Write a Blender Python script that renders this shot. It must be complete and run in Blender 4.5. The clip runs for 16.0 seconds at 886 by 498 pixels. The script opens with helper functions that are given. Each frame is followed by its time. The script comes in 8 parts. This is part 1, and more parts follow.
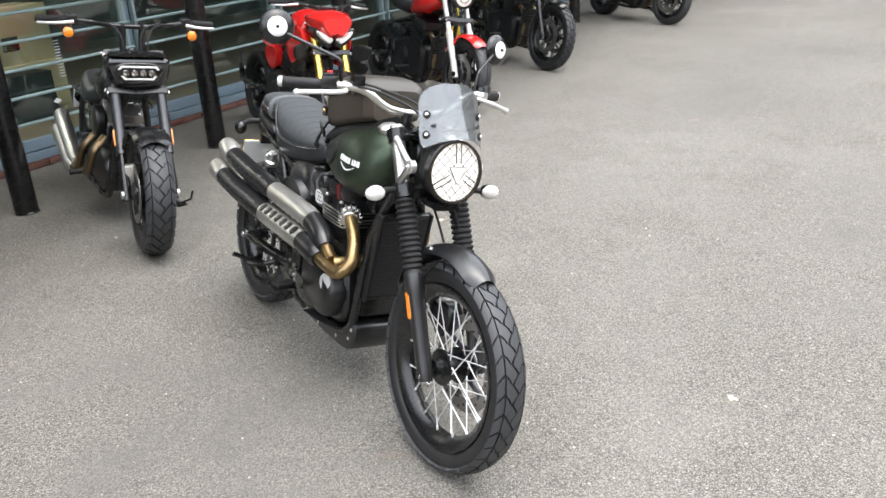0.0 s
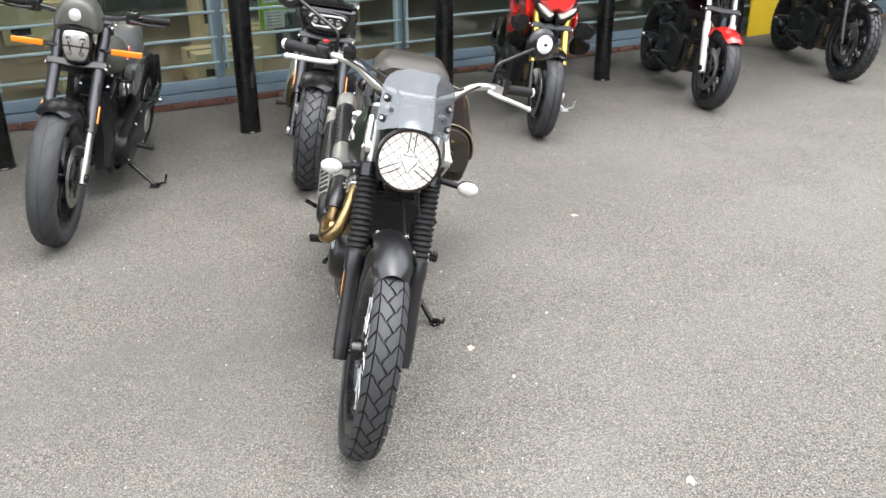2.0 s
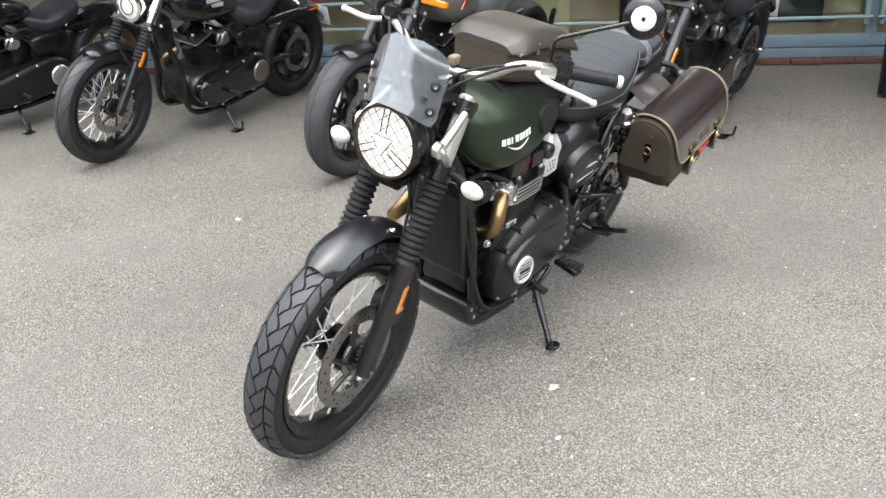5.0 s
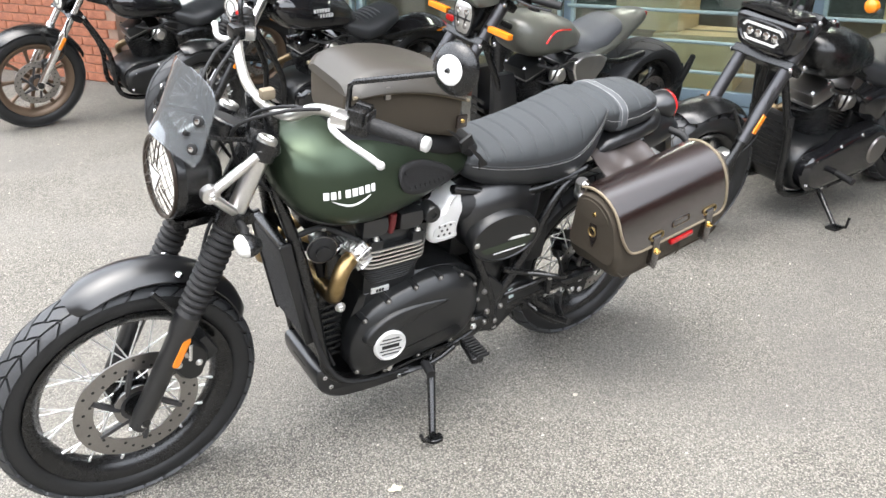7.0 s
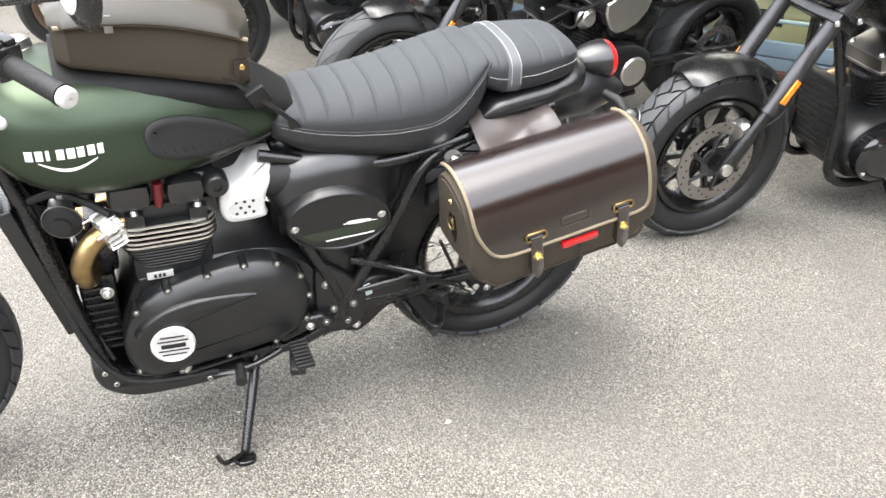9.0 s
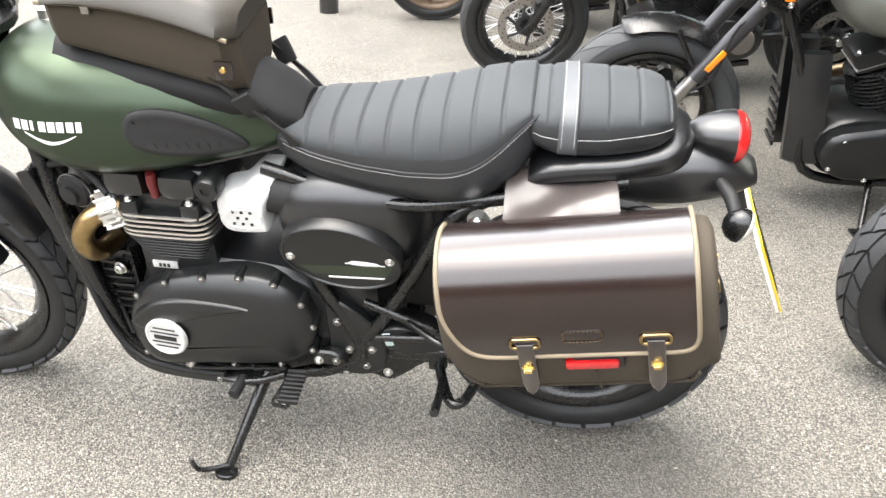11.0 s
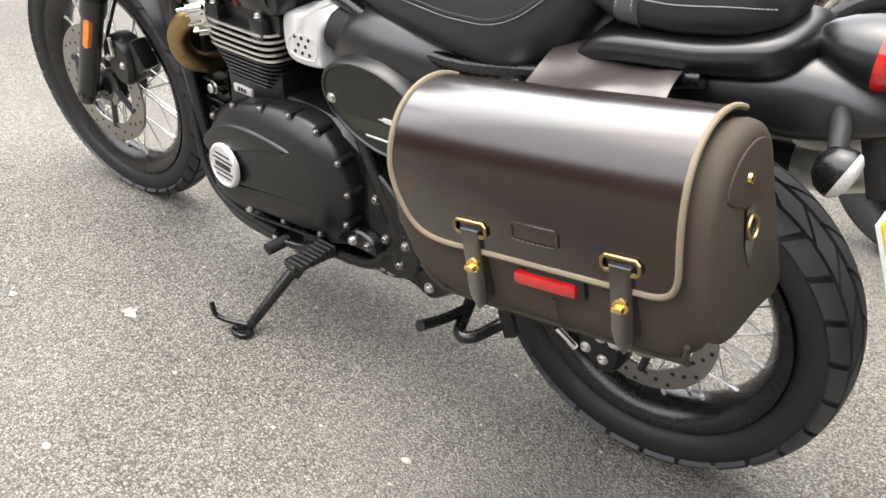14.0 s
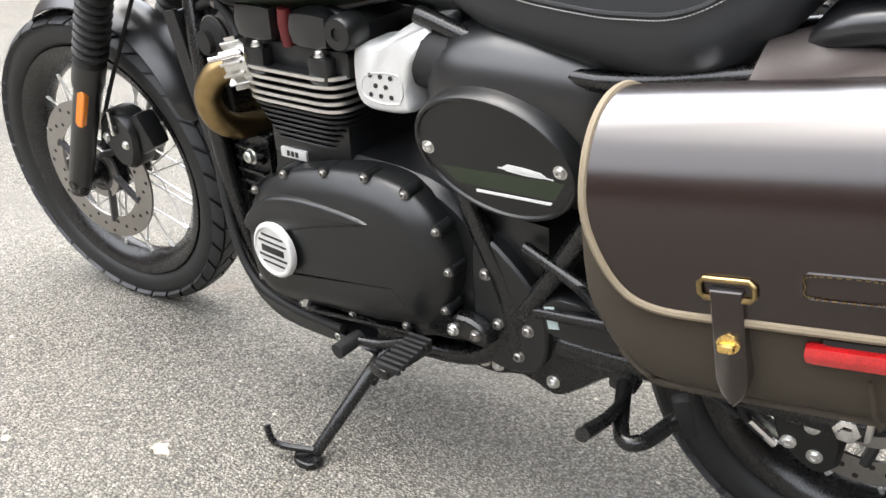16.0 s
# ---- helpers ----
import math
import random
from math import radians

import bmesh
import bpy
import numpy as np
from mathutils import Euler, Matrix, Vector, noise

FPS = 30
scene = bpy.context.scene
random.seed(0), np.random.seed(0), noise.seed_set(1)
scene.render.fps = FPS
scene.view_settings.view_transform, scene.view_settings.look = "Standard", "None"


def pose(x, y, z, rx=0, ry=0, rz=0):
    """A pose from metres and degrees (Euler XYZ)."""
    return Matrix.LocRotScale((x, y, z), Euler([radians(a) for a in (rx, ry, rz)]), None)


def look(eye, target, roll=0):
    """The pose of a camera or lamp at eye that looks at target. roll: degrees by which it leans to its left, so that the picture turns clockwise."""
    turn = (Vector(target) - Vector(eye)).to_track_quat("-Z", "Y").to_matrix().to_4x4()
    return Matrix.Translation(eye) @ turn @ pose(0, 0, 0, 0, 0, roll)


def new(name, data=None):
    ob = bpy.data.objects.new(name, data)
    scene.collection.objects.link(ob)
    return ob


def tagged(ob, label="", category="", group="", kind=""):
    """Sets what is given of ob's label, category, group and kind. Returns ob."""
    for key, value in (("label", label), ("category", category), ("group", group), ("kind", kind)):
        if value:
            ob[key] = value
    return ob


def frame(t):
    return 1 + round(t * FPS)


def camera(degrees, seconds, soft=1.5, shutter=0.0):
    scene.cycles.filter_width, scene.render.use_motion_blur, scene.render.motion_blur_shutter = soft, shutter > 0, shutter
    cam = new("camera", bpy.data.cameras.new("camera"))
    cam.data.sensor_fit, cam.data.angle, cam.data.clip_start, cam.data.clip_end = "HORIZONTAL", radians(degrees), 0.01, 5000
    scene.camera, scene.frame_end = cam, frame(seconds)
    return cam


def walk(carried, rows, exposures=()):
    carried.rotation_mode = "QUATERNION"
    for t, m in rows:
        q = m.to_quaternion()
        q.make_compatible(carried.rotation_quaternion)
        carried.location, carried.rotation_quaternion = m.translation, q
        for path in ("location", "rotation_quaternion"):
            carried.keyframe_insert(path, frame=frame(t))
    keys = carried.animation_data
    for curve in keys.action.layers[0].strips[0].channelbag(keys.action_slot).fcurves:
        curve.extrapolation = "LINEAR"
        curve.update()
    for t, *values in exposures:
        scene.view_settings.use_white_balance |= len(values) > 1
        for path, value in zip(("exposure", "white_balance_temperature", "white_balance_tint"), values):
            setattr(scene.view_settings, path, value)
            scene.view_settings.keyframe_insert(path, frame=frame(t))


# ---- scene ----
cam = camera(54.5, 16.0)
PATH = [
    (0, (2.794, -1.048, 1.683), (1.164, -0.17, 0.926), -3.9),
    (0.5, (2.929, -0.765, 1.681), (1.222, -0.069, 0.905), -2.5),
    (1, (2.985, -0.465, 1.673), (1.219, 0.054, 0.891), -1.3),
    (1.5, (3.03, -0.156, 1.682), (1.216, 0.159, 0.902), -2.0),
    (2, (3.06, 0.156, 1.685), (1.229, 0.26, 0.887), -0.3),
    (2.5, (3.008, 0.449, 1.657), (1.174, 0.311, 0.872), -0.9),
    (3, (2.902, 0.737, 1.652), (1.11, 0.357, 0.848), -1.0),
    (3.5, (2.779, 1.05, 1.648), (1.037, 0.471, 0.855), 0.2),
    (4, (2.598, 1.278, 1.623), (0.953, 0.47, 0.824), -1.5),
    (6.5, (1.363, 1.969, 1.489), (0.242, 0.526, 0.676), -1.8),
    (7, (1.094, 2.069, 1.482), (0.073, 0.531, 0.712), -0.7),
    (7.5, (0.857, 2.049, 1.435), (-0.115, 0.484, 0.656), 0.2),
    (8, (0.629, 1.995, 1.403), (-0.281, 0.407, 0.598), 0.5),
    (8.5, (0.382, 1.98, 1.358), (-0.441, 0.376, 0.493), 0.1),
    (11, (-0.704, 1.714, 1.36), (-0.479, -0.047, 0.439), 1.4),
    (11.5, (-0.842, 1.598, 1.339), (-0.407, -0.117, 0.406), 2.7),
    (12, (-0.958, 1.503, 1.329), (-0.337, -0.117, 0.333), 3.9),
    (12.5, (-1.09, 1.43, 1.317), (-0.285, -0.104, 0.317), 4.4),
    (13, (-1.198, 1.378, 1.257), (-0.266, -0.074, 0.244), 6.9),
    (13.5, (-1.239, 1.366, 1.17), (-0.238, -0.069, 0.201), 8.3),
    (14, (-1.232, 1.341, 1.006), (-0.214, -0.145, 0.136), 8.5),
    (14.5, (-1.188, 1.31, 0.856), (-0.181, -0.231, 0.074), 7.2),
    (15, (-1.087, 1.313, 0.798), (-0.061, -0.261, 0.112), 7.7),
    (15.5, (-0.979, 1.287, 0.809), (0.055, -0.307, 0.184), 5.9),
    (16, (-0.852, 1.225, 0.824), (0.149, -0.372, 0.153), 4.5),
]
walk(cam, [(t, look(eye, target, roll)) for t, eye, target, roll in PATH], [(0.0, 1.69, 6550, 10), (3.5, 1.65, 6550, 10), (7.0, 2.08, 6550, 10), (8.5, 2.36, 6650, 10), (11.0, 2.48, 6850, 10), (11.5, 2.28, 6880, 10), (12.5, 2.17, 6900, 11), (13.0, 2.02, 6900, 11), (14.5, 1.97, 6900, 11), (16.0, 2.08, 6700, 10)])

# ---------- world, sun, exposure ----------
world = bpy.data.worlds.new("overcast_sky")
scene.world = world
world.use_nodes = True
wn = world.node_tree
sky = wn.nodes.new("ShaderNodeTexSky")
sky.sky_type, sky.sun_disc = "NISHITA", False
sky.sun_elevation, sky.sun_rotation = radians(75.5), radians(59)
sky.air_density, sky.dust_density, sky.ozone_density = 1.0, 4.0, 1.0
pale = wn.nodes.new("ShaderNodeHueSaturation")
pale.inputs["Saturation"].default_value = 0.42
wn.links.new(sky.outputs[0], pale.inputs["Color"])
cloud = wn.nodes.new("ShaderNodeMix")  # an even layer of cloud over the sky
cloud.data_type = "RGBA"
cloud.inputs["Factor"].default_value = 0.65
cloud.inputs["B"].default_value = (3.8, 4.0, 4.3, 1)
wn.links.new(pale.outputs[0], cloud.inputs["A"])
wn.links.new(cloud.outputs["Result"], wn.nodes["Background"].inputs["Color"])
wn.nodes["Background"].inputs["Strength"].default_value = 0.285

sun = new("sun", bpy.data.lights.new("sun", "SUN"))
sun.data.energy, sun.data.angle, sun.data.color = 0.55, radians(60), (1.0, 0.98, 0.95)
sun.matrix_world = look((2.0, 1.2, 9.0), (0, 0, 0))


# ---------- materials ----------
def surface(name, color, rough=0.5, metal=0.0, var=0.18, fine=180.0, coarse=7.0, bump=0.0, coat=0.0, rvar=0.08, island=0.0, spec=0.5):
    """A procedural surface: colour and roughness vary at a fine and a coarse scale, with fine relief."""
    m = bpy.data.materials.new(name)
    m.use_nodes = True
    t = m.node_tree
    p = t.nodes["Principled BSDF"]
    tc = t.nodes.new("ShaderNodeTexCoord")
    n1, n2 = t.nodes.new("ShaderNodeTexNoise"), t.nodes.new("ShaderNodeTexNoise")
    n1.inputs["Scale"].default_value, n2.inputs["Scale"].default_value = fine, coarse
    n1.inputs["Detail"].default_value, n2.inputs["Detail"].default_value = 3, 5
    for n in (n1, n2):
        t.links.new(tc.outputs["Object"], n.inputs["Vector"])
    add = t.nodes.new("ShaderNodeMath")
    add.operation = "ADD"
    t.links.new(n1.outputs["Fac"], add.inputs[0])
    t.links.new(n2.outputs["Fac"], add.inputs[1])
    last = add
    if island:
        geo, mul, plus = t.nodes.new("ShaderNodeNewGeometry"), t.nodes.new("ShaderNodeMath"), t.nodes.new("ShaderNodeMath")
        mul.operation, plus.operation = "MULTIPLY", "ADD"
        mul.inputs[1].default_value = island
        t.links.new(geo.outputs["Random Per Island"], mul.inputs[0])
        t.links.new(add.outputs[0], plus.inputs[0])
        t.links.new(mul.outputs[0], plus.inputs[1])
        last = plus
    ramp = t.nodes.new("ShaderNodeMapRange")
    ramp.inputs["From Min"].default_value, ramp.inputs["From Max"].default_value = 0.6, 1.4 + island
    t.links.new(last.outputs[0], ramp.inputs["Value"])
    mix = t.nodes.new("ShaderNodeMix")
    mix.data_type = "RGBA"
    mix.inputs["A"].default_value = (*[c * (1 - var) for c in color], 1)
    mix.inputs["B"].default_value = (*[min(1, c * (1 + var)) for c in color], 1)
    t.links.new(ramp.outputs[0], mix.inputs["Factor"])
    t.links.new(mix.outputs["Result"], p.inputs["Base Color"])
    r = t.nodes.new("ShaderNodeMapRange")
    r.inputs["From Min"].default_value, r.inputs["From Max"].default_value = 0.6, 1.4
    r.inputs["To Min"].default_value, r.inputs["To Max"].default_value = max(0.02, rough - rvar), min(1, rough + rvar)
    t.links.new(add.outputs[0], r.inputs["Value"])
    t.links.new(r.outputs[0], p.inputs["Roughness"])
    p.inputs["Metallic"].default_value = metal
    p.inputs["Specular IOR Level"].default_value = spec
    p.inputs["Coat Weight"].default_value = coat
    p.inputs["Coat Roughness"].default_value = 0.08
    if bump:
        b = t.nodes.new("ShaderNodeBump")
        b.inputs["Strength"].default_value, b.inputs["Distance"].default_value = bump, 0.002
        t.links.new(n1.outputs["Fac"], b.inputs["Height"])
        t.links.new(b.outputs[0], p.inputs["Normal"])
    return m


def clear(name, color, rough=0.02, ior=1.45, trans=1.0):
    m = bpy.data.materials.new(name)
    m.use_nodes = True
    p = m.node_tree.nodes["Principled BSDF"]
    p.inputs["Base Color"].default_value = (*color, 1)
    p.inputs["Roughness"].default_value = rough
    p.inputs["IOR"].default_value = ior
    p.inputs["Transmission Weight"].default_value = trans
    return m


def tinted(name, color, opacity, rough=0.03, through_it=None, floor=0.05):
    """A thin clear sheet: partly see-through, with a gloss that follows Fresnel."""
    m = bpy.data.materials.new(name)
    m.use_nodes = True
    t = m.node_tree
    t.nodes.remove(t.nodes["Principled BSDF"])
    out = t.nodes["Material Output"]
    tr, di, gl = t.nodes.new("ShaderNodeBsdfTransparent"), t.nodes.new("ShaderNodeBsdfDiffuse"), t.nodes.new("ShaderNodeBsdfGlossy")
    tr.inputs["Color"].default_value = (*(through_it or [0.35 + 0.6 * c for c in color]), 1)
    di.inputs["Color"].default_value = (*color, 1)
    gl.inputs["Roughness"].default_value = rough
    m1, m2, lw = t.nodes.new("ShaderNodeMixShader"), t.nodes.new("ShaderNodeMixShader"), t.nodes.new("ShaderNodeLayerWeight")
    lw.inputs["Blend"].default_value = 0.5
    power, fr = t.nodes.new("ShaderNodeMath"), t.nodes.new("ShaderNodeMath")
    power.operation, fr.operation = "POWER", "MULTIPLY_ADD"
    power.inputs[1].default_value = 4.0
    fr.inputs[1].default_value, fr.inputs[2].default_value = 0.90, floor
    t.links.new(lw.outputs["Facing"], power.inputs[0])
    t.links.new(power.outputs[0], fr.inputs[0])
    m1.inputs[0].default_value = opacity
    t.links.new(tr.outputs[0], m1.inputs[1])
    t.links.new(di.outputs[0], m1.inputs[2])
    t.links.new(fr.outputs[0], m2.inputs[0])
    t.links.new(m1.outputs[0], m2.inputs[1])
    t.links.new(gl.outputs[0], m2.inputs[2])
    t.links.new(m2.outputs[0], out.inputs["Surface"])
    return m


def asphalt_material():
    m = bpy.data.materials.new("asphalt")
    m.use_nodes = True
    t = m.node_tree
    p = t.nodes["Principled BSDF"]
    tc = t.nodes.new("ShaderNodeTexCoord")

    def noise_node(scale, detail=4, rough=0.6):
        n = t.nodes.new("ShaderNodeTexNoise")
        n.inputs["Scale"].default_value, n.inputs["Detail"].default_value, n.inputs["Roughness"].default_value = scale, detail, rough
        t.links.new(tc.outputs["Object"], n.inputs["Vector"])
        return n

    def mixed(a, b, fac, kind="MIX"):
        x = t.nodes.new("ShaderNodeMix")
        x.data_type, x.blend_type = "RGBA", kind
        for slot, v in (("A", a), ("B", b), ("Factor", fac)):
            if isinstance(v, (tuple, float)):
                x.inputs[slot].default_value = v
            else:
                t.links.new(v, x.inputs[slot])
        return x.outputs["Result"]

    def ranged(sock, a, b, lo=0.0, hi=1.0):
        r = t.nodes.new("ShaderNodeMapRange")
        for k, v in (("From Min", a), ("From Max", b), ("To Min", lo), ("To Max", hi)):
            r.inputs[k].default_value = v
        t.links.new(sock, r.inputs["Value"])
        return r.outputs[0]

    stones = t.nodes.new("ShaderNodeTexVoronoi")
    stones.inputs["Scale"].default_value = 195
    wob = noise_node(60, 2)
    t.links.new(tc.outputs["Object"], stones.inputs["Vector"])
    tone = mixed((0.110, 0.1035, 0.089, 1), (0.338, 0.318, 0.274, 1), ranged(stones.outputs["Color"], 0.1, 0.95))
    tone = mixed(tone, (0.05, 0.047, 0.043, 1), ranged(stones.outputs["Distance"], 0.42, 0.75, 0.0, 0.75))
    sand = t.nodes.new("ShaderNodeTexVoronoi")
    sand.inputs["Scale"].default_value = 420
    t.links.new(tc.outputs["Object"], sand.inputs["Vector"])
    tone = mixed(tone, ranged(sand.outputs["Color"], 0.15, 0.9, 0.45, 1.55), 0.68, "MULTIPLY")
    grit = t.nodes.new("ShaderNodeTexVoronoi")
    grit.inputs["Scale"].default_value = 44
    t.links.new(tc.outputs["Object"], grit.inputs["Vector"])
    tone = mixed(tone, (0.55, 0.53, 0.48, 1), ranged(grit.outputs["Distance"], 0.17, 0.10, 0.0, 0.45))
    patches = noise_node(1.1, 6, 0.65)
    tone = mixed(tone, (0.33, 0.317, 0.285, 1), ranged(patches.outputs["Fac"], 0.42, 0.70, 0.0, 0.30))
    stain = noise_node(0.55, 7, 0.7)
    tone = mixed(tone, (0.10, 0.093, 0.085, 1), ranged(stain.outputs["Fac"], 0.51, 0.64, 0.0, 0.55))
    rust = noise_node(2.3, 3, 0.5)
    tone = mixed(tone, (0.36, 0.25, 0.18, 1), ranged(rust.outputs["Fac"], 0.70, 0.78, 0.0, 0.25))
    t.links.new(tone, p.inputs["Base Color"])
    p.inputs["Roughness"].default_value = 0.88
    h = mixed(stones.outputs["Distance"], wob.outputs["Fac"], 0.35)
    b = t.nodes.new("ShaderNodeBump")
    b.inputs["Strength"].default_value, b.inputs["Distance"].default_value = 1.0, 0.009
    b.invert = True
    t.links.new(h, b.inputs["Height"])
    t.links.new(b.outputs[0], p.inputs["Normal"])
    return m


ASPHALT = asphalt_material()
RUBBER = surface("tyre_rubber", (0.014, 0.014, 0.0145), 0.6, var=0.25, fine=260, coarse=12, bump=0.25, spec=0.35)
TREAD = surface("tread_rubber", (0.034, 0.0355, 0.038), 0.52, var=0.25, fine=200, coarse=14, bump=0.3, island=0.2)
TYRE = surface("tyre_sidewall", (0.015, 0.0153, 0.0158), 0.52, var=0.3, fine=200, coarse=10, bump=0.25, spec=0.4)
DUSTY = surface("dusty_tread", (0.04, 0.042, 0.044), 0.68, var=0.25, fine=200, coarse=9, bump=0.3)
SATIN = surface("satin_black_paint", (0.0055, 0.0057, 0.006), 0.27, var=0.2, fine=320, coarse=10, bump=0.0, spec=0.6, rvar=0.03)
GLOSS = surface("gloss_black_paint", (0.008, 0.008, 0.009), 0.14, var=0.2, fine=90, coarse=5, coat=0.8)
MATTE = surface("matte_black_powder_coat", (0.0065, 0.0068, 0.0077), 0.31, var=0.2, fine=420, coarse=9, bump=0.0, spec=0.8, rvar=0.025)
PLASTIC = surface("black_plastic", (0.010, 0.010, 0.0105), 0.5, var=0.2, fine=500, coarse=12, bump=0.15)
CASE = surface("black_engine_casing", (0.0075, 0.008, 0.0085), 0.35, var=0.22, fine=380, coarse=8, bump=0.04, spec=0.55, rvar=0.04)
FINNED = surface("black_finned_alloy", (0.014, 0.0145, 0.015), 0.26, var=0.2, fine=300, coarse=8, spec=0.8)
GREEN = surface("matte_green_paint", (0.043, 0.060, 0.039), 0.34, metal=0.72, var=0.1, fine=700, coarse=3)
SILVER = surface("brushed_aluminium", (0.72, 0.71, 0.69), 0.34, metal=1.0, var=0.1, fine=240, coarse=14, bump=0.05)
CHROME = surface("polished_chrome", (0.86, 0.86, 0.86), 0.10, metal=1.0, var=0.06, fine=60, coarse=9)
SPOKE = surface("stainless_spoke", (0.85, 0.85, 0.84), 0.35, metal=0.6, var=0.05)
STEEL = surface("brake_steel", (0.36, 0.345, 0.33), 0.38, metal=1.0, var=0.15, fine=300, coarse=12)
PALE = surface("silver_paint", (0.66, 0.66, 0.65), 0.42, metal=0.35, var=0.06, fine=300, coarse=12)
BRONZE = surface("heat_tinted_pipe", (0.34, 0.24, 0.115), 0.34, metal=1.0, var=0.3, fine=50, coarse=9)
BRASS = surface("brass", (0.80, 0.55, 0.20), 0.24, metal=1.0, var=0.12, fine=200, coarse=30)
OLD_BRASS = surface("antique_brass", (0.30, 0.22, 0.105), 0.38, metal=1.0, var=0.2, fine=200, coarse=30)
LEATHER = surface("brown_leather", (0.011, 0.0046, 0.0036), 0.23, var=0.25, fine=300, coarse=6, bump=0.0, coat=0.2, spec=0.4, rvar=0.03)


def waxed(m):
    """A wax finish whose gloss grows towards grazing views."""
    t = m.node_tree
    p = t.nodes["Principled BSDF"]
    lw, r = t.nodes.new("ShaderNodeLayerWeight"), t.nodes.new("ShaderNodeMapRange")
    lw.inputs["Blend"].default_value = 0.5
    for k, v in (("From Min", 0.24), ("From Max", 0.45), ("To Min", 0.15), ("To Max", 1.0)):
        r.inputs[k].default_value = v
    t.links.new(lw.outputs["Facing"], r.inputs["Value"])
    t.links.new(r.outputs[0], p.inputs["Coat Weight"])
    p.inputs["Coat IOR"].default_value = 2.5
    p.inputs["Coat Roughness"].default_value = 0.22


waxed(LEATHER)
# brown leather whose sky sheen is put into a paler base colour
YOKE = surface("sky_paled_brown_leather", (0.050, 0.041, 0.039), 0.34, var=0.2, fine=300, coarse=9, bump=0.08, coat=0.2, spec=0.6)
CANVAS = surface("olive_canvas", (0.047, 0.037, 0.025), 0.85, var=0.2, fine=650, coarse=9, bump=0.4)
PIPING = surface("tan_piping", (0.19, 0.155, 0.105), 0.75, var=0.15, fine=600, coarse=20, bump=0.2)
SEAT_SIDE = surface("black_vinyl", (0.020, 0.0215, 0.0235), 0.40, var=0.15, fine=600, coarse=10, bump=0.12)
SEAT_TOP = surface("charcoal_suede", (0.036, 0.040, 0.043), 0.8, var=0.2, fine=700, coarse=14, bump=0.25)
STRAP = surface("grey_vinyl", (0.085, 0.090, 0.096), 0.5, var=0.12, fine=500, coarse=12, bump=0.1)
THREAD = surface("pale_thread", (0.42, 0.42, 0.41), 0.8, var=0.1)
WHITE = surface("white_print", (0.78, 0.78, 0.77), 0.5, var=0.04)
AMBER = surface("amber_plastic", (0.76, 0.22, 0.012), 0.22, var=0.12, fine=300, coarse=30, coat=0.5)
RED_LENS = surface("red_lens", (0.62, 0.015, 0.015), 0.16, var=0.2, fine=260, coarse=40, coat=0.8)
REFLECTOR = surface("dark_red_reflector", (0.40, 0.010, 0.012), 0.14, var=0.45, fine=420, coarse=35, coat=0.8)
RED = surface("red_paint", (0.62, 0.018, 0.016), 0.2, var=0.1, fine=90, coarse=6, coat=0.8)
GOLD = surface("gold_anodised", (0.78, 0.55, 0.13), 0.3, metal=1.0, var=0.1)
OLIVE = surface("olive_grey_paint", (0.092, 0.094, 0.08), 0.34, var=0.12, coat=0.2)
GREY = surface("grey_paint", (0.12, 0.12, 0.122), 0.35, metal=0.3, var=0.12)
FORK = surface("grey_anodised_fork", (0.070, 0.070, 0.074), 0.33, metal=0.75, var=0.12)
GUARD = surface("dark_bronze_wire", (0.03, 0.021, 0.015), 0.4, metal=0.5, var=0.2)
PIPE = surface("dull_bronze_pipe", (0.25, 0.185, 0.11), 0.4, metal=1.0, var=0.3, fine=60, coarse=9)
COPPER = surface("bronze_wheel_paint", (0.17, 0.12, 0.085), 0.42, metal=0.6, var=0.15)
MIRROR = surface("mirror_back", (0.80, 0.80, 0.79), 0.3, var=0.04)
LENS = surface("headlamp_reflector", (0.93, 0.92, 0.87), 0.22, metal=0.35, var=0.06, fine=120, coarse=30)
# weak glow added to the unlit reflector in place of mirrored bright sky
BRIGHTENED = surface("brightened_headlamp_reflector", (0.95, 0.94, 0.90), 0.25, var=0.06, fine=120, coarse=30)
BRIGHTENED.node_tree.nodes["Principled BSDF"].inputs["Emission Color"].default_value = (1.0, 0.95, 0.86, 1)
BRIGHTENED.node_tree.nodes["Principled BSDF"].inputs["Emission Strength"].default_value = 0.20
LAMP_GLASS = tinted("lamp_glass", (0.9, 0.9, 0.9), 0.04, 0.03, (0.97, 0.97, 0.97))
SHIELD = surface("bright_steel_shield", (0.60, 0.59, 0.55), 0.36, metal=0.9, var=0.12, fine=240, coarse=14)
SIGNAL = surface("clear_signal_lens", (0.62, 0.61, 0.58), 0.2, var=0.35, fine=420, coarse=60, bump=0.4)
YELLOW = surface("yellow_plate", (0.82, 0.56, 0.03), 0.4, var=0.06)
PLATE_WHITE = surface("white_plate", (0.75, 0.75, 0.74), 0.4, var=0.05)
INK = surface("black_print", (0.015, 0.015, 0.015), 0.5, var=0.1)
SCREEN = tinted("smoked_screen", (0.20, 0.215, 0.225), 0.30, 0.08, (0.54, 0.57, 0.585), 0.11)
FRAME_BLUE = surface("blue_grey_aluminium", (0.20, 0.27, 0.32), 0.42, metal=0.2, var=0.1, fine=200, coarse=4)
RAIL = surface("painted_rail", (0.27, 0.36, 0.36), 0.45, var=0.12, fine=160, coarse=6)
BRICK = surface("red_brick", (0.34, 0.130, 0.075), 0.85, var=0.4, fine=120, coarse=18, bump=0.5)
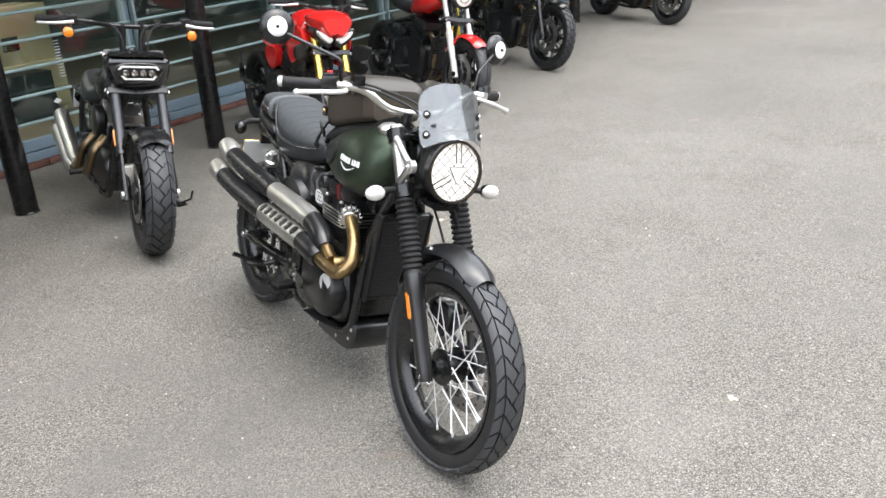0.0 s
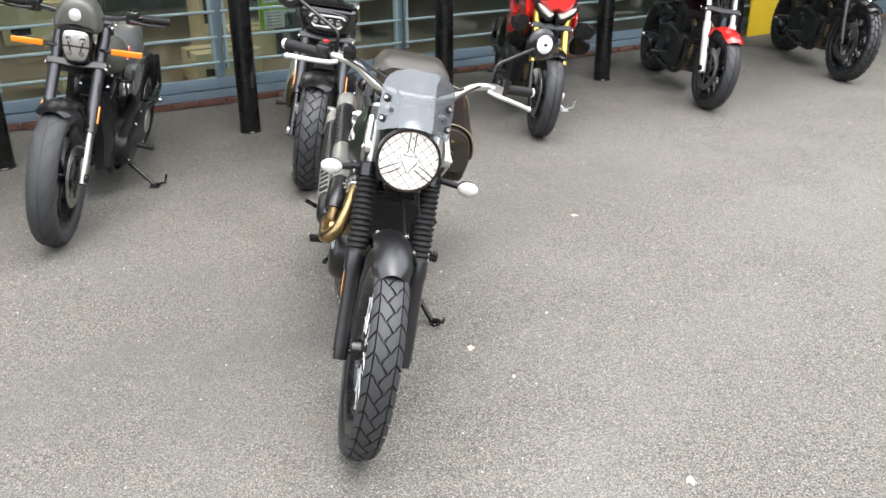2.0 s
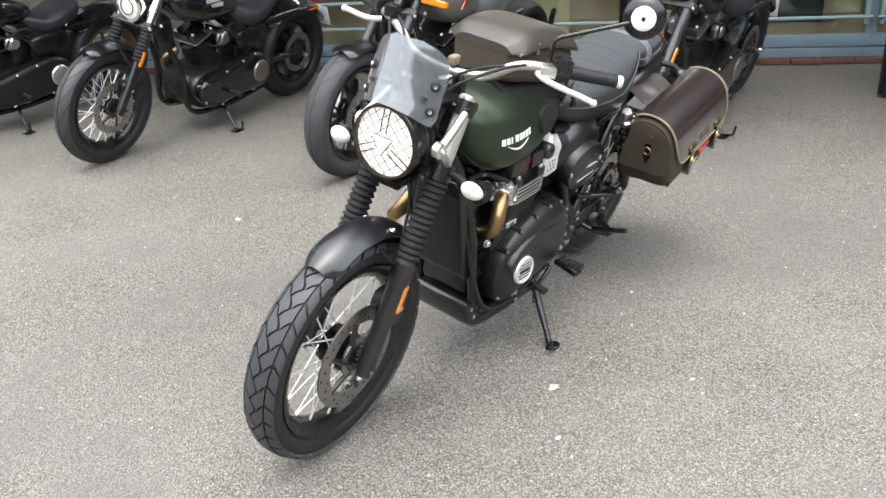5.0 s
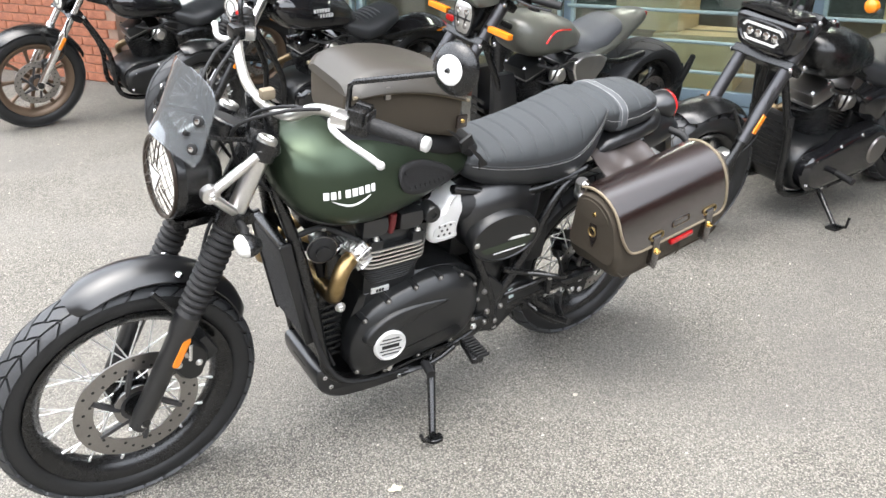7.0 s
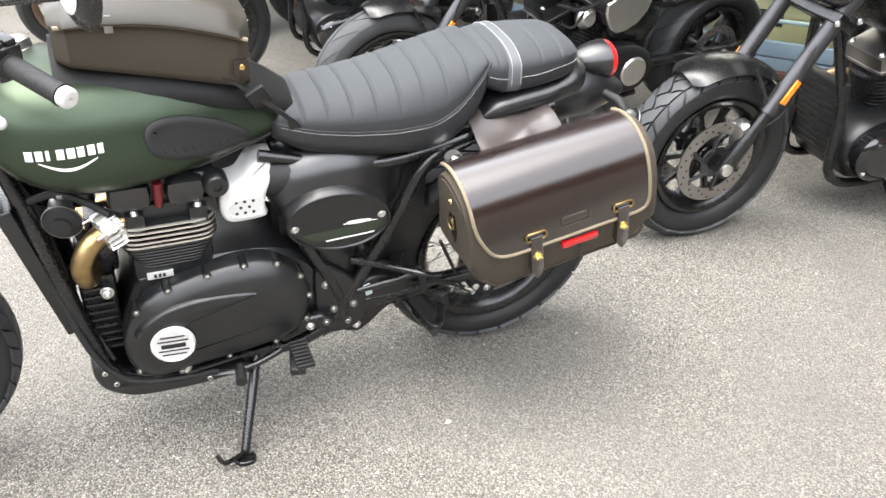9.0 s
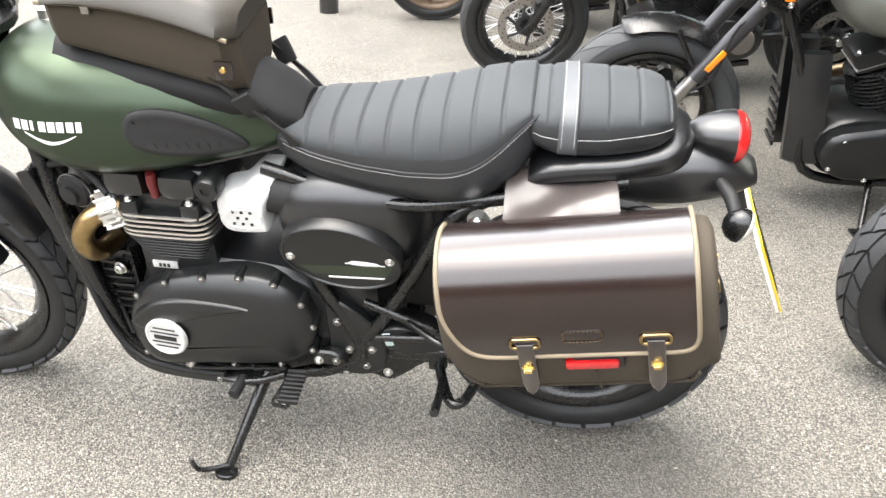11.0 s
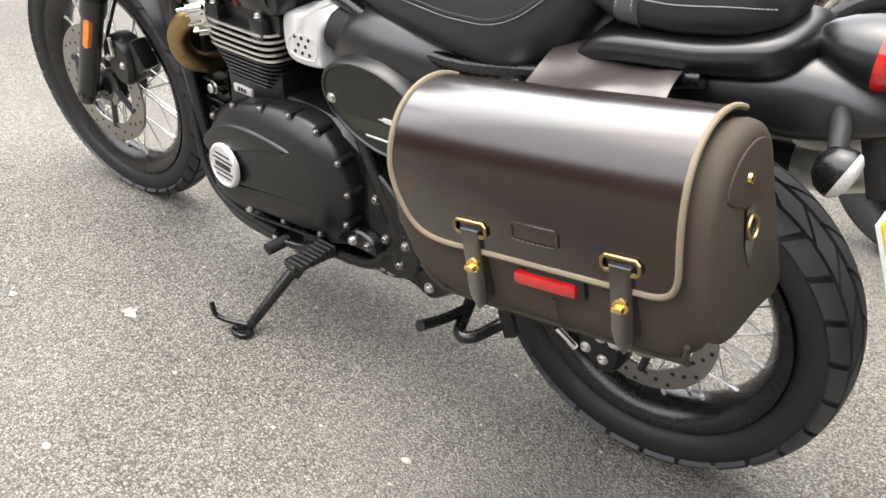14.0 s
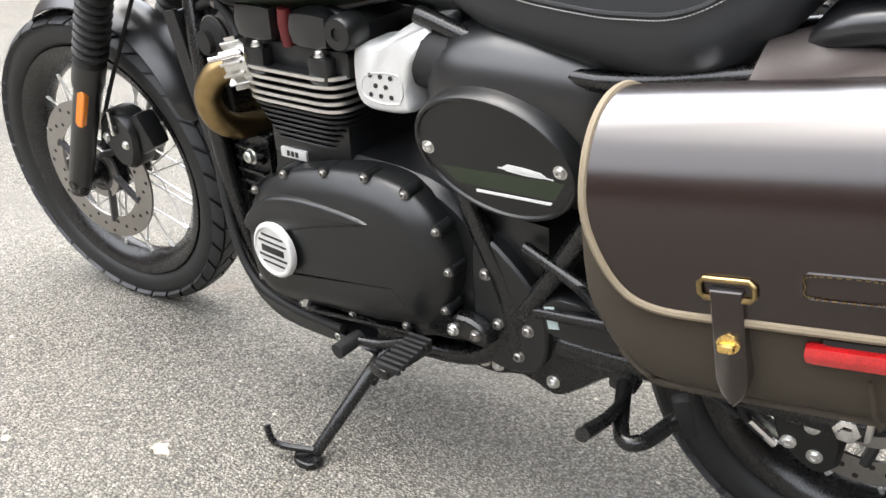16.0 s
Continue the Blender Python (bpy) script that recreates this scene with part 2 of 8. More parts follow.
MORTAR = surface("mortar", (0.30, 0.20, 0.15), 0.92, var=0.2, fine=200, coarse=10, bump=0.5)
CARD = surface("cardboard", (0.70, 0.53, 0.32), 0.85, var=0.12, fine=200, coarse=4)
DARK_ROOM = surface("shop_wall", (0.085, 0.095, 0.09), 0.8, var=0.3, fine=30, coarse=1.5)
SHOP_FLOOR = surface("shop_floor", (0.24, 0.17, 0.11), 0.4, var=0.2, fine=30, coarse=2)
WINDOW = tinted("window_glass", (0.06, 0.10, 0.095), 0.06, 0.01, (0.86, 0.93, 0.90), 0.09)
POSTER_GREEN = surface("green_print", (0.35, 0.62, 0.06), 0.5, var=0.05)
ORANGE = surface("orange_print", (0.75, 0.20, 0.02), 0.5, var=0.05)
# soffit of the added canopy, dark to keep leather reflections dim
ADDED_CANOPY = surface("added_canopy_soffit", (0.055, 0.052, 0.05), 0.8, var=0.1)
# darker than BRICK, with a wide random variation
SILL_BRICK = surface("dark_sill_brick", (0.135, 0.062, 0.045), 0.9, var=0.45, fine=120, coarse=14, bump=0.5)
# emission of the assumed shop lights that brighten cartons and poster
SHOP_LIGHT = surface("lit_diffuser", (0.9, 0.9, 0.88), 0.5, var=0.02)
SHOP_LIGHT.node_tree.nodes["Principled BSDF"].inputs["Emission Color"].default_value = (1.0, 0.95, 0.86, 1)
SHOP_LIGHT.node_tree.nodes["Principled BSDF"].inputs["Emission Strength"].default_value = 11.0
YARD_WALL = surface("dark_brick_wall", (0.12, 0.085, 0.065), 0.9, var=0.3, fine=20, coarse=1)
STONE = surface("pale_pebble", (0.50, 0.46, 0.39), 0.8, var=0.2)
LEAF = surface("dry_leaf", (0.52, 0.45, 0.33), 0.8, var=0.3)


# ---------- mesh helpers ----------
def part(name, bm, material, parent, label="", m=None, angle=38):
    if m is not None:
        bm.transform(m)
    bmesh.ops.recalc_face_normals(bm, faces=bm.faces)
    me = bpy.data.meshes.new(name)
    bm.to_mesh(me)
    bm.free()
    me.materials.append(material)
    me.polygons.foreach_set("use_smooth", [True] * len(me.polygons))
    me.set_sharp_from_angle(angle=radians(angle))
    ob = new(name, me)
    ob.parent = parent
    return tagged(ob, label)


def again(ob, m, name=None):
    """Another part on the same mesh, under the same parent."""
    o = new(name or ob.name.split(".")[0], ob.data)
    o.parent = ob.parent
    o.matrix_basis = m
    return o


def thing(name, label, category, m=None, group="", kind=""):
    e = new(name)
    if m is not None:
        e.matrix_basis = m
    return tagged(e, label, category, group, kind)


def curve(pts, n=6, closed=False):
    """Points of a smooth curve through the given ones."""
    p = [Vector(q) for q in pts]
    out, c = [], len(p)
    for i in range(c if closed else c - 1):
        if closed:
            a, b, d, e = p[i - 1], p[i], p[(i + 1) % c], p[(i + 2) % c]
        else:
            a, b, d, e = p[max(i - 1, 0)], p[i], p[i + 1], p[min(i + 2, c - 1)]
        for k in range(n):
            t = k / n
            out.append(0.5 * (2 * b + (d - a) * t + (2 * a - 5 * b + 4 * d - e) * t * t + (3 * b - a - 3 * d + e) * t ** 3))
    if not closed:
        out.append(p[-1])
    return out


def skin(rings, bm=None, cap=True, closed=False):
    """A skin over rings of equally many points."""
    bm = bm or bmesh.new()
    vs = [[bm.verts.new(q) for q in r] for r in rings]
    n = len(vs[0])
    pairs = list(zip(vs, vs[1:])) + ([(vs[-1], vs[0])] if closed else [])
    for a, b in pairs:
        for i in range(n):
            bm.faces.new((a[i], a[(i + 1) % n], b[(i + 1) % n], b[i]))
    if cap and not closed:
        bm.faces.new(vs[0])
        bm.faces.new(vs[-1])
    return bm


def tube(pts, r, n=12, bm=None, smooth=0, closed=False):
    p = curve(pts, smooth, closed) if smooth else [Vector(q) for q in pts]
    rs = r if isinstance(r, (list, tuple)) else [r] * len(p)
    if len(rs) != len(p):
        rs = [rs[0] + (rs[-1] - rs[0]) * i / (len(p) - 1) for i in range(len(p))]
    rings, up = [], None
    for i, q in enumerate(p):
        a = p[i - 1] if i or closed else p[0]
        b = p[(i + 1) % len(p)] if i < len(p) - 1 or closed else p[-1]
        d = (b - a).normalized()
        if up is None:
            up = d.orthogonal().normalized()
        up = (up - d * up.dot(d)).normalized()
        side = d.cross(up)
        rings.append([q + (up * math.cos(2 * math.pi * k / n) + side * math.sin(2 * math.pi * k / n)) * rs[i] for k in range(n)])
    return skin(rings, bm, closed=closed)


def lathe(profile, n=32, bm=None, closed=False):
    """Profile of (radius, y) turned about the y axis."""
    rings = []
    for k in range(n):
        a = 2 * math.pi * k / n
        rings.append([Vector((r * math.cos(a), y, r * math.sin(a))) for r, y in profile])
    bm = bm or bmesh.new()
    vs = [[bm.verts.new(q) for q in r] for r in rings]
    m = len(profile)
    for i in range(n):
        a, b = vs[i], vs[(i + 1) % n]
        for j in range(m if closed else m - 1):
            bm.faces.new((a[j], a[(j + 1) % m], b[(j + 1) % m], b[j]))
    if not closed:
        for j in (0, m - 1):
            if profile[j][0] > 1e-5:
                bm.faces.new([v[j] for v in vs])
    bmesh.ops.remove_doubles(bm, verts=bm.verts, dist=1e-6)
    return bm


def align(a, b):
    """The pose that lays the y axis from a to b."""
    a, b = Vector(a), Vector(b)
    return Matrix.Translation(a) @ (b - a).to_track_quat("Y", "Z").to_matrix().to_4x4()


def box(x0, x1, y0, y1, z0, z1, bevel=0.004, bm=None, m=None):
    b = bmesh.new()
    bmesh.ops.create_cube(b, size=1)
    bmesh.ops.transform(b, verts=b.verts, matrix=Matrix.Translation(((x0 + x1) / 2, (y0 + y1) / 2, (z0 + z1) / 2)) @ Matrix.Diagonal((x1 - x0, y1 - y0, z1 - z0, 1)))
    if bevel:
        bmesh.ops.bevel(b, geom=b.edges, offset=min(bevel, 0.45 * min(x1 - x0, y1 - y0, z1 - z0)), segments=2, profile=0.6, affect="EDGES")
    if m is not None:
        b.transform(m)
    return add_to(bm, b)


def add_to(bm, b):
    if bm is None:
        return b
    me = bpy.data.meshes.new("tmp")
    b.to_mesh(me)
    b.free()
    bm.from_mesh(me)
    bpy.data.meshes.remove(me)
    return bm


def shrink(outline, d):
    """An outline of (x, z) points drawn in by d."""
    n = len(outline)
    area = sum(outline[i][0] * outline[(i + 1) % n][1] - outline[(i + 1) % n][0] * outline[i][1] for i in range(n))
    s = 1 if area > 0 else -1
    out = []
    for i in range(n):
        a, b, c = Vector(outline[i - 1]), Vector(outline[i]), Vector(outline[(i + 1) % n])
        e, f = (b - a).normalized(), (c - b).normalized()
        nn = Vector((-(e.y + f.y), e.x + f.x)).normalized() * s
        out.append((b.x + nn.x * d, b.y + nn.y * d))
    return out


def slab(outline, layers, bm=None, smooth=0):
    """An outline in x and z, laid at each of the layers (y, inset)."""
    o = [(q.x, q.y) for q in (v.to_2d() for v in curve([(x, z, 0) for x, z in outline], smooth, True))] if smooth else outline
    rings = [[Vector((x, y, z)) for x, z in (shrink(o, d) if d else o)] for y, d in layers]
    return skin(rings, bm)


def oval(x, zb, zt, w, p=2.4, n=28, taper=0.0, y0=0.0):
    """A ring across the x axis: a rounded box of half width w from zb to zt, narrower towards the top by taper."""
    out = []
    for k in range(n):
        a = 2 * math.pi * k / n
        c, s = math.cos(a), math.sin(a)
        v = math.copysign(abs(s) ** (2 / p), s)
        out.append(Vector((x, y0 + w * (1 - taper * v) * math.copysign(abs(c) ** (2 / p), c), (zb + zt) / 2 + (zt - zb) / 2 * v)))
    return out


def lerp_table(table, x):
    xs = [r[0] for r in table]
    return [float(np.interp(x, xs, [r[k] for r in table])) for k in range(1, len(table[0]))]


def smooth_table(table, x, d=0.018):
    """The table's values at x, averaged over a short stretch, so that lofts have no kinks."""
    lo, hi = table[0][0], table[-1][0]
    e = min(d, (x - lo) * 0.9, (hi - x) * 0.9)
    rows = [lerp_table(table, x + e * k / 3) for k in range(-3, 4)]
    return [sum(c) / 7 for c in zip(*rows)]


def bolt(p, d, r=0.007, h=0.006):
    """A cap screw at p, looking along d."""
    bm = lathe([(0, 0), (r * 1.35, 0), (r * 1.35, 0.0015), (r, 0.0016), (r, h * 0.8), (r * 0.8, h), (r * 0.5, h), (r * 0.45, h * 0.5), (0, h * 0.5)], 10)
    bm.transform(align(p, Vector(p) + Vector(d)))
    return bm


# ---------- wheels ----------
def tyre_point(R, rim, w, a, phi, off=0.0):
    rc, h = (R + rim) / 2, (R - rim) / 2
    c, s = math.cos(a), math.sin(a)
    rr = h * math.copysign(abs(c) ** 0.85, c)
    yy = w / 2 * math.copysign(abs(s) ** 0.85, s)
    nl = Vector((c / h, s / (w / 2)))
    nl.normalize()
    r = rc + rr + off * nl.x
    return Vector((r * math.cos(phi), yy + off * nl.y, r * math.sin(phi)))


def tyre_mesh(R, rim, w, depth=0.0):
    prof = []
    for k in range(25):
        a = radians(-168 + 336 * k / 24)
        q = tyre_point(R - depth, rim, w - depth, a, 0)
        prof.append((q.x, q.y))
    return lathe(prof, 72, closed=True)


def tread_mesh(R, rim, w, depth, count, style):
    """Raised blocks of a tyre, each one its own island."""
    bm = bmesh.new()
    R, w = R - depth, w - depth
    pitch = 2 * math.pi / count
    rows = {
        "trail": [(0.03, 0.55, 0.0, 0.50, 0.87), (0.61, 1.16, 0.55, -0.45, 0.84)],
        "chunky": [(0.03, 0.50, 0.0, 0.6, 0.86), (0.56, 1.2, 0.35, -0.25, 0.84)],
        "mild": [(0.02, 0.50, 0.0, 0.55, 0.95), (0.535, 1.2, 0.35, -0.2, 0.945)],
        "road": [(0.04, 1.2, 0.0, 1.1, 0.9)],
        "knobs": [(0.06, 0.42, 0.0, 0.15, 0.72), (0.52, 1.05, 0.5, 0.1, 0.66)],
    }[style]
    for side in (1, -1):
        for i in range(count):
            for a0, a1, shift, skew, length in rows:
                base = (i + shift + (0.5 if side < 0 else 0)) * pitch
                nu, nv = 4, 3
                grid = {}
                for off in (-0.002, depth):
                    g = 0.0 if off < 0 else 0.02
                    for u in range(nu + 1):
                        for v in range(nv + 1):
                            a = (a0 + g) + (a1 - a0 - 2 * g) * v / nv
                            ph = base + pitch * (length * (u / nu) + skew * (v / nv))
                            if style == "trail" and a0 < 0.1:  # the middle groove runs in a zigzag
                                f = (ph / pitch) % 1.0
                                a += side * 0.15 * (4 * abs(f - 0.5) - 1) * (1 - v / nv)
                            grid[off, u, v] = bm.verts.new(tyre_point(R, rim, w, side * a, ph, off))
                for u in range(nu):
                    for v in range(nv):
                        bm.faces.new([grid[depth, *q] for q in ((u, v), (u + 1, v), (u + 1, v + 1), (u, v + 1))])
                edge = [(u, 0) for u in range(nu)] + [(nu, v) for v in range(nv)] + [(u, nv) for u in range(nu, 0, -1)] + [(0, v) for v in range(nv, 0, -1)]
                for q, s in zip(edge, edge[1:] + edge[:1]):
                    bm.faces.new((grid[-0.002, *q], grid[-0.002, *s], grid[depth, *s], grid[depth, *q]))
    return bm


def disc_rotor(parent, r, m, inner=0.7, arms=6, holes=36):
    """A drilled brake disc with its carrier arms."""
    y = 0.0025
    d = part("brake_disc", lathe([(r * inner, -y), (r, -y), (r, y), (r * inner, y)], 56, closed=True), STEEL, parent, "drilled steel brake disc", m, 30)
    bm = bmesh.new()
    for k in range(holes):
        a = 2 * math.pi * k / holes
        rr = r * (0.93, 0.85, 0.77)[k % 3]
        lathe([(0, -0.0032), (0.0042, -0.0032), (0.0042, 0.0032), (0, 0.0032)], 8, b := bmesh.new())
        b.transform(pose(rr * math.cos(a), 0, rr * math.sin(a)))
        add_to(bm, b)
    tagged(part("drilling", bm, INK, d, "", m), "", "", "", "stuff")
    for k in range(arms):
        a = 2 * math.pi * k / arms
        pts = [(r * 0.30 * math.cos(a), 0, r * 0.30 * math.sin(a)), (r * 0.55 * math.cos(a + 0.35), 0, r * 0.55 * math.sin(a + 0.35)), (r * 0.76 * math.cos(a + 0.45), 0, r * 0.76 * math.sin(a + 0.45))]
        part("carrier_arm", tube(pts, 0.008, 6, None, 4), FORK, d, "", m)
    bm = bmesh.new()
    lathe([(r * 0.22, -0.004), (r * 0.38, -0.004), (r * 0.38, 0.004), (r * 0.22, 0.004)], 28, bm, closed=True)
    part("disc_carrier", bm, FORK, d, "", m)
    return d


def wheel(parent, name, m, R, w, rim, tread="trail", count=26, kind="spoke", rim_mat=None, disc=(0.15, (1,)), tread_mat=None, spokes=32, hub=0.05, label=""):
    """A wheel about the y axis: hub, rim, tyre, tread, spokes and brake discs."""
    rim_mat = rim_mat or SATIN
    hw = w * 0.36
    hubp = [(0.012, -hw - 0.03), (0.03, -hw - 0.028), (0.034, -hw), (hub, -hw + 0.004), (hub, -hw + 0.012), (0.03, -hw + 0.02), (0.03, hw - 0.02), (hub, hw - 0.012), (hub, hw - 0.004), (0.034, hw), (0.03, hw + 0.028), (0.012, hw + 0.03)]
    wh = part(name, lathe(hubp, 28), SATIN if kind == "spoke" else rim_mat, parent, label, m)
    prof = [(rim - 0.006, -hw), (rim + 0.006, -hw - 0.002), (rim + 0.008, -hw + 0.004), (rim - 0.012, -hw + 0.008), (rim - 0.018, -hw + 0.016), (rim - 0.032, -hw * 0.35), (rim - 0.034, 0), (rim - 0.032, hw * 0.35), (rim - 0.018, hw - 0.016), (rim - 0.012, hw - 0.008), (rim + 0.008, hw - 0.004), (rim + 0.006, hw + 0.002), (rim - 0.006, hw), (rim - 0.022, hw - 0.012), (rim - 0.038, hw * 0.3), (rim - 0.04, 0), (rim - 0.038, -hw * 0.3), (rim - 0.022, -hw + 0.012)]
    part("rim", lathe(prof, 64, closed=True), rim_mat, wh, "", m)
    depth = 0.0085 if tread in ("trail", "chunky", "knobs", "mild") else 0.003
    part("tyre", tyre_mesh(R, rim, w, depth), TYRE if tread_mat is None else tread_mat, wh, "", m)
    part("tread", tread_mesh(R, rim, w, depth, count, tread), tread_mat or TREAD, wh, "", m, 30)
    if kind == "spoke":
        first = None
        for k in range(spokes):
            s = 1 if k % 2 else -1
            t = 1 if (k // 2) % 2 else -1
            a = 2 * math.pi * k / spokes
            b = a + t * 0.62
            p0 = Vector((hub * 0.92 * math.cos(b + t * 0.25), s * (hw - 0.008), hub * 0.92 * math.sin(b + t * 0.25)))
            p1 = Vector(((rim - 0.037) * math.cos(a), s * 0.012, (rim - 0.037) * math.sin(a)))
            if k < 4:
                sp = part("spoke", tube([p0, p1.lerp(p0, 0.075), p1.lerp(p0, 0.07), p1], [0.0022, 0.0022, 0.0038, 0.0038], 6), SPOKE, wh, "", m)
                first = first or []
                first.append(sp)
            else:
                turn = m @ Matrix.Rotation(-2 * math.pi * (k - k % 4) / spokes, 4, "Y") @ m.inverted()
                again(first[k % 4], turn)
    else:
        n = spokes
        for k in range(n):
            a = 2 * math.pi * k / n
            da = 0.20 if kind == "split" else 0.0
            bm = bmesh.new()
            for e in ((-da, da) if da else (0,)):
                rings = []
                for f, wd, th in ((0.0, 0.017, 0.02), (0.35, 0.011, 0.014), (0.8, 0.010, 0.012), (1.0, 0.016, 0.018)):
                    r = 0.035 + (rim - 0.035 - 0.035) * f
                    aa = a + e * f
                    c = Vector((r * math.cos(aa), 0, r * math.sin(aa)))
                    tang = Vector((-math.sin(aa), 0, math.cos(aa)))
                    rings.append([c + tang * (wd * x) + Vector((0, th * y, 0)) for x, y in ((1, 0.6), (0.6, 1), (-0.6, 1), (-1, 0.6), (-1, -0.6), (-0.6, -1), (0.6, -1), (1, -0.6))])
                skin(rings, bm)
            part("spoke", bm, rim_mat, wh, "", m)
    r, sides = disc
    for s in sides:
        disc_rotor(parent, r, m @ pose(0, s * (hw + 0.022), 0))
    return wh


def mudguard(R, a0, a1, w, drop=0.022, t=0.003, n=22, flare=0.0, sag=0.0):
    """A curved guard over a wheel at the origin, from angle a0 to a1 (degrees, 0 ahead, 90 up)."""
    rings = []
    for k in range(n + 1):
        a = radians(a0 + (a1 - a0) * k / n)
        f = 1 - 0.35 * max(0, 1 - min(k, n - k) / 2.5) ** 2
        ring = []
        for off in (0, 1):
            rng = range(9) if off == 0 else range(8, -1, -1)
            for j in rng:
                v = -1 + 2 * j / 8
                r = R - drop * abs(v) ** 2.2 - off * t + flare * (1 - f) - sag * (2 * k / n - 1) ** 2
                ring.append(Vector((r * math.cos(a), v * w / 2 * f, r * math.sin(a))))
        rings.append(ring)
    return skin(rings)


# ---------- steering ----------
def steer(axis_foot, rake, degrees):
    """Turns the front end about its head: axis_foot is where the axis meets the ground line."""
    a = Vector((-math.sin(radians(rake)), 0, math.cos(radians(rake))))
    p = Vector((axis_foot, 0, 0))
    return Matrix.Translation(p) @ Matrix.Rotation(radians(degrees), 4, a) @ Matrix.Translation(-p)


# ---------- the motorcycle in the middle ----------
LEAN = 11.5
bike = thing("motorcycle", "dark green scrambler motorcycle with brown saddlebag leaning on its side stand", "motorcycle", pose(0, 0, 0, -LEAN, 0, 0))
RAKE = 26.0
S = steer(0.838, 25.6, 3.2)
FW, RW = pose(0.721, -0.004, 0.331), pose(-0.806, -0.045, 0.322, 0, 0, 1.4)


def along(z, x0=0.728, z0=0.326):
    """The x of the fork's line at height z."""
    return x0 - (z - z0) * math.tan(radians(RAKE))


def build_front_end():
    wheel(bike, "front_wheel", S @ FW, 0.334, 0.106, 0.256, "trail", 36, "spoke", SATIN, (0.156, (1,)), label="wire spoked front wheel with black rim", hub=0.058)
    # mudguard
    g = part("front_mudguard", mudguard(0.386, 69, 153, 0.118, 0.03, sag=0.036), MATTE, bike, "satin black front mudguard", S @ FW)
    for s in (1, -1):
        b = tube([(0.62, s * 0.085, 0.60), (0.665, s * 0.066, 0.66)], 0.006, 8)
        part("bracket", b, SATIN, g, "", S)
        part("bolt", bolt((along(0.60), s * 0.118, 0.60), (0, s, 0)), CHROME, g, "", S)
        part("bolt", bolt((0.592, s * 0.046, 0.678), (-0.25, s * 0.35, 1), 0.008), CHROME, g, "", S)
    axle = part("axle", tube([(0.725, -0.125, 0.324), (0.725, 0.125, 0.324)], 0.011, 12), SATIN, bike, "", S)
    for s in (1, -1):
        a, b = Vector((along(0.30), s * 0.1, 0.30)), Vector((along(0.60), s * 0.1, 0.60))
        leg = part("fork_leg", tube([a, a.lerp(b, 0.12), a.lerp(b, 0.8), a.lerp(b, 0.86), b], [0.021, 0.025, 0.026, 0.031, 0.031], 18), MATTE, bike, "black fork leg with rubber gaiter", S)
        part("axle_cap", lathe([(0, 0), (0.022, 0), (0.022, 0.012), (0.016, 0.02), (0.009, 0.02), (0.008, 0.012), (0, 0.012)], 16), SATIN, leg, "", S @ align((0.730, s * 0.098, 0.318), (0.730, s * 0.2, 0.318)))
        part("pinch_bolt", bolt((0.730, s * 0.118, 0.318), (0, s, 0), 0.008), CHROME, leg, "", S)
        part("pinch_bolt", bolt((0.752, s * 0.1, 0.300), (1, 0, -0.35), 0.0085, 0.009), CHROME, leg, "", S)
        # gaiter
        z0, z1 = 0.60, 0.825
        n, prof = 13, [(0.0, 0.0), (0.031, 0.0)]
        L = (z1 - z0) / math.cos(radians(RAKE))
        for k in range(n):
            y = 0.012 + (L - 0.024) * k / n
            st = (L - 0.024) / n
            prof += [(0.0265, y), (0.0335, y + st * 0.35), (0.0335, y + st * 0.65), (0.0265, y + st * 0.98)]
        prof += [(0.029, L - 0.012), (0.029, L), (0, L)]
        part("gaiter", lathe(prof, 24), RUBBER, leg, "ribbed rubber fork gaiter", S @ align((along(z0), s * 0.1, z0), (along(z1), s * 0.1, z1)))
        part("lower_clamp", tube([(along(0.815), s * 0.1, 0.815), (along(0.855), s * 0.1, 0.855)], [0.034, 0.034], 20), SATIN, leg, "", S)
        part("stanchion", tube([(along(0.85), s * 0.1, 0.85), (along(0.985), s * 0.1, 0.985)], 0.0225, 20), SILVER, leg, "bright aluminium fork tube", S)
        part("top_clamp", tube([(along(0.975), s * 0.1, 0.975), (along(1.012), s * 0.1, 1.012)], [0.031, 0.031], 20), SATIN, leg, "", S)
        part("fork_cap", lathe([(0, 0), (0.0235, 0), (0.0235, 0.010), (0.020, 0.014), (0.012, 0.015), (0.010, 0.011), (0, 0.011)], 20), SHIELD, leg, "", S @ align((along(1.011), s * 0.1, 1.011), (along(1.10), s * 0.1, 1.10)))
        # lamp bracket
        bm = bmesh.new()
        for q in (((along(0.985) + 0.02, s * 0.118, 0.990), (0.540, s * 0.126, 0.926)), ((along(0.86) + 0.015, s * 0.118, 0.862), (0.50, s * 0.124, 0.880), (0.540, s * 0.126, 0.922))):
            tube(q, [0.0105, 0.0125], 10, bm, 3)
        lathe([(0, -0.008), (0.021, -0.008), (0.021, 0.010), (0.016, 0.013), (0, 0.013)], 20, b := bmesh.new())
        b.transform(align((0.540, s * 0.122, 0.925), (0.540, s * 0.2, 0.925)))
        part("lamp_bracket", add_to(bm, b), SILVER, leg, "silver headlamp bracket", S)
        part("bolt", bolt((0.540, s * 0.135, 0.925), (0, s, 0), 0.007), CHROME, leg, "", S)
        # reflector on the fork leg
        r0 = Vector((along(0.47) - 0.012, s * 0.122, 0.47))
        r1 = Vector((along(0.548) - 0.012, s * 0.122, 0.548))
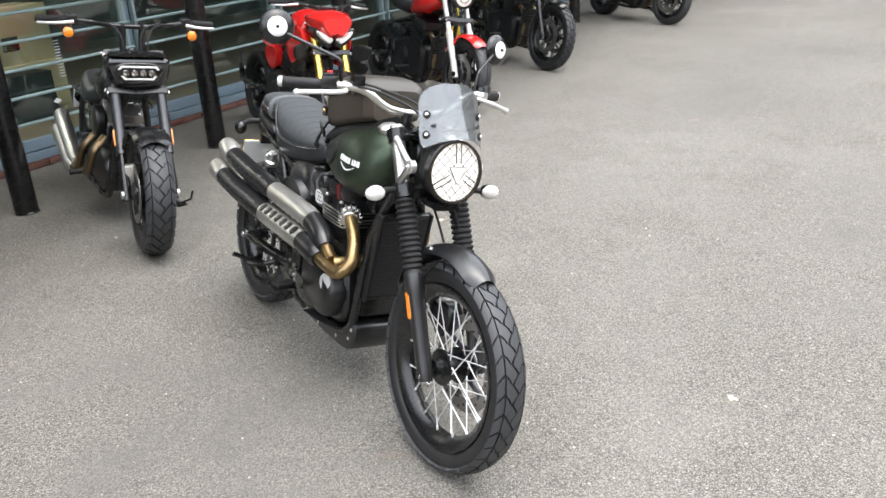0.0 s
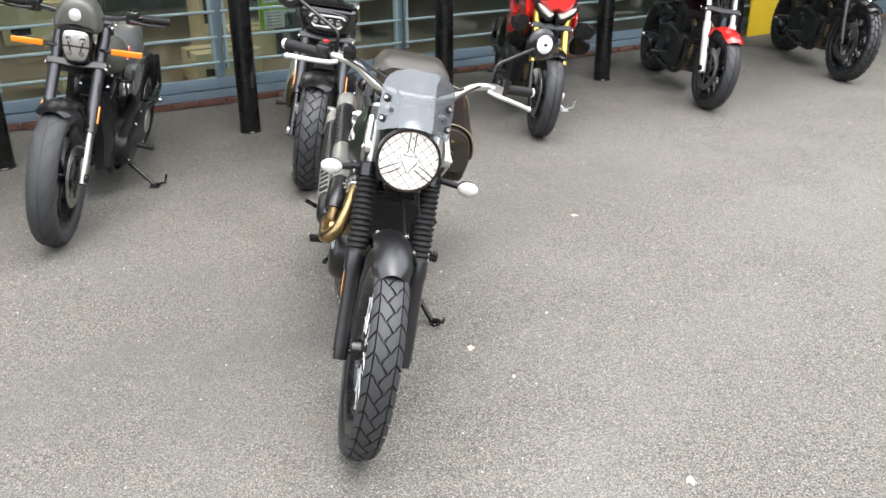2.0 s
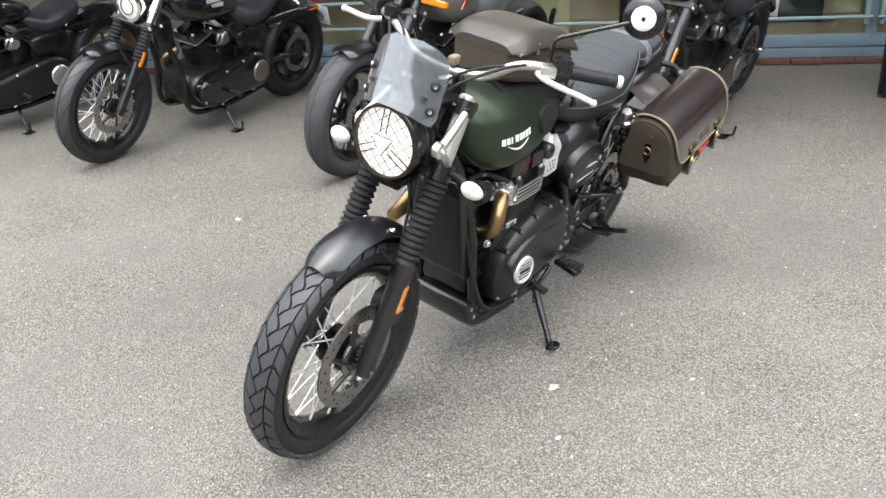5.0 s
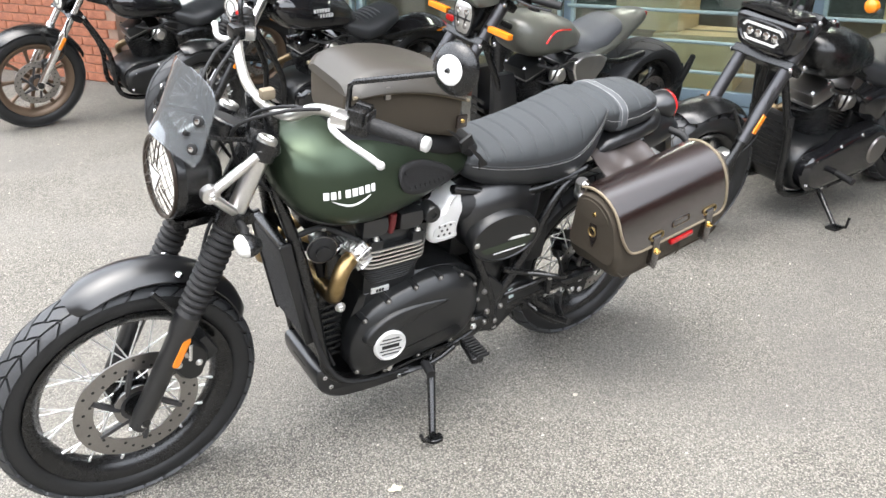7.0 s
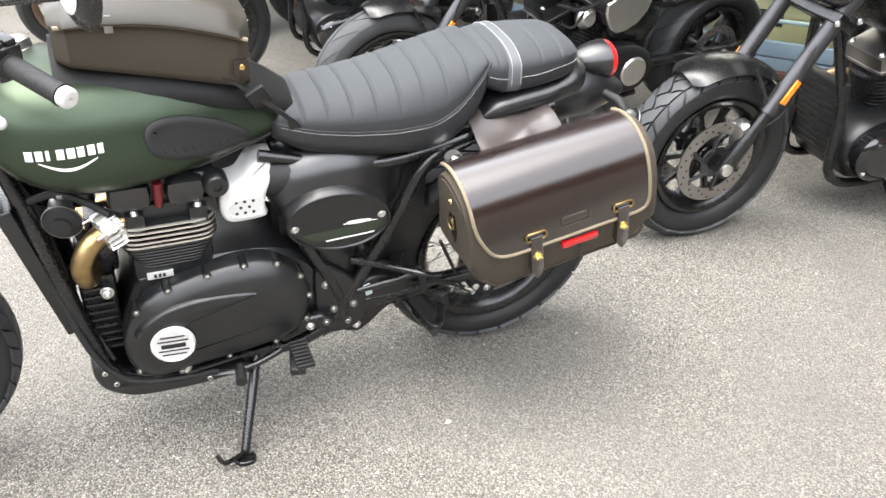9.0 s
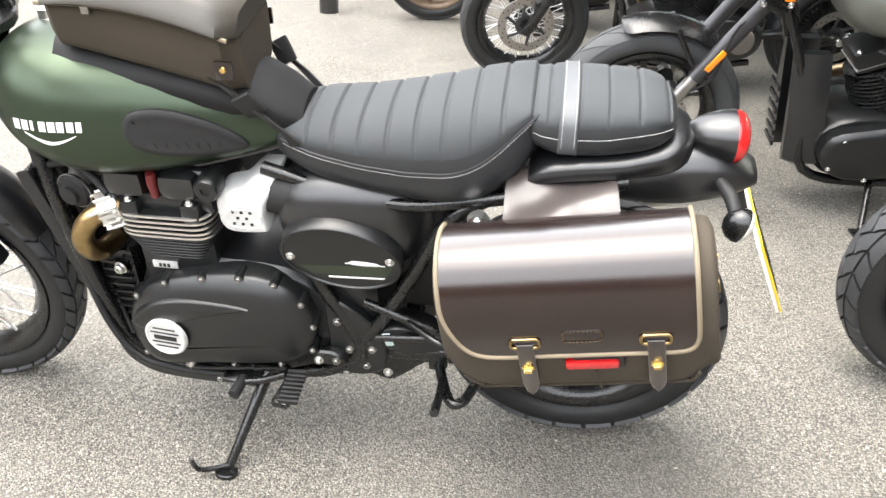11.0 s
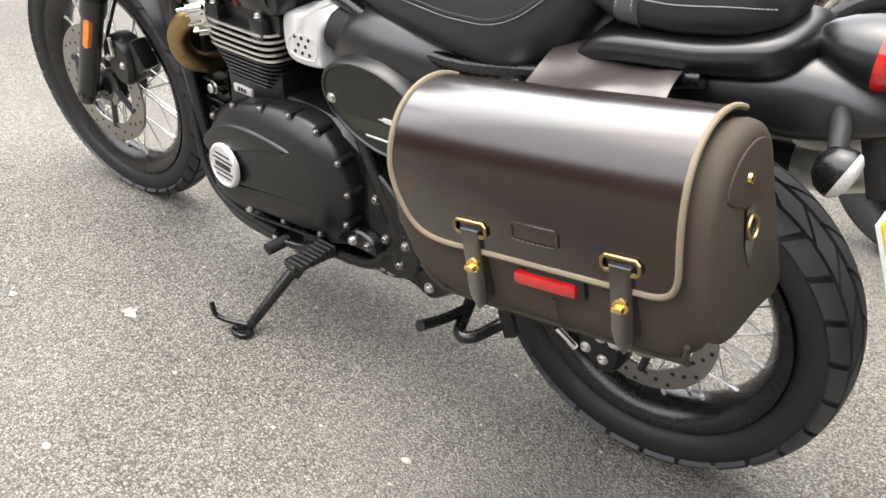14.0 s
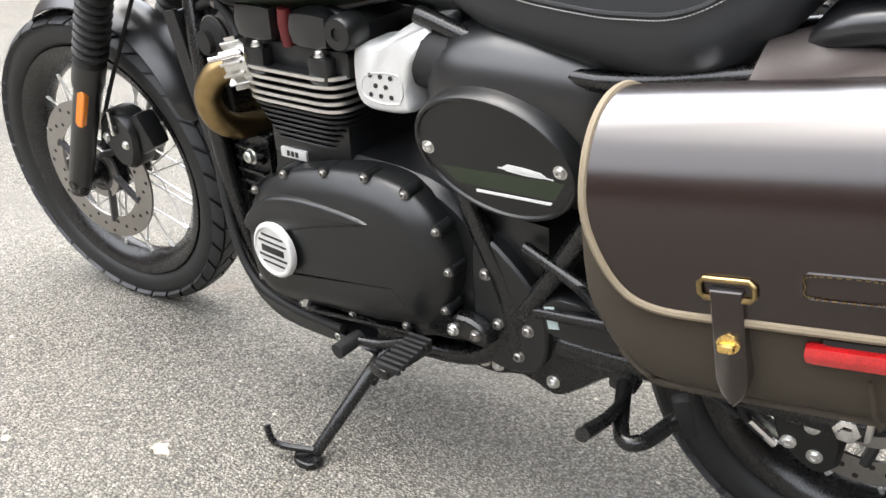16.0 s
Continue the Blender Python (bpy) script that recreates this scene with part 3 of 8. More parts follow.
        bm = slab([(0.0105 * math.cos(a), 0.034 * (1 if math.sin(a) > 0 else -1) + 0.0105 * math.sin(a)) for a in (2 * math.pi * (k + 0.5) / 20 for k in range(20))], [(-0.006, 0), (0.003, 0), (0.005, 0.002)] if s > 0 else [(0.006, 0), (-0.003, 0), (-0.005, 0.002)])
        part("reflector", bm, AMBER, leg, "amber reflector", S @ Matrix.Translation((r0 + r1) / 2) @ pose(0, 0, 0, 0, -RAKE, 0))
        # turn signal
        tip = Vector((0.50, s * 0.205, 0.835))
        st = part("turn_signal", tube([(along(0.84), s * 0.12, 0.84), (0.478, s * 0.16, 0.837), tip], [0.009, 0.011, 0.009], 10), RUBBER, bike, "clear lens turn signal on rubber stalk", S)
        body = lathe([(0, -0.034), (0.018, -0.03), (0.03, -0.016), (0.034, 0.0), (0.034, 0.006)], 24)
        part("shell", body, SATIN, st, "", S @ Matrix.Translation(tip + Vector((0, s * 0.012, 0))) @ pose(0, 0, 0, 0, 0, -90) @ Matrix.Diagonal((1.0, 1.0, 0.72, 1)))
        part("lens", lathe([(0.034, 0.004), (0.032, 0.012), (0.024, 0.020), (0.012, 0.0235), (0, 0.024)], 24), SIGNAL, st, "", S @ Matrix.Translation(tip + Vector((0, s * 0.012, 0))) @ pose(0, 0, 0, 0, 0, -90) @ Matrix.Diagonal((1.0, 1.0, 0.72, 1)))
    # yokes
    part("top_yoke", slab([(0.355, 0.085), (0.375, 0.125), (0.42, 0.125), (0.43, 0.09), (0.425, 0.0), (0.43, -0.09), (0.42, -0.125), (0.375, -0.125), (0.355, -0.085), (0.32, 0.0)], [(-0.012, 0.004), (-0.008, 0), (0.008, 0), (0.012, 0.004)], None, 3), SATIN, bike, "", S @ pose(0, 0, 0.995, 0, 0, 0) @ pose(0.0, 0, 0, -90, 0, 0) @ Matrix.Diagonal((1, 1, 1, 1)))
    part("lower_yoke", box(along(0.835) - 0.05, along(0.835) + 0.03, -0.12, 0.12, 0.815, 0.85, 0.012), SATIN, bike, "", S)
    part("steering_head", tube([(0.46, 0, 0.80), (0.355, 0, 1.01)], 0.032, 16), SATIN, bike, "", S)
    # headlamp
    H = S @ pose(0.592, 0, 0.922) @ pose(0, 0, 0, 0, -4, 0) @ pose(0, 0, 0, 0, 0, -90)
    lamp = part("headlamp", lathe([(0, -0.125), (0.035, -0.12), (0.068, -0.10), (0.088, -0.06), (0.096, -0.015), (0.099, -0.012), (0.099, 0.006), (0.093, 0.010), (0.0915, 0.003), (0.088, -0.045), (0, -0.05)], 48), SATIN, bike, "round headlamp with wire stone guard", H)
    part("reflector", lathe([(0.0905, 0.0035), (0.07, -0.012), (0.04, -0.024), (0, -0.03)], 40), BRIGHTENED, lamp, "", H)
    gl = part("glass", lathe([(0.0905, 0.0065), (0.07, 0.0135), (0.04, 0.0175), (0, 0.019)], 40), LAMP_GLASS, lamp, "bright white headlamp glass", H)
    part("stone_guard", lathe([(0.090, 0.009), (0.096, 0.009), (0.096, 0.016), (0.090, 0.016)], 48, closed=True), GUARD, lamp, "wire stone guard", H)

    def wire(x0, z0, x1, z1, r=0.0011):
        pts = []
        for k in range(7):
            x, z = x0 + (x1 - x0) * k / 6, z0 + (z1 - z0) * k / 6
            pts.append((x, 0.0145 + 0.009 * (1 - (x * x + z * z) / 0.0083), z))
        part("guard_wire", tube(pts, r, 5), GUARD, lamp, "", H)
    R = 0.0915
    for a in (90, 210, 330):
        c, s_ = math.cos(radians(a)), math.sin(radians(a))
        for o in (-0.009, 0.009):
            wire(0.028 * c - o * s_, 0.028 * s_ + o * c, 0.97 * R * c - o * s_, 0.97 * R * s_ + o * c, 0.0018)
    for d in (45, -45):  # woven mesh
        c, s_ = math.cos(radians(d)), math.sin(radians(d))
        for k in range(-4, 5):
            o = 0.0235 * k + 0.004
            h = math.sqrt(max(0.0, R * R - o * o))
            if h > 0.02:
                wire(o * -s_ - h * c, o * c - h * s_, o * -s_ + h * c, o * c + h * s_, 0.00095)
    tri = [(0.036 * math.cos(radians(a)), 0.036 * math.sin(radians(a))) for a in (30, 150, 270)]
    for p, q in zip(tri, tri[1:] + tri[:1]):
        wire(*p, *q, 0.0017)
    t3 = slab(tri, [(0.0225, 0.0), (0.0245, 0.002)])
    part("guard_plate", t3, WHITE, lamp, "", H)
    rb = box(0.505, 0.575, -0.05, 0.05, 0.800, 0.822, 0.006)
    rb = part("rectifier", rb, SATIN, bike, "black ribbed rectifier under the headlamp", S)
    for k in range(5):
        part("rectifier_fin", box(0.572, 0.592, -0.048, 0.048, 0.798 + 0.0055 * k, 0.800 + 0.0055 * k, 0.0008), SATIN, rb, "", S)
    # small screen
    bm = bmesh.new()
    rows = []
    for layer in (0, 1):
        for v in range(13):
            f = v / 12
            w = 0.114 - 0.006 * f
            if f > 0.55:
                w *= math.sqrt(max(0.04, 1 - ((f - 0.55) / 0.47) ** 3))
            if f < 0.12:
                w *= 0.93 + 0.07 * math.sqrt(1 - (1 - f / 0.12) ** 2)
            row = []
            for u in range(17):
                t = -1 + 2 * u / 16
                zb = 0.990 + 0.037 * (1 - t * t) * (1 - f) ** 2
                z = zb + (1.182 - zb) * f
                x = 0.616 - 0.074 * f - 0.054 * (t * w / 0.114) ** 2 - layer * 0.003
                row.append(bm.verts.new((x, t * w, z)))
            rows.append(row)
    for layer in (0, 13):
        for v in range(12):
            for u in range(16):
                bm.faces.new((rows[layer + v][u], rows[layer + v][u + 1], rows[layer + v + 1][u + 1], rows[layer + v + 1][u]))
    for v in range(12):
        for u in (0, 16):
            bm.faces.new((rows[v][u], rows[v + 1][u], rows[14 + v][u], rows[13 + v][u]))
    for u in range(16):
        for v in (0, 12):
            bm.faces.new((rows[v][u], rows[v][u + 1], rows[13 + v][u + 1], rows[13 + v][u]))
    scr = part("fly_screen", bm, SCREEN, bike, "small smoked plastic fly screen", S)
    scr.visible_shadow = gl.visible_shadow = False
    for s in (1, -1):
        for x, y, z in ((0.545, 0.093, 1.087), (0.563, 0.097, 1.028)):
            part("grommet", lathe([(0, 0), (0.012, 0), (0.012, 0.005), (0.008, 0.007), (0, 0.007)], 16), RUBBER, scr, "", S @ align((x, s * y, z), (x + 0.08, s * (y + 0.06), z + 0.02)))
            part("screw", lathe([(0, 0.006), (0.0065, 0.006), (0.0055, 0.010), (0, 0.011)], 12), CHROME, scr, "", S @ align((x, s * y, z), (x + 0.08, s * (y + 0.06), z + 0.02)))
        part("screen_stay", tube([(0.575, s * 0.08, 1.06), (0.50, s * 0.075, 1.03), (0.43, s * 0.07, 1.01)], 0.006, 8), SATIN, scr, "", S)
    # handlebar
    bar = part("handlebar", tube([(0.195, -0.415, 1.115), (0.285, -0.265, 1.125), (0.325, -0.19, 1.118), (0.345, -0.11, 1.07), (0.355, 0.0, 1.058), (0.345, 0.11, 1.07), (0.325, 0.19, 1.118), (0.285, 0.265, 1.125), (0.195, 0.415, 1.115)], 0.0125, 14, None, 6), SHIELD, bike, "silver handlebar with black grips", S)
    for s in (1, -1):
        part("riser", tube([(0.352, s * 0.045, 1.005), (0.356, s * 0.045, 1.062)], [0.018, 0.02], 14), SATIN, bar, "", S)
        g0, g1 = Vector((0.262, s * 0.304, 1.122)), Vector((0.197, s * 0.412, 1.115))
        prof = [(0, 0), (0.020, 0), (0.020, 0.006), (0.0165, 0.008)]
        for k in range(16):
            prof += [(0.0165, 0.010 + k * 0.0066), (0.0171, 0.012 + k * 0.0066), (0.0171, 0.0150 + k * 0.0066)]
        prof += [(0.0165, 0.118), (0.0185, 0.12), (0.0185, 0.125), (0, 0.125)]
        part("grip", lathe(prof, 20), RUBBER, bar, "", S @ align(g0, g1))
        part("bar_end", lathe([(0, 0), (0.0165, 0), (0.0165, 0.011), (0.012, 0.015), (0.004, 0.015), (0.003, 0.010), (0, 0.010)], 18), PALE, bar, "", S @ align(g1, g1 + (g1 - g0)))
        sw = box(-0.024, 0.022, -0.024, 0.026, -0.026, 0.03, 0.008)
        box(0.0, 0.034, -0.012, 0.02, 0.0, 0.036, 0.006, sw)
        box(-0.02, 0.0, -0.016, 0.02, 0.024, 0.038, 0.004, sw)
        part("switchgear", sw, SATIN, bar, "", S @ align(g0 - (g1 - g0) * 0.16, g1))
        if s < 0:
            part("kill_switch", box(-0.012, 0.006, -0.008, 0.010, 0.036, 0.045, 0.003), RED, bar, "", S @ align(g0 - (g1 - g0) * 0.16, g1))
        clamp = box(0.0, 0.04, -0.02, 0.02, -0.014, 0.014, 0.006)
        part("lever_perch", clamp, SILVER, bar, "", S @ align(g0 - (g1 - g0) * 0.42, g1))
        lv = [(0.318, s * 0.250, 1.115), (0.330, s * 0.278, 1.110), (0.322, s * 0.325, 1.106), (0.302, s * 0.372, 1.101), (0.290, s * 0.405, 1.097)]
        if s > 0:  # the clutch lever hangs lower
            lv = [(x, y * 0.985, z - 0.22 * max(0.0, y - 0.27) ** 1.2) for x, y, z in lv]
        bm = tube(lv, 0.0076, 10, None, 4)
        bmesh.ops.create_icosphere(bm, subdivisions=2, radius=0.010, matrix=Matrix.Translation(lv[-1]))
        part("lever", bm, PALE, bar, "silver hand lever", S)
        # mirror
        stem = part("mirror", tube([(0.285, s * 0.255, 1.13), (0.285, s * 0.26, 1.195), (0.28, s * 0.268, 1.205), (0.155, s * 0.415, 1.265)], 0.006, 10), SATIN, bike, "round black mirror with pale back on a bent stem", S)
        mm = S @ pose(0.150, s * 0.425, 1.275) @ pose(0, 0, 0, 0, 0, -90 + s * 16) @ pose(0, 0, 0, 6, 0, 0)
        part("mirror_shell", lathe([(0, 0.020), (0.02, 0.019), (0.038, 0.014), (0.050, 0.006), (0.0545, -0.002), (0.0545, -0.008), (0.050, -0.010)], 36), SATIN, stem, "", mm)
        part("mirror_badge", lathe([(0, 0.0225), (0.018, 0.0215), (0.029, 0.0190), (0.0305, 0.0172)], 30), MIRROR, stem, "pale round mirror back", mm)
        part("mirror_glass", lathe([(0.0455, -0.0095), (0, -0.0095)], 30), CHROME, stem, "", mm)
        part("mirror_ball", lathe([(0, 0.030), (0.004, 0.029), (0.006, 0.021)], 12), SATIN, stem, "", mm)
    part("clutch_reservoir", box(0.30, 0.335, -0.235, -0.195, 1.13, 1.165, 0.008), SATIN, bar, "", S)
    # clocks and cables
    ck = part("speedometer", lathe([(0, -0.05), (0.03, -0.045), (0.042, -0.02), (0.045, 0.0), (0.042, 0.004), (0, 0.004)], 28), SATIN, bike, "", S @ align((0.44, 0, 1.03), (0.39, 0, 1.13)))
    part("dial", lathe([(0.039, 0.0045), (0, 0.0052)], 28), INK, ck, "", S @ align((0.44, 0, 1.03), (0.39, 0, 1.13)))
    part("ignition_tag", box(0.335, 0.37, 0.008, 0.03, 1.075, 1.10, 0.006), PIPING, bar, "", S)
    for k, pts in enumerate((
        [(0.30, 0.23, 1.13), (0.38, 0.17, 1.115), (0.46, 0.08, 1.05), (0.43, 0.03, 0.93), (0.36, 0.05, 0.85)],
        [(0.30, -0.23, 1.13), (0.40, -0.16, 1.12), (0.48, -0.06, 1.06), (0.43, -0.03, 0.93), (0.36, -0.05, 0.85)],
        [(0.30, -0.22, 1.14), (0.36, -0.15, 1.13), (0.46, -0.05, 1.08), (0.47, -0.04, 0.90), (0.50, 0.03, 0.74), (0.62, 0.07, 0.50), (0.66, 0.075, 0.40)],
        [(0.31, 0.22, 1.12), (0.36, 0.12, 1.10), (0.40, 0.03, 1.04), (0.38, 0.0, 0.92)],
        [(0.44, 0.02, 0.86), (0.52, 0.06, 0.80), (0.575, 0.09, 0.66), (0.62, 0.075, 0.55), (0.655, 0.09, 0.43)],
    )):
        part("cable", tube(pts, 0.0042, 8, None, 7), RUBBER, bike, "", S)
    part("brake_hose_clip", tube([(0.60, 0.073, 0.585), (0.60, 0.10, 0.585)], 0.007, 8), SATIN, bike, "", S)
    # brake caliper behind the left fork leg
    cal = slab([(0.615, 0.36), (0.60, 0.42), (0.63, 0.462), (0.68, 0.462), (0.70, 0.42), (0.672, 0.36), (0.64, 0.345)], [(0.05, 0.006), (0.056, 0), (0.098, 0), (0.108, 0.008)], None, 2)
    CQ = S @ pose(-0.058, -0.022, 0.028)
    cp = part("brake_caliper", cal, CASE, bike, "black brake caliper", CQ)
    part("caliper_body", box(0.575, 0.655, 0.046, 0.094, 0.375, 0.452, 0.014), CASE, cp, "", CQ @ pose(0.615, 0, 0.41) @ pose(0, 0, 0, 0, 28, 0) @ pose(-0.615, 0, -0.41))
    for x, z in ((0.628, 0.40), (0.655, 0.435), (0.68, 0.41)):
        part("bolt", bolt((x, 0.108, z), (0, 1, 0), 0.007), SILVER, cp, "", CQ)
    part("banjo", tube([(0.65, 0.112, 0.47), (0.652, 0.112, 0.42)], 0.006, 8), CHROME, cp, "", CQ)
    part("abs_ring", lathe([(0.045, 0), (0.06, 0), (0.06, 0.003), (0.045, 0.003)], 40, closed=True), STEEL, cp, "", S @ FW @ pose(0, 0.062, 0))
    part("horn", lathe([(0, 0), (0.036, 0), (0.040, 0.006), (0.034, 0.016), (0.02, 0.02), (0.02, 0.03), (0, 0.03)], 24), RUBBER, bike, "round black horn", align((0.238, 0.088, 0.680), (0.262, 0.2, 0.676)))
    part("horn_rim", lathe([(0.0385, 0.007), (0.040, 0.007), (0.040, 0.010), (0.0385, 0.010)], 24, closed=True), STEEL, bike, "", align((0.238, 0.088, 0.680), (0.262, 0.2, 0.676)))


# x, underside, top, half width, taper
TANK = [(-0.235, 0.815, 0.862, 0.045, 0.2), (-0.22, 0.802, 0.885, 0.062, 0.2), (-0.18, 0.785, 0.905, 0.078, 0.2), (-0.12, 0.77, 0.930, 0.098, 0.2), (-0.05, 0.752, 0.955, 0.122, 0.2),
        (0.03, 0.738, 0.975, 0.146, 0.18), (0.12, 0.730, 0.990, 0.165, 0.16), (0.20, 0.738, 0.996, 0.170, 0.15), (0.27, 0.763, 0.994, 0.158, 0.14), (0.32, 0.80, 0.982, 0.13, 0.12), (0.345, 0.838, 0.966, 0.10, 0.1), (0.358, 0.875, 0.94, 0.06, 0.1)]


def tank_y(x, z):
    """The tank's half width at a place on its side."""
    zb, zt, w, tp = smooth_table(TANK, x)
    v = max(-0.98, min(0.98, (z - (zb + zt) / 2) / ((zt - zb) / 2)))
    s = abs(v) ** (2.5 / 2)
    c = math.sqrt(max(0.0, 1 - s * s))
    return w * (1 - tp * v) * c ** (2 / 2.5)


def decal(outline, side, lift=0.0012, n=1):
    """A thin plate on the tank's side, from an outline in x and z."""
    bm = bmesh.new()
    top, low = [], []
    for x, z in outline:
        y = tank_y(x, z)
        top.append(bm.verts.new((x, side * (y + lift), z)))
        low.append(bm.verts.new((x, side * (y - 0.002), z)))
    bm.faces.new(top)
    for i in range(len(top)):
        j = (i + 1) % len(top)
        bm.faces.new((top[i], top[j], low[j], low[i]))
    return bm


def build_tank():
    xs = sorted(set(list(np.linspace(-0.235, 0.358, 40)) + [r[0] for r in TANK]))
    rings = [oval(x, *smooth_table(TANK, x)[:3], 2.5, 40, smooth_table(TANK, x)[3]) for x in xs]
    tank = part("fuel_tank", skin(rings), GREEN, bike, "matte dark green fuel tank", angle=70)
    seam = [(x, tank_y(x, smooth_table(TANK, x)[0] + 0.012) * s0, smooth_table(TANK, x)[0] + 0.010) for s0 in (1,) for x in np.linspace(-0.2, 0.335, 20)]
    for s in (1, -1):
        part("tank_seam", tube([(x, s * y, z) for x, y, z in seam], 0.004, 6), MATTE, tank, "")
        # rubber knee pad
        pad = [(0.062, 0.866), (0.055, 0.895), (0.02, 0.902), (-0.03, 0.893), (-0.09, 0.868), (-0.135, 0.838), (-0.147, 0.815), (-0.12, 0.806), (-0.06, 0.806), (0.0, 0.815), (0.045, 0.835)]
        o = [(q.x, q.y) for q in curve([(x, z, 0) for x, z in pad], 4, True)]
        bm = bmesh.new()
        rings = []
        for lift, ins in ((-0.004, 0), (0.006, 0), (0.008, 0.003), (0.0085, 0.012), (0.007, 0.015), (0.007, 0.03)):
            rings.append([Vector((x, s * (tank_y(x, z) + lift), z)) for x, z in (shrink(o, ins) if ins else o)])
        skin(rings, bm)
        kp = part("knee_pad", bm, RUBBER, tank, "black rubber knee pad")
        for k in range(8):
            x = -0.10 + 0.018 * k
            z = 0.826 + 0.002 * k
            part("pad_rib", tube([(x, s * (tank_y(x, z) + 0.007), z - 0.004), (x + 0.004, s * (tank_y(x, z) + 0.007), z + 0.006)], 0.0022, 5), RUBBER, tank, "")
        # lettering as plain bars over a curved stroke
        for k in range(8):
            x0 = 0.272 - k * 0.0178
            z0 = 0.862 + 0.0004 * k
            w = (0.013, 0.0125, 0.006, 0.013, 0.014, 0.0125, 0.013, 0.010)[k]
            part("badge_bar", decal([(x0, z0), (x0 - w, z0), (x0 - w, z0 + 0.018), (x0, z0 + 0.018)], s), WHITE, tank, "")
        up = [(0.252 - 0.0085 * k, 0.858 - 0.014 * math.sin(math.pi * k / 12)) for k in range(13)]
        dn = [(x, z - 0.0045 * math.sin(math.pi * k / 12) - 0.0012) for k, (x, z) in enumerate(up)]
        part("badge_stroke", decal(up + dn[::-1], s), WHITE, tank, "")
    cap = part("fuel_cap", lathe([(0, 0.024), (0.02, 0.024), (0.030, 0.02), (0.034, 0.016), (0.034, 0.0), (0.042, -0.004), (0.042, -0.012)], 32), SILVER, tank, "round metal filler cap", align((0.262, -0.055, 0.985), (0.275, -0.08, 1.08)))
    # tank bag with its base and straps
    base = []
    for f in np.linspace(0, 1, 12):
        x = 0.20 - 0.445 * f
        zt = smooth_table(TANK, max(x, -0.230))[1] - 0.10 * max(0.0, f - 0.86)
        w = max(0.080, min(0.118 - 0.03 * f, smooth_table(TANK, max(x, -0.230))[2] * 0.92 + 0.006)) * (0.8 if f in (0, 1) else 1)
        ring = []
        for k in range(24):
            a = 2 * math.pi * k / 24
            y = w * math.copysign(abs(math.cos(a)) ** 0.5, math.cos(a))
            drop = 0.07 * (y / 0.12) ** 2
            ring.append(Vector((x, y, zt + 0.006 - drop + 0.022 * math.copysign(abs(math.sin(a)) ** 0.5, math.sin(a)))))
        base.append(ring)
    tb = thing("tank_bag", "olive canvas tank bag with brown leather lid on the tank", "bag", pose(0, 0, 0, -LEAN, 0, 0))
    part("base_pad", skin(base), surface("black_neoprene", (0.007, 0.007, 0.0075), 0.6, var=0.2, fine=500, coarse=12, bump=0.1, spec=0.3), tb, "black strap-on base pad")
    bag, lid = [], []
    for f in np.linspace(0, 1, 15):
        x = 0.190 - 0.345 * f
        e = min(f, 1 - f) * 14
        k = 1 - 0.25 * max(0, 1 - e) ** 2
        zb = 1.004 - 0.085 * f
        zt = 1.095 + 0.02 * math.sin(math.pi * f) - 0.055 * f
        bag.append(oval(x, zb, zt, 0.110 * k, 6, 32, -0.05))
        lid.append(oval(x + 0.004 * (0.5 - f), zt - 0.010, zt + (0.040 + 0.010 * math.sin(math.pi * f)) * (1 - 0.55 * max(0.0, 1 - f / 0.22) ** 2) * k, 0.118 * k, 5.5, 36, 0.20))
    part("bag_body", skin(bag), CANVAS, tb, "olive canvas bag body")
    part("bag_lid", skin(lid), surface("grey_brown_leather", (0.042, 0.037, 0.030), 0.40, var=0.15, fine=420, coarse=6, bump=0.1), tb, "grey-brown leather lid")
    rim = [(0.190 - 0.345 * f, 1.090 + 0.02 * math.sin(math.pi * f) - 0.055 * f) for f in np.linspace(0.02, 0.98, 14)]
    for s in (1, -1):
        part("lid_piping", tube([(x, s * 0.1195, z) for x, z in rim], 0.0042, 6), PIPING, tb, "tan piping")
        part("zip_pull", box(0.085, 0.10, s * 0.118 - 0.003, s * 0.118 + 0.006, 1.075, 1.108, 0.002), STEEL, tb, "")
        st = [(-0.11, s * 0.100, 0.955), (-0.15, s * 0.102, 0.922), (-0.20, s * 0.102, 0.878), (-0.235, s * 0.096, 0.842), (-0.242, s * 0.088, 0.808)]
        bm = bmesh.new()
        for p, q in zip(st, st[1:]):
            d = Vector(q) - Vector(p)
            skin([[Vector(c) + Vector((0.013 * u, s * (0.006 + 0.003 * v), 0.006 * u)) for u, v in ((-1, -1), (1, -1), (1, 1), (-1, 1))] for c in (p, q)], bm)
        part("strap", bm, PLASTIC, tb, "black webbing strap")
        part("buckle", box(-0.02, 0.02, -0.005, 0.005, -0.026, 0.026, 0.004), PLASTIC, tb, "black side release buckle", pose(-0.165, s * 0.110, 0.912) @ pose(0, 0, 0, s * -20, 30, 0))
        part("rear_tab", box(-0.150, -0.118, s * 0.118 - 0.004, s * 0.118 + 0.004, 0.965, 1.0, 0.003), LEATHER, tb, "")
        part("tab_stud", lathe([(0, 0), (0.006, 0), (0.005, 0.004), (0, 0.005)], 12), BRASS, tb, "", align((-0.134, s * 0.122, 0.985), (-0.134, s * 0.2, 0.985)))


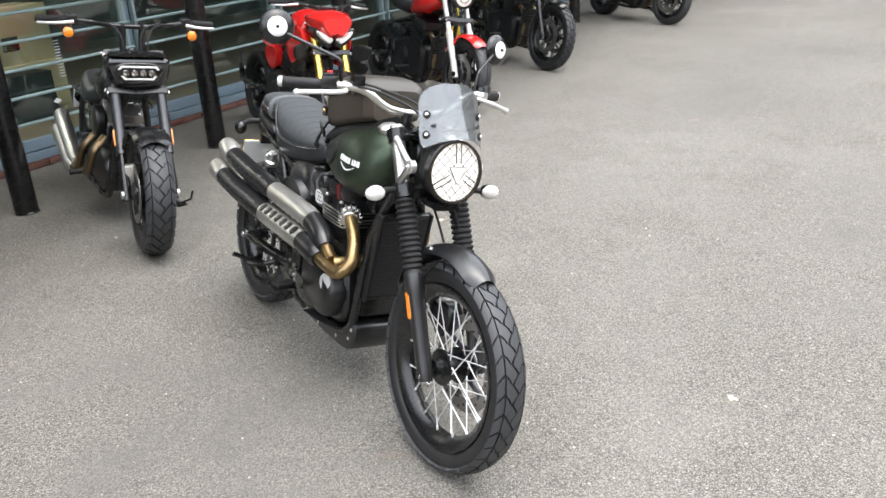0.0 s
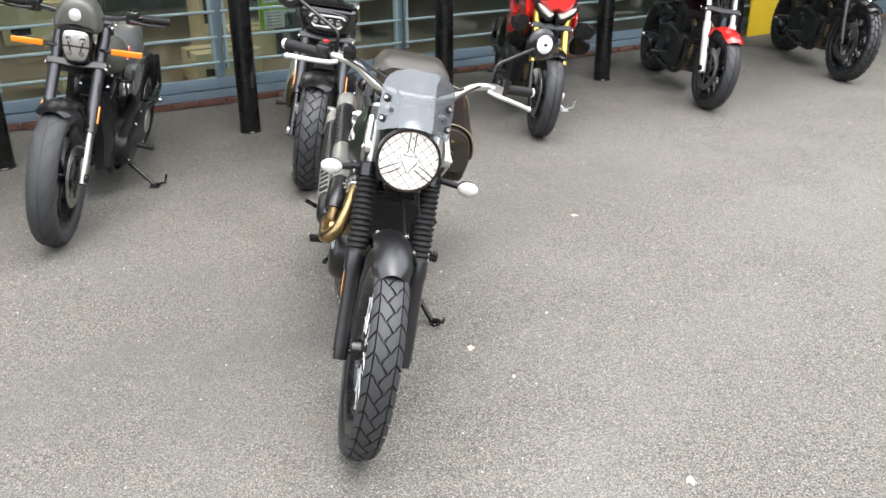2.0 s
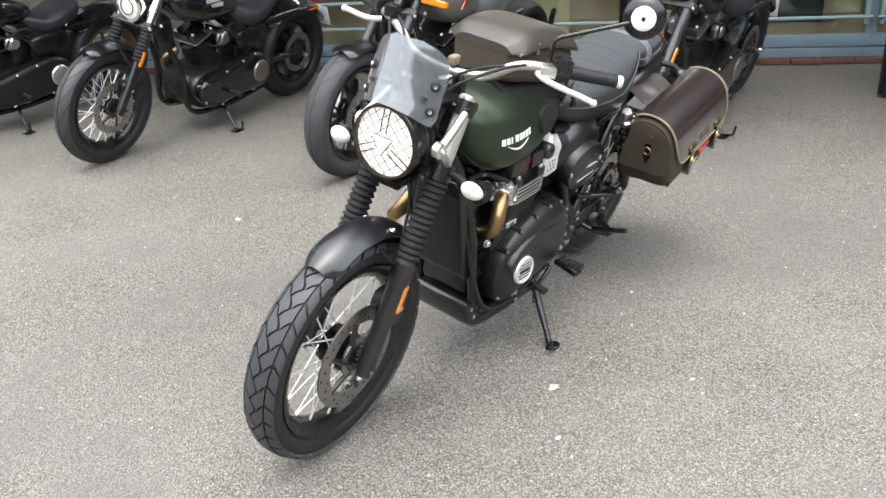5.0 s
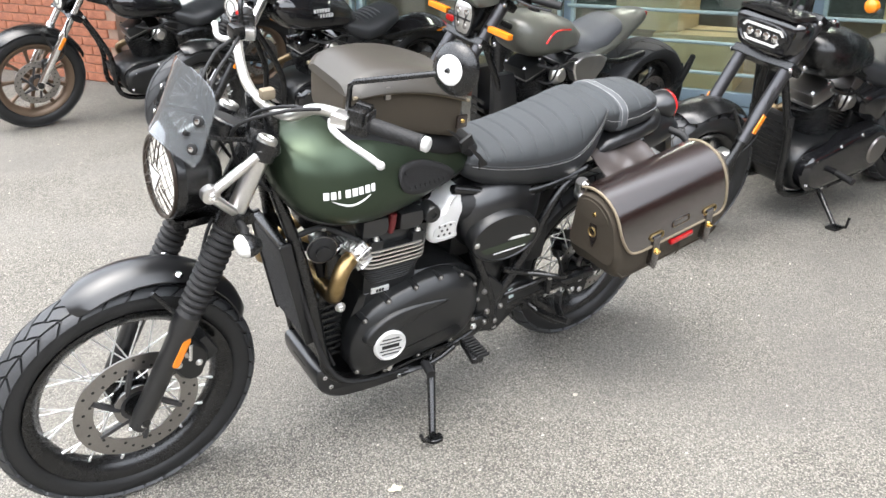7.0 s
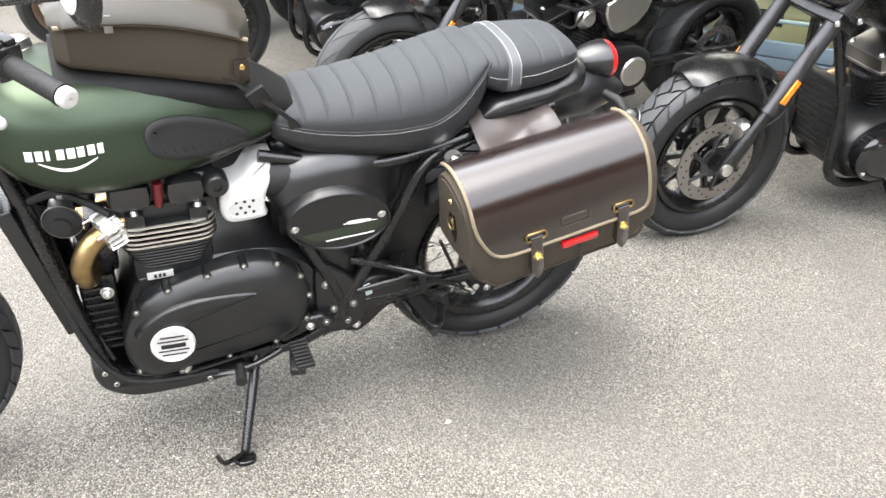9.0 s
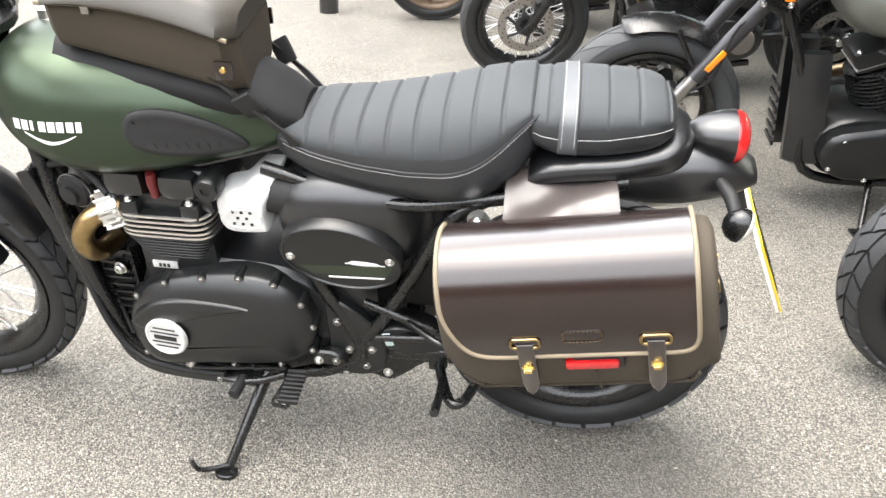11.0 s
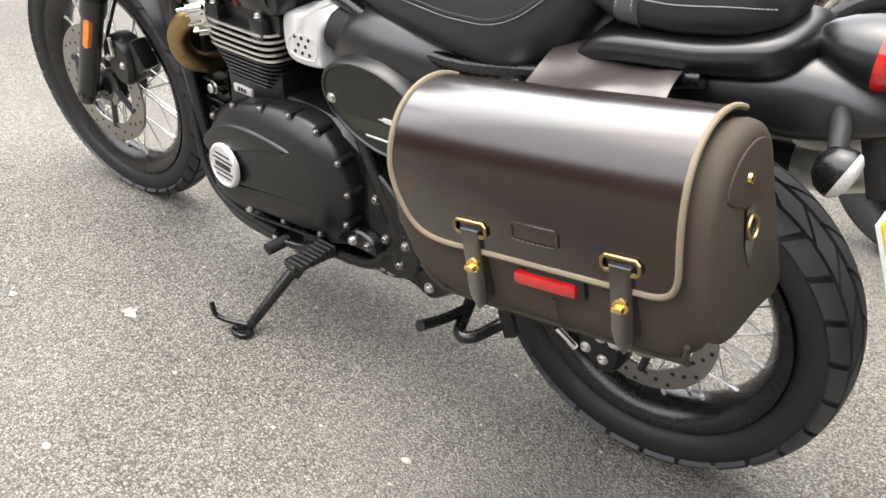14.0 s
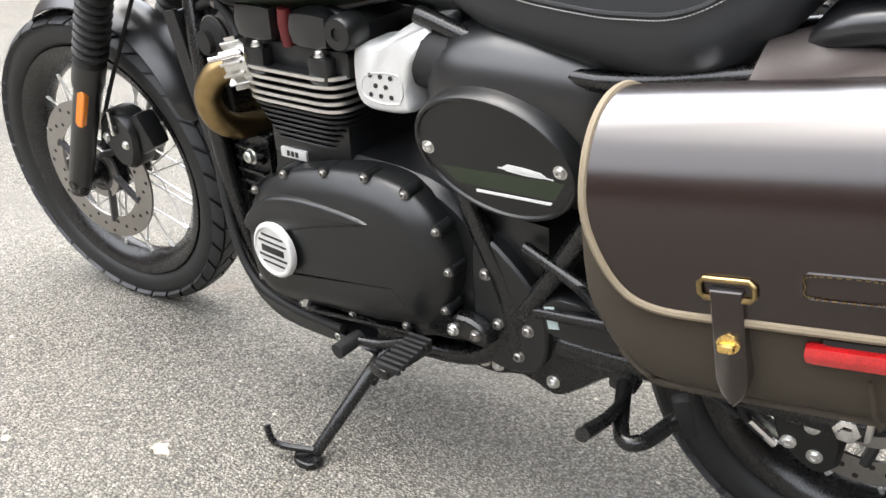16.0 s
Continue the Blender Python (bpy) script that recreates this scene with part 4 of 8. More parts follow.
# x, underside, seam height, top, half width
SEAT = [(-0.195, 0.79, 0.829, 0.836, 0.075), (-0.215, 0.775, 0.826, 0.852, 0.09), (-0.28, 0.752, 0.816, 0.867, 0.112), (-0.36, 0.738, 0.806, 0.876, 0.122), (-0.45, 0.73, 0.802, 0.894, 0.13), (-0.53, 0.727, 0.808, 0.914, 0.135), (-0.57, 0.734, 0.823, 0.925, 0.134), (-0.605, 0.752, 0.848, 0.932, 0.130), (-0.635, 0.775, 0.879, 0.936, 0.122), (-0.66, 0.81, 0.905, 0.936, 0.112), (-0.685, 0.845, 0.924, 0.932, 0.094), (-0.70, 0.875, 0.921, 0.922, 0.06)]


def seat_ring(x, zb, zs, zt, w, groove=0.0):
    """Half round cushion: sides up to the seam, padded top above it."""
    side = [(w * 0.80, zb), (w * 0.95, zb + (zs - zb) * 0.25), (w * 1.02, zb + (zs - zb) * 0.6), (w, zs)]
    top = []
    for k in range(1, 9):
        a = math.pi / 2 * k / 8
        top.append((w * math.cos(a) ** 0.75 if k < 8 else 0.0, zs + (zt - groove - zs) * math.sin(a) ** 0.85))
    right = side + top
    left = [(-y, z) for y, z in right[-2::-1]]
    return [Vector((x, y, z)) for y, z in right + left]


def build_seat():
    seat = part("rider_seat", skin([seat_ring(x, *smooth_table(SEAT[::-1], x)) for x in np.linspace(-0.70, -0.195, 44)]), SEAT_SIDE, bike, "black vinyl rider seat with ribbed suede top", angle=75)
    rings = []
    pitch = 0.052
    for x in np.linspace(-0.672, -0.205, 280):
        zb, zs, zt, w = smooth_table(SEAT[::-1], x)
        ph = (x + 0.205) / pitch
        g = 0.0055 * max(0.0, 1 - abs((ph - round(ph)) * pitch) / 0.0058)
        rings.append([Vector((x, y * 0.995, z + 0.0075 - g)) if z > zs + 0.004 else Vector((x, y * 0.95, zs - 0.006)) for _, y, z in seat_ring(x, zb, zs, zt, w)])
    part("ribbed_top", skin(rings), SEAT_TOP, seat, "ribbed charcoal suede", angle=60)
    for s in (1, -1):
        pts = [Vector((x, s * (smooth_table(SEAT[::-1], x)[3] + 0.0035), smooth_table(SEAT[::-1], x)[1] - 0.003)) for x in np.linspace(-0.688, -0.205, 110)]
        bm = bmesh.new()
        for k in range(0, 108, 1):
            tube([pts[k], pts[k].lerp(pts[k + 1], 0.62)], 0.0008, 4, bm)
        part("stitching", bm, THREAD, seat, "pale stitched seam")
        part("piping", tube([p + Vector((0, -s * 0.002, 0.005)) for p in pts], 0.003, 6), SEAT_SIDE, seat, "")
    # passenger pad
    PIL = [(-0.925, 0.876, 0.899, 0.906, 0.045), (-0.915, 0.866, 0.902, 0.923, 0.075), (-0.88, 0.854, 0.904, 0.94, 0.098), (-0.8, 0.843, 0.892, 0.944, 0.11), (-0.72, 0.841, 0.889, 0.944, 0.112), (-0.675, 0.856, 0.894, 0.933, 0.108), (-0.66, 0.873, 0.904, 0.918, 0.095)]
    pad = part("passenger_seat", skin([seat_ring(x, *smooth_table(PIL, x)) for x in np.linspace(-0.925, -0.66, 30)]), SEAT_SIDE, bike, "black passenger seat pad with grey strap", angle=75)
    rings = []
    for x in np.linspace(-0.912, -0.67, 150):
        zb, zs, zt, w = smooth_table(PIL, x)
        ph = (x + 0.70) / pitch
        g = 0.0045 * max(0.0, 1 - abs((ph - round(ph)) * pitch) / 0.0055)
        rings.append([Vector((x, y * 0.995, z + 0.0055 - g)) if z > zs + 0.004 else Vector((x, y * 0.95, zs - 0.006)) for _, y, z in seat_ring(x, zb, zs, zt, w)])
    part("ribbed_top", skin(rings), SEAT_TOP, pad, "ribbed charcoal suede", angle=60)
    for s in (1, -1):
        pts = [Vector((x, s * (smooth_table(PIL, x)[3] + 0.003), smooth_table(PIL, x)[1] - 0.003)) for x in np.linspace(-0.915, -0.67, 62)]
        bm = bmesh.new()
        for k in range(60):
            tube([pts[k], pts[k].lerp(pts[k + 1], 0.62)], 0.0008, 4, bm)
        part("stitching", bm, THREAD, pad, "pale stitched seam")
    rings = []
    for x in (-0.752, -0.748, -0.722, -0.718):
        lift = 0.006 if x in (-0.748, -0.722) else 0.001
        zb, zs, zt, w = smooth_table(PIL, x)
        rings.append([Vector((x, y * (1 + lift / w), z + lift)) for _, y, z in seat_ring(x, zb - 0.004, zs, zt, w)])
    strap = part("strap", skin(rings), STRAP, pad, "grey vinyl grab strap", angle=50)
    for x in (-0.746, -0.724):
        zb, zs, zt, w = smooth_table(PIL, x)
        ring = [Vector((x, y * (1 + 0.0065 / w), z + 0.0065)) for _, y, z in seat_ring(x, zb, zs, zt, w)]
        bm = bmesh.new()
        for a, b in zip(ring, ring[1:]):
            for k in range(3):
                tube([a.lerp(b, k / 3), a.lerp(b, (k + 0.6) / 3)], 0.0008, 4, bm)
        part("strap_stitching", bm, THREAD, pad, "")
    # tail base under the pad, rear mudguard, lamp
    TB = [(-0.965, 0.828, 0.86, 0.03), (-0.955, 0.813, 0.873, 0.07), (-0.92, 0.803, 0.873, 0.098), (-0.84, 0.796, 0.856, 0.115), (-0.74, 0.788, 0.846, 0.122), (-0.69, 0.778, 0.833, 0.118), (-0.67, 0.773, 0.808, 0.11)]
    part("tail_base", skin([oval(x, *smooth_table(TB, x), 3.2, 28) for x in np.linspace(-0.965, -0.67, 24)]), MATTE, bike, "satin black seat base")
    MG = [(-1.095, 0.775, 0.79, 0.03), (-1.07, 0.760, 0.806, 0.052), (-1.02, 0.738, 0.835, 0.068), (-0.96, 0.724, 0.845, 0.078), (-0.90, 0.724, 0.835, 0.084), (-0.82, 0.736, 0.815, 0.086), (-0.74, 0.748, 0.79, 0.08)]
    rings = []
    for x in np.linspace(-1.085, -0.74, 26):
        zb, zt, w = smooth_table(MG, x)
        rings.append(oval(x, zb, zt, w, 2.6, 28, 0.12))
    mg = part("rear_mudguard", skin(rings), MATTE, bike, "satin black rear mudguard", angle=60)
    tl = part("tail_lamp", skin([oval(x, 0.850 - 0.88 * r, 0.850 + 0.88 * r, r, 2, 28) for x, r in ((-0.945, 0.006), (-0.95, 0.018), (-0.965, 0.032), (-0.985, 0.043), (-1.01, 0.051), (-1.03, 0.054), (-1.034, 0.054))]), MATTE, bike, "black bullet tail lamp with red lens")
    part("lens", skin([oval(x, 0.850 - 0.88 * r, 0.850 + 0.88 * r, r, 2, 28) for x, r in ((-1.034, 0.0535), (-1.044, 0.0522), (-1.052, 0.046), (-1.058, 0.034), (-1.060, 0.018))]), RED_LENS, tl, "red lens")
    part("lamp_stalk", tube([(-1.0, 0, 0.83), (-0.99, 0, 0.80)], 0.022, 12), MATTE, tl, "")
    pb = part("plate_bracket", box(-1.075, -1.045, -0.035, 0.035, 0.675, 0.775, 0.008), PLASTIC, bike, "", pose(-1.07, 0, 0.74) @ pose(0, 0, 0, 0, 20, 0) @ pose(1.07, 0, -0.74))
    PM = pose(-1.142, 0, 0.603) @ pose(0, 0, 0, 0, 24, 0)
    pl = part("number_plate", box(-0.002, 0.002, -0.1, 0.1, -0.088, 0.088, 0.001), YELLOW, bike, "yellow rear number plate", PM)
    part("plate_backing", box(0.0025, 0.009, -0.0995, 0.0995, -0.0875, 0.0875, 0.001), PLATE_WHITE, pl, "pale grey backing", PM)
    for row, n in ((0.041, 4), (-0.042, 3)):
        for k in range(n):
            y = (k - (n - 1) / 2) * 0.045
            part("plate_bar", box(-0.0045, -0.0025, y - 0.008, y + 0.008, row - 0.031, row + 0.031, 0), INK, pl, "", PM)
    for s in (1, -1):
        st = part("rear_turn_signal", tube([(-1.015, s * 0.06, 0.790), (-1.03, s * 0.105, 0.788), (-1.038, s * 0.128, 0.772)], [0.011, 0.013, 0.012], 12), RUBBER, bike, "clear lens turn signal on rubber stalk")
        M = pose(-1.048, s * 0.138, 0.752) @ pose(0, 0, 0, 0, -20, 0) @ pose(0, 0, 0, 0, 0, 90) @ Matrix.Diagonal((0.82, 0.85, 0.98, 1))
        part("shell", lathe([(0, -0.036), (0.018, -0.03), (0.03, -0.016), (0.034, 0.0), (0.034, 0.006)], 24), SATIN, st, "", M)
        part("lens", lathe([(0.034, 0.004), (0.032, 0.012), (0.024, 0.020), (0.012, 0.0235), (0, 0.024)], 24), SIGNAL, st, "", M)


def build_engine():
    DARK_RED = surface("dark_red_plastic", (0.11, 0.010, 0.012), 0.35, var=0.1)
    # crankcase and covers
    case = part("crankcase", slab([(0.165, 0.31), (0.16, 0.40), (0.13, 0.49), (0.10, 0.53), (-0.13, 0.535), (-0.24, 0.50), (-0.29, 0.42), (-0.29, 0.31), (-0.23, 0.255), (0.0, 0.235), (0.12, 0.25)], [(-0.115, 0.012), (-0.10, 0), (0.10, 0), (0.115, 0.012)], None, 3), CASE, bike, "black engine crankcase")
    o = [(0.168, 0.395), (0.112, 0.482), (0.0, 0.524), (-0.12, 0.535), (-0.20, 0.508), (-0.243, 0.44), (-0.243, 0.37), (-0.205, 0.308), (-0.12, 0.283), (0.0, 0.268), (0.11, 0.256), (0.163, 0.30)]
    lc = part("clutch_cover", slab(o, [(0.10, 0.0), (0.142, 0.0), (0.152, 0.004), (0.158, 0.012), (0.170, 0.024), (0.178, 0.045), (0.182, 0.08)], None, 5), CASE, bike, "black clutch side cover", angle=50)
    bulge = slab([(0.145, 0.41), (0.09, 0.463), (0.0, 0.482), (-0.12, 0.472), (-0.04, 0.446), (0.04, 0.418), (0.10, 0.385)], [(0.165, -0.003), (0.180, 0.0), (0.1835, 0.0025), (0.185, 0.006)], None, 4)
    part("cover_bulge", bulge, CASE, lc, "", angle=60)
    for p in ((0.135, 0.459), (0.065, 0.502), (-0.02, 0.522), (-0.10, 0.532), (-0.172, 0.522), (-0.224, 0.475), (-0.243, 0.414), (-0.235, 0.345), (-0.16, 0.293), (-0.05, 0.276), (0.06, 0.262), (0.15, 0.29)):
        lug = tube([(p[0], 0.12, p[1]), (p[0], 0.155, p[1])], 0.0098, 12)
        lg = part("bolt_lug", lug, CASE, lc, "")
        part("bolt", bolt((p[0], 0.155, p[1]), (0, 1, 0), 0.0052, 0.006), STEEL, lc, "")
    B = align((0.072, 0.186, 0.380), (0.082, 0.30, 0.386))
    bd = part("round_badge", lathe([(0, 0), (0.048, 0), (0.048, 0.006), (0.045, 0.010), (0.041, 0.011), (0.039, 0.008), (0, 0.008)], 40), PALE, bike, "silver round engine badge", B)
    for k, z in enumerate((-0.024, -0.013, 0.013, 0.024)):
        w = math.sqrt(0.035 ** 2 - z * z)
        part("badge_slot", box(-w, w, 0.0075, 0.0095, z - 0.0016, z + 0.0016, 0.0005), CASE, bd, "", B)
    part("badge_bar", box(-0.026, 0.026, 0.0078, 0.0100, -0.0055, 0.0055, 0.001), CASE, bd, "", B)
    # right side covers
    rc = part("alternator_cover", slab([(0.16, 0.36), (0.10, 0.46), (-0.02, 0.49), (-0.12, 0.44), (-0.14, 0.34), (-0.06, 0.27), (0.09, 0.265)], [(-0.10, 0), (-0.15, 0.0), (-0.168, 0.012), (-0.178, 0.04)], None, 4), CASE, bike, "black alternator side cover", angle=50)
    part("round_badge", lathe([(0, 0), (0.036, 0), (0.036, 0.006), (0.03, 0.01), (0, 0.011)], 32), PALE, rc, "silver round engine badge", align((0.10, -0.166, 0.40), (0.12, -0.3, 0.40)))
    for k in range(7):
        a = 2 * math.pi * k / 7
        part("bolt", bolt((0.015 + 0.125 * math.cos(a), -0.155, 0.372 + 0.09 * math.sin(a)), (0, -1, 0), 0.007), CHROME, rc, "")
    # barrel with cooling fins
    br = part("cylinder_barrel", box(-0.045, 0.125, -0.115, 0.115, 0.50, 0.70, 0.02), CASE, bike, "black finned cylinder barrel")
    z = 0.548
    for k in range(12):
        bright = k >= 7
        f = min(1.0, 0.72 + 0.045 * k)
        x0, x1, w = 0.04 - 0.098 * f, 0.04 + 0.105 * f, 0.146 * min(1.0, 0.84 + 0.02 * k)
        def ring(zz, grow):
            cx, hx = (x0 + x1) / 2, (x1 - x0) / 2 + grow
            return [Vector((cx + hx * math.copysign(abs(math.cos(a)) ** 0.32, math.cos(a)), (w + grow) * math.copysign(abs(math.sin(a)) ** 0.32, math.sin(a)), zz)) for a in (2 * math.pi * q / 48 for q in range(48))]
        part("cooling_fin", skin([ring(z - 0.0022, -0.001), ring(z - 0.0012, 0), ring(z + 0.0012, 0), ring(z + 0.0022, -0.001)]), CASE, br, "")
        if bright:
            part("fin_edge", skin([ring(z - 0.0026, -0.003), ring(z - 0.0026, 0.0014), ring(z + 0.0026, 0.0014), ring(z + 0.0026, -0.003)], None, False, True), SILVER, br, "bright machined fin edge")
        z += 0.0098 if not bright else 0.0125
    # plate with plain bar
    pb = part("barrel_plate", box(0.045, 0.10, 0.112, 0.120, 0.513, 0.53, 0.002), PALE, bike, "", None)
    for k in range(3):
        part("plate_bar", box(0.062 + 0.009 * k, 0.068 + 0.009 * k, 0.1195, 0.121, 0.517, 0.526, 0), INK, pb, "")
    hd = part("cylinder_head", box(-0.062, 0.140, -0.122, 0.122, 0.662, 0.705, 0.012), CASE, bike, "black cylinder head and cam cover")
    cc = skin([[Vector((0.04 + (0.108 - 0.008 * e) * x, y, 0.728 + 0.034 * zz)) for x, zz in ((-1, -0.8), (-1, 0.3), (-0.8, 0.8), (-0.45, 1), (0.45, 1), (0.8, 0.8), (1, 0.3), (1, -0.8))] for y, e in ((-0.108, 2), (-0.10, 0), (0.10, 0), (0.108, 2))])
    part("cam_cover", cc, CASE, hd, "", angle=50)
    for s in (1, -1):
        for x in (-0.02, 0.105):
            tw = part("head_tower", box(x - 0.019, x + 0.019, s * 0.128 - 0.014, s * 0.128 + 0.016, 0.655, 0.697, 0.008), CASE, hd, "")
            part("bolt", bolt((x, s * 0.134, 0.697), (0, 0, 1), 0.007, 0.009), SILVER, hd, "")
        part("cam_pod", lathe([(0, 0.0), (0.026, 0.0), (0.026, 0.036), (0.022, 0.042), (0.010, 0.042), (0.009, 0.038), (0, 0.038)], 24), CASE, hd, "", align((-0.062, s * 0.10, 0.735), (-0.062, s * 0.3, 0.735)))
        part("cam_pod_front", box(0.066, 0.150, s * 0.10 - 0.03, s * 0.10 + 0.040, 0.702, 0.762, 0.024), MATTE, hd, "")
        part("cam_pod_rear", box(-0.040, 0.040, s * 0.10 - 0.03, s * 0.10 + 0.040, 0.702, 0.760, 0.024), MATTE, hd, "")
        part("spark_plug_cap", tube([(0.054, s * 0.118, 0.70), (0.053, s * 0.122, 0.735), (0.052, s * 0.122, 0.756)], [0.009, 0.011, 0.010], 12), DARK_RED, hd, "dark red spark plug cap")
        # bright throttle body cover
        tc = slab([(-0.068, 0.704), (-0.081, 0.718), (-0.115, 0.724), (-0.145, 0.746), (-0.190, 0.757), (-0.184, 0.732), (-0.171, 0.698), (-0.163, 0.660), (-0.165, 0.630), (-0.112, 0.623), (-0.080, 0.629), (-0.067, 0.655)], [(s * 0.05, 0.0), (s * 0.108, 0.0), (s * 0.116, 0.002), (s * 0.120, 0.005), (s * 0.1215, 0.009)], None, 3)
        for v in tc.verts:  # its upper end leans inwards
            v.co.y -= s * 1.1 * max(0.0, v.co.z - 0.715)
        th = part("throttle_cover", tc, PALE if s > 0 else GREY, bike, "brushed aluminium throttle body cover" if s > 0 else "grey throttle body cover")
        part("cover_panel", slab([(-0.090, 0.677), (-0.150, 0.684), (-0.150, 0.642), (-0.089, 0.643)], [(s * 0.1205, 0), (s * 0.1232, 0.0), (s * 0.1236, 0.0015), (s * 0.1222, 0.003)], None, 3), PALE, th, "")
        for r, zz in enumerate((0.678, 0.664, 0.650)):
            for c in range(3 if r != 1 else 2):
                x = -0.100 - 0.018 * c - (0.009 if r == 1 else 0)
                part("vent_hole", lathe([(0, 0), (0.0036, 0), (0.0036, 0.0022), (0, 0.0022)], 10), INK, th, "", align((x, s * 0.1212, zz), (x, s * 0.2, zz)))
        part("intake_boot", tube([(-0.15, s * 0.07, 0.70), (-0.24, s * 0.08, 0.70)], [0.042, 0.045], 20), RUBBER, bike, "")
        # header pipes with finned collars
        fl = Vector((0.158, s * 0.095, 0.648))
        pipe = [(0.12, s * 0.108, 0.668), (0.165, s * 0.124, 0.658), (0.199, s * 0.139, 0.640), (0.219, s * 0.148, 0.605), (0.219, s * 0.139, 0.567), (0.213, s * 0.110, 0.541), (0.208, s * 0.06, 0.530)]
        if s > 0:
            pipe += [(0.208, -0.02, 0.524), (0.207, -0.09, 0.517), (0.206, -0.16, 0.513), (0.20, -0.19, 0.512)]
        else:
            pipe = [(0.12, -0.108, 0.668), (0.175, -0.124, 0.654), (0.245, -0.140, 0.60), (0.285, -0.165, 0.535), (0.262, -0.200, 0.495), (0.18, -0.206, 0.500)]
        hp = part("header_pipe", tube(pipe, 0.0222, 20, None, 8), BRONZE, bike, "golden heat-tinted exhaust header")
        CM = align((0.136, s * 0.112, 0.666), (0.180, s * 0.129, 0.655))
        col = lathe([(0.020, 0.0), (0.034, 0.0), (0.036, 0.006), (0.036, 0.012), (0.030, 0.015), (0.029, 0.040), (0.025, 0.044), (0.020, 0.044)], 28, closed=True)
        clp = part("exhaust_collar", col, SILVER, hp, "finned aluminium exhaust collar", CM)
        for k in range(14):
            part("collar_fin", box(-0.0022, 0.0022, 0.004, 0.040, 0.027, 0.0425, 0.001), SILVER, hp, "", CM @ pose(0, 0, 0, 0, 360 * k / 14, 0))
        for e in (1, -1):
            part("collar_stud", tube([CM @ Vector((0.034 * e, 0.0, 0.020)), CM @ Vector((0.034 * e, 0.058, 0.020))], 0.0048, 10), CHROME, hp, "")
    # high level exhaust on the right
    def run(a, b, n=8):
        """Places of the pipe between two distances along the machine."""
        return [Vector((x, *lerp_table(LINE, x))) for x in np.linspace(a, b, n)]
    for k in (0, 1):
        if k == 0:
            LINE = [(-1.03, -0.206, 0.676), (-0.94, -0.204, 0.650), (-0.70, -0.200, 0.628), (-0.40, -0.190, 0.612), (-0.05, -0.178, 0.598), (0.06, -0.180, 0.570), (0.13, -0.186, 0.535), (0.20, -0.190, 0.512)]
        else:
            LINE = [(-1.03, -0.246, 0.582), (-0.94, -0.244, 0.560), (-0.70, -0.240, 0.540), (-0.40, -0.228, 0.528), (-0.05, -0.212, 0.522), (0.06, -0.208, 0.510), (0.13, -0.206, 0.500), (0.20, -0.206, 0.498)]
        ex = part("exhaust_pipe", tube(run(0.19, -0.86, 24), 0.0225, 16), BRONZE, bike, "high level twin exhaust with black heat shields")
        part("shield_front", tube(run(0.12, -0.03), [0.030, 0.0385] + [0.040] * 6, 22), MATTE, ex, "black heat shield")
        sv = part("silver_shield", tube(run(-0.032, -0.40), [0.040] + [0.0425] * 6 + [0.040], 26), SHIELD, ex, "silver scalloped heat shield")
        d = Vector((0, -0.62, -0.78 if k == 0 else 0.78)).normalized()
        for j in range(7):
            x = -0.065 - 0.05 * j
            p = Vector((x, *lerp_table(LINE, x)))
            part("shield_scallop", lathe([(0, -0.004), (0.019, -0.004), (0.0185, 0.0006), (0.0165, 0.0012), (0, 0.0012)], 18), CASE, sv, "", align(p + d * 0.0415, p + d))
        part("shield_rear", tube(run(-0.402, -0.935), [0.0405] + [0.0425] * 6 + [0.040], 24), MATTE, ex, "black slotted heat shield")
        for j in range(8):
            x = -0.45 - 0.06 * j
            p = Vector((x, *lerp_table(LINE, x)))
            for aa in (-0.35, 0.25, 0.85):
                e = Vector((0.0, -math.cos(aa), math.sin(aa)))
                part("slot", box(-0.017, 0.017, -0.001, 0.0012, -0.0036, 0.0036, 0.001), INK, ex, "", align(p + e * 0.0422, p + e))
        part("silencer", tube(run(-0.90, -1.02), [0.038, 0.0445] + [0.0455] * 4 + [0.042, 0.040], 26), SHIELD, ex, "brushed steel silencer end")
        part("outlet", tube(run(-1.0195, -1.022, 2), 0.030, 20), INK, ex, "")
    part("shield_web", slab([(-0.04, 0.535), (-0.04, 0.590), (-0.39, 0.602), (-0.39, 0.540)], [(-0.196, 0), (-0.206, 0), (-0.208, 0.003)], None, 0), CASE, bike, "")
    # radiator, frame tubes, bash plate
    M = pose(0.298, 0, 0.555) @ pose(0, 0, 0, 0, 13, 0)
    rd = part("radiator", box(-0.010, 0.014, -0.092, 0.092, -0.165, 0.165, 0.006), SATIN, bike, "black radiator behind the front wheel", M)
    part("core", box(0.0145, 0.017, -0.085, 0.085, -0.148, 0.148, 0), surface("radiator_core", (0.03, 0.03, 0.032), 0.5, metal=0.5, var=0.6, fine=600, coarse=40, bump=0.8), rd, "", M)
    for k in range(36):
        part("core_fin", box(0.0168, 0.0182, -0.085, 0.085, -0.145 + 0.0082 * k, -0.1432 + 0.0082 * k, 0), FORK, rd, "", M)
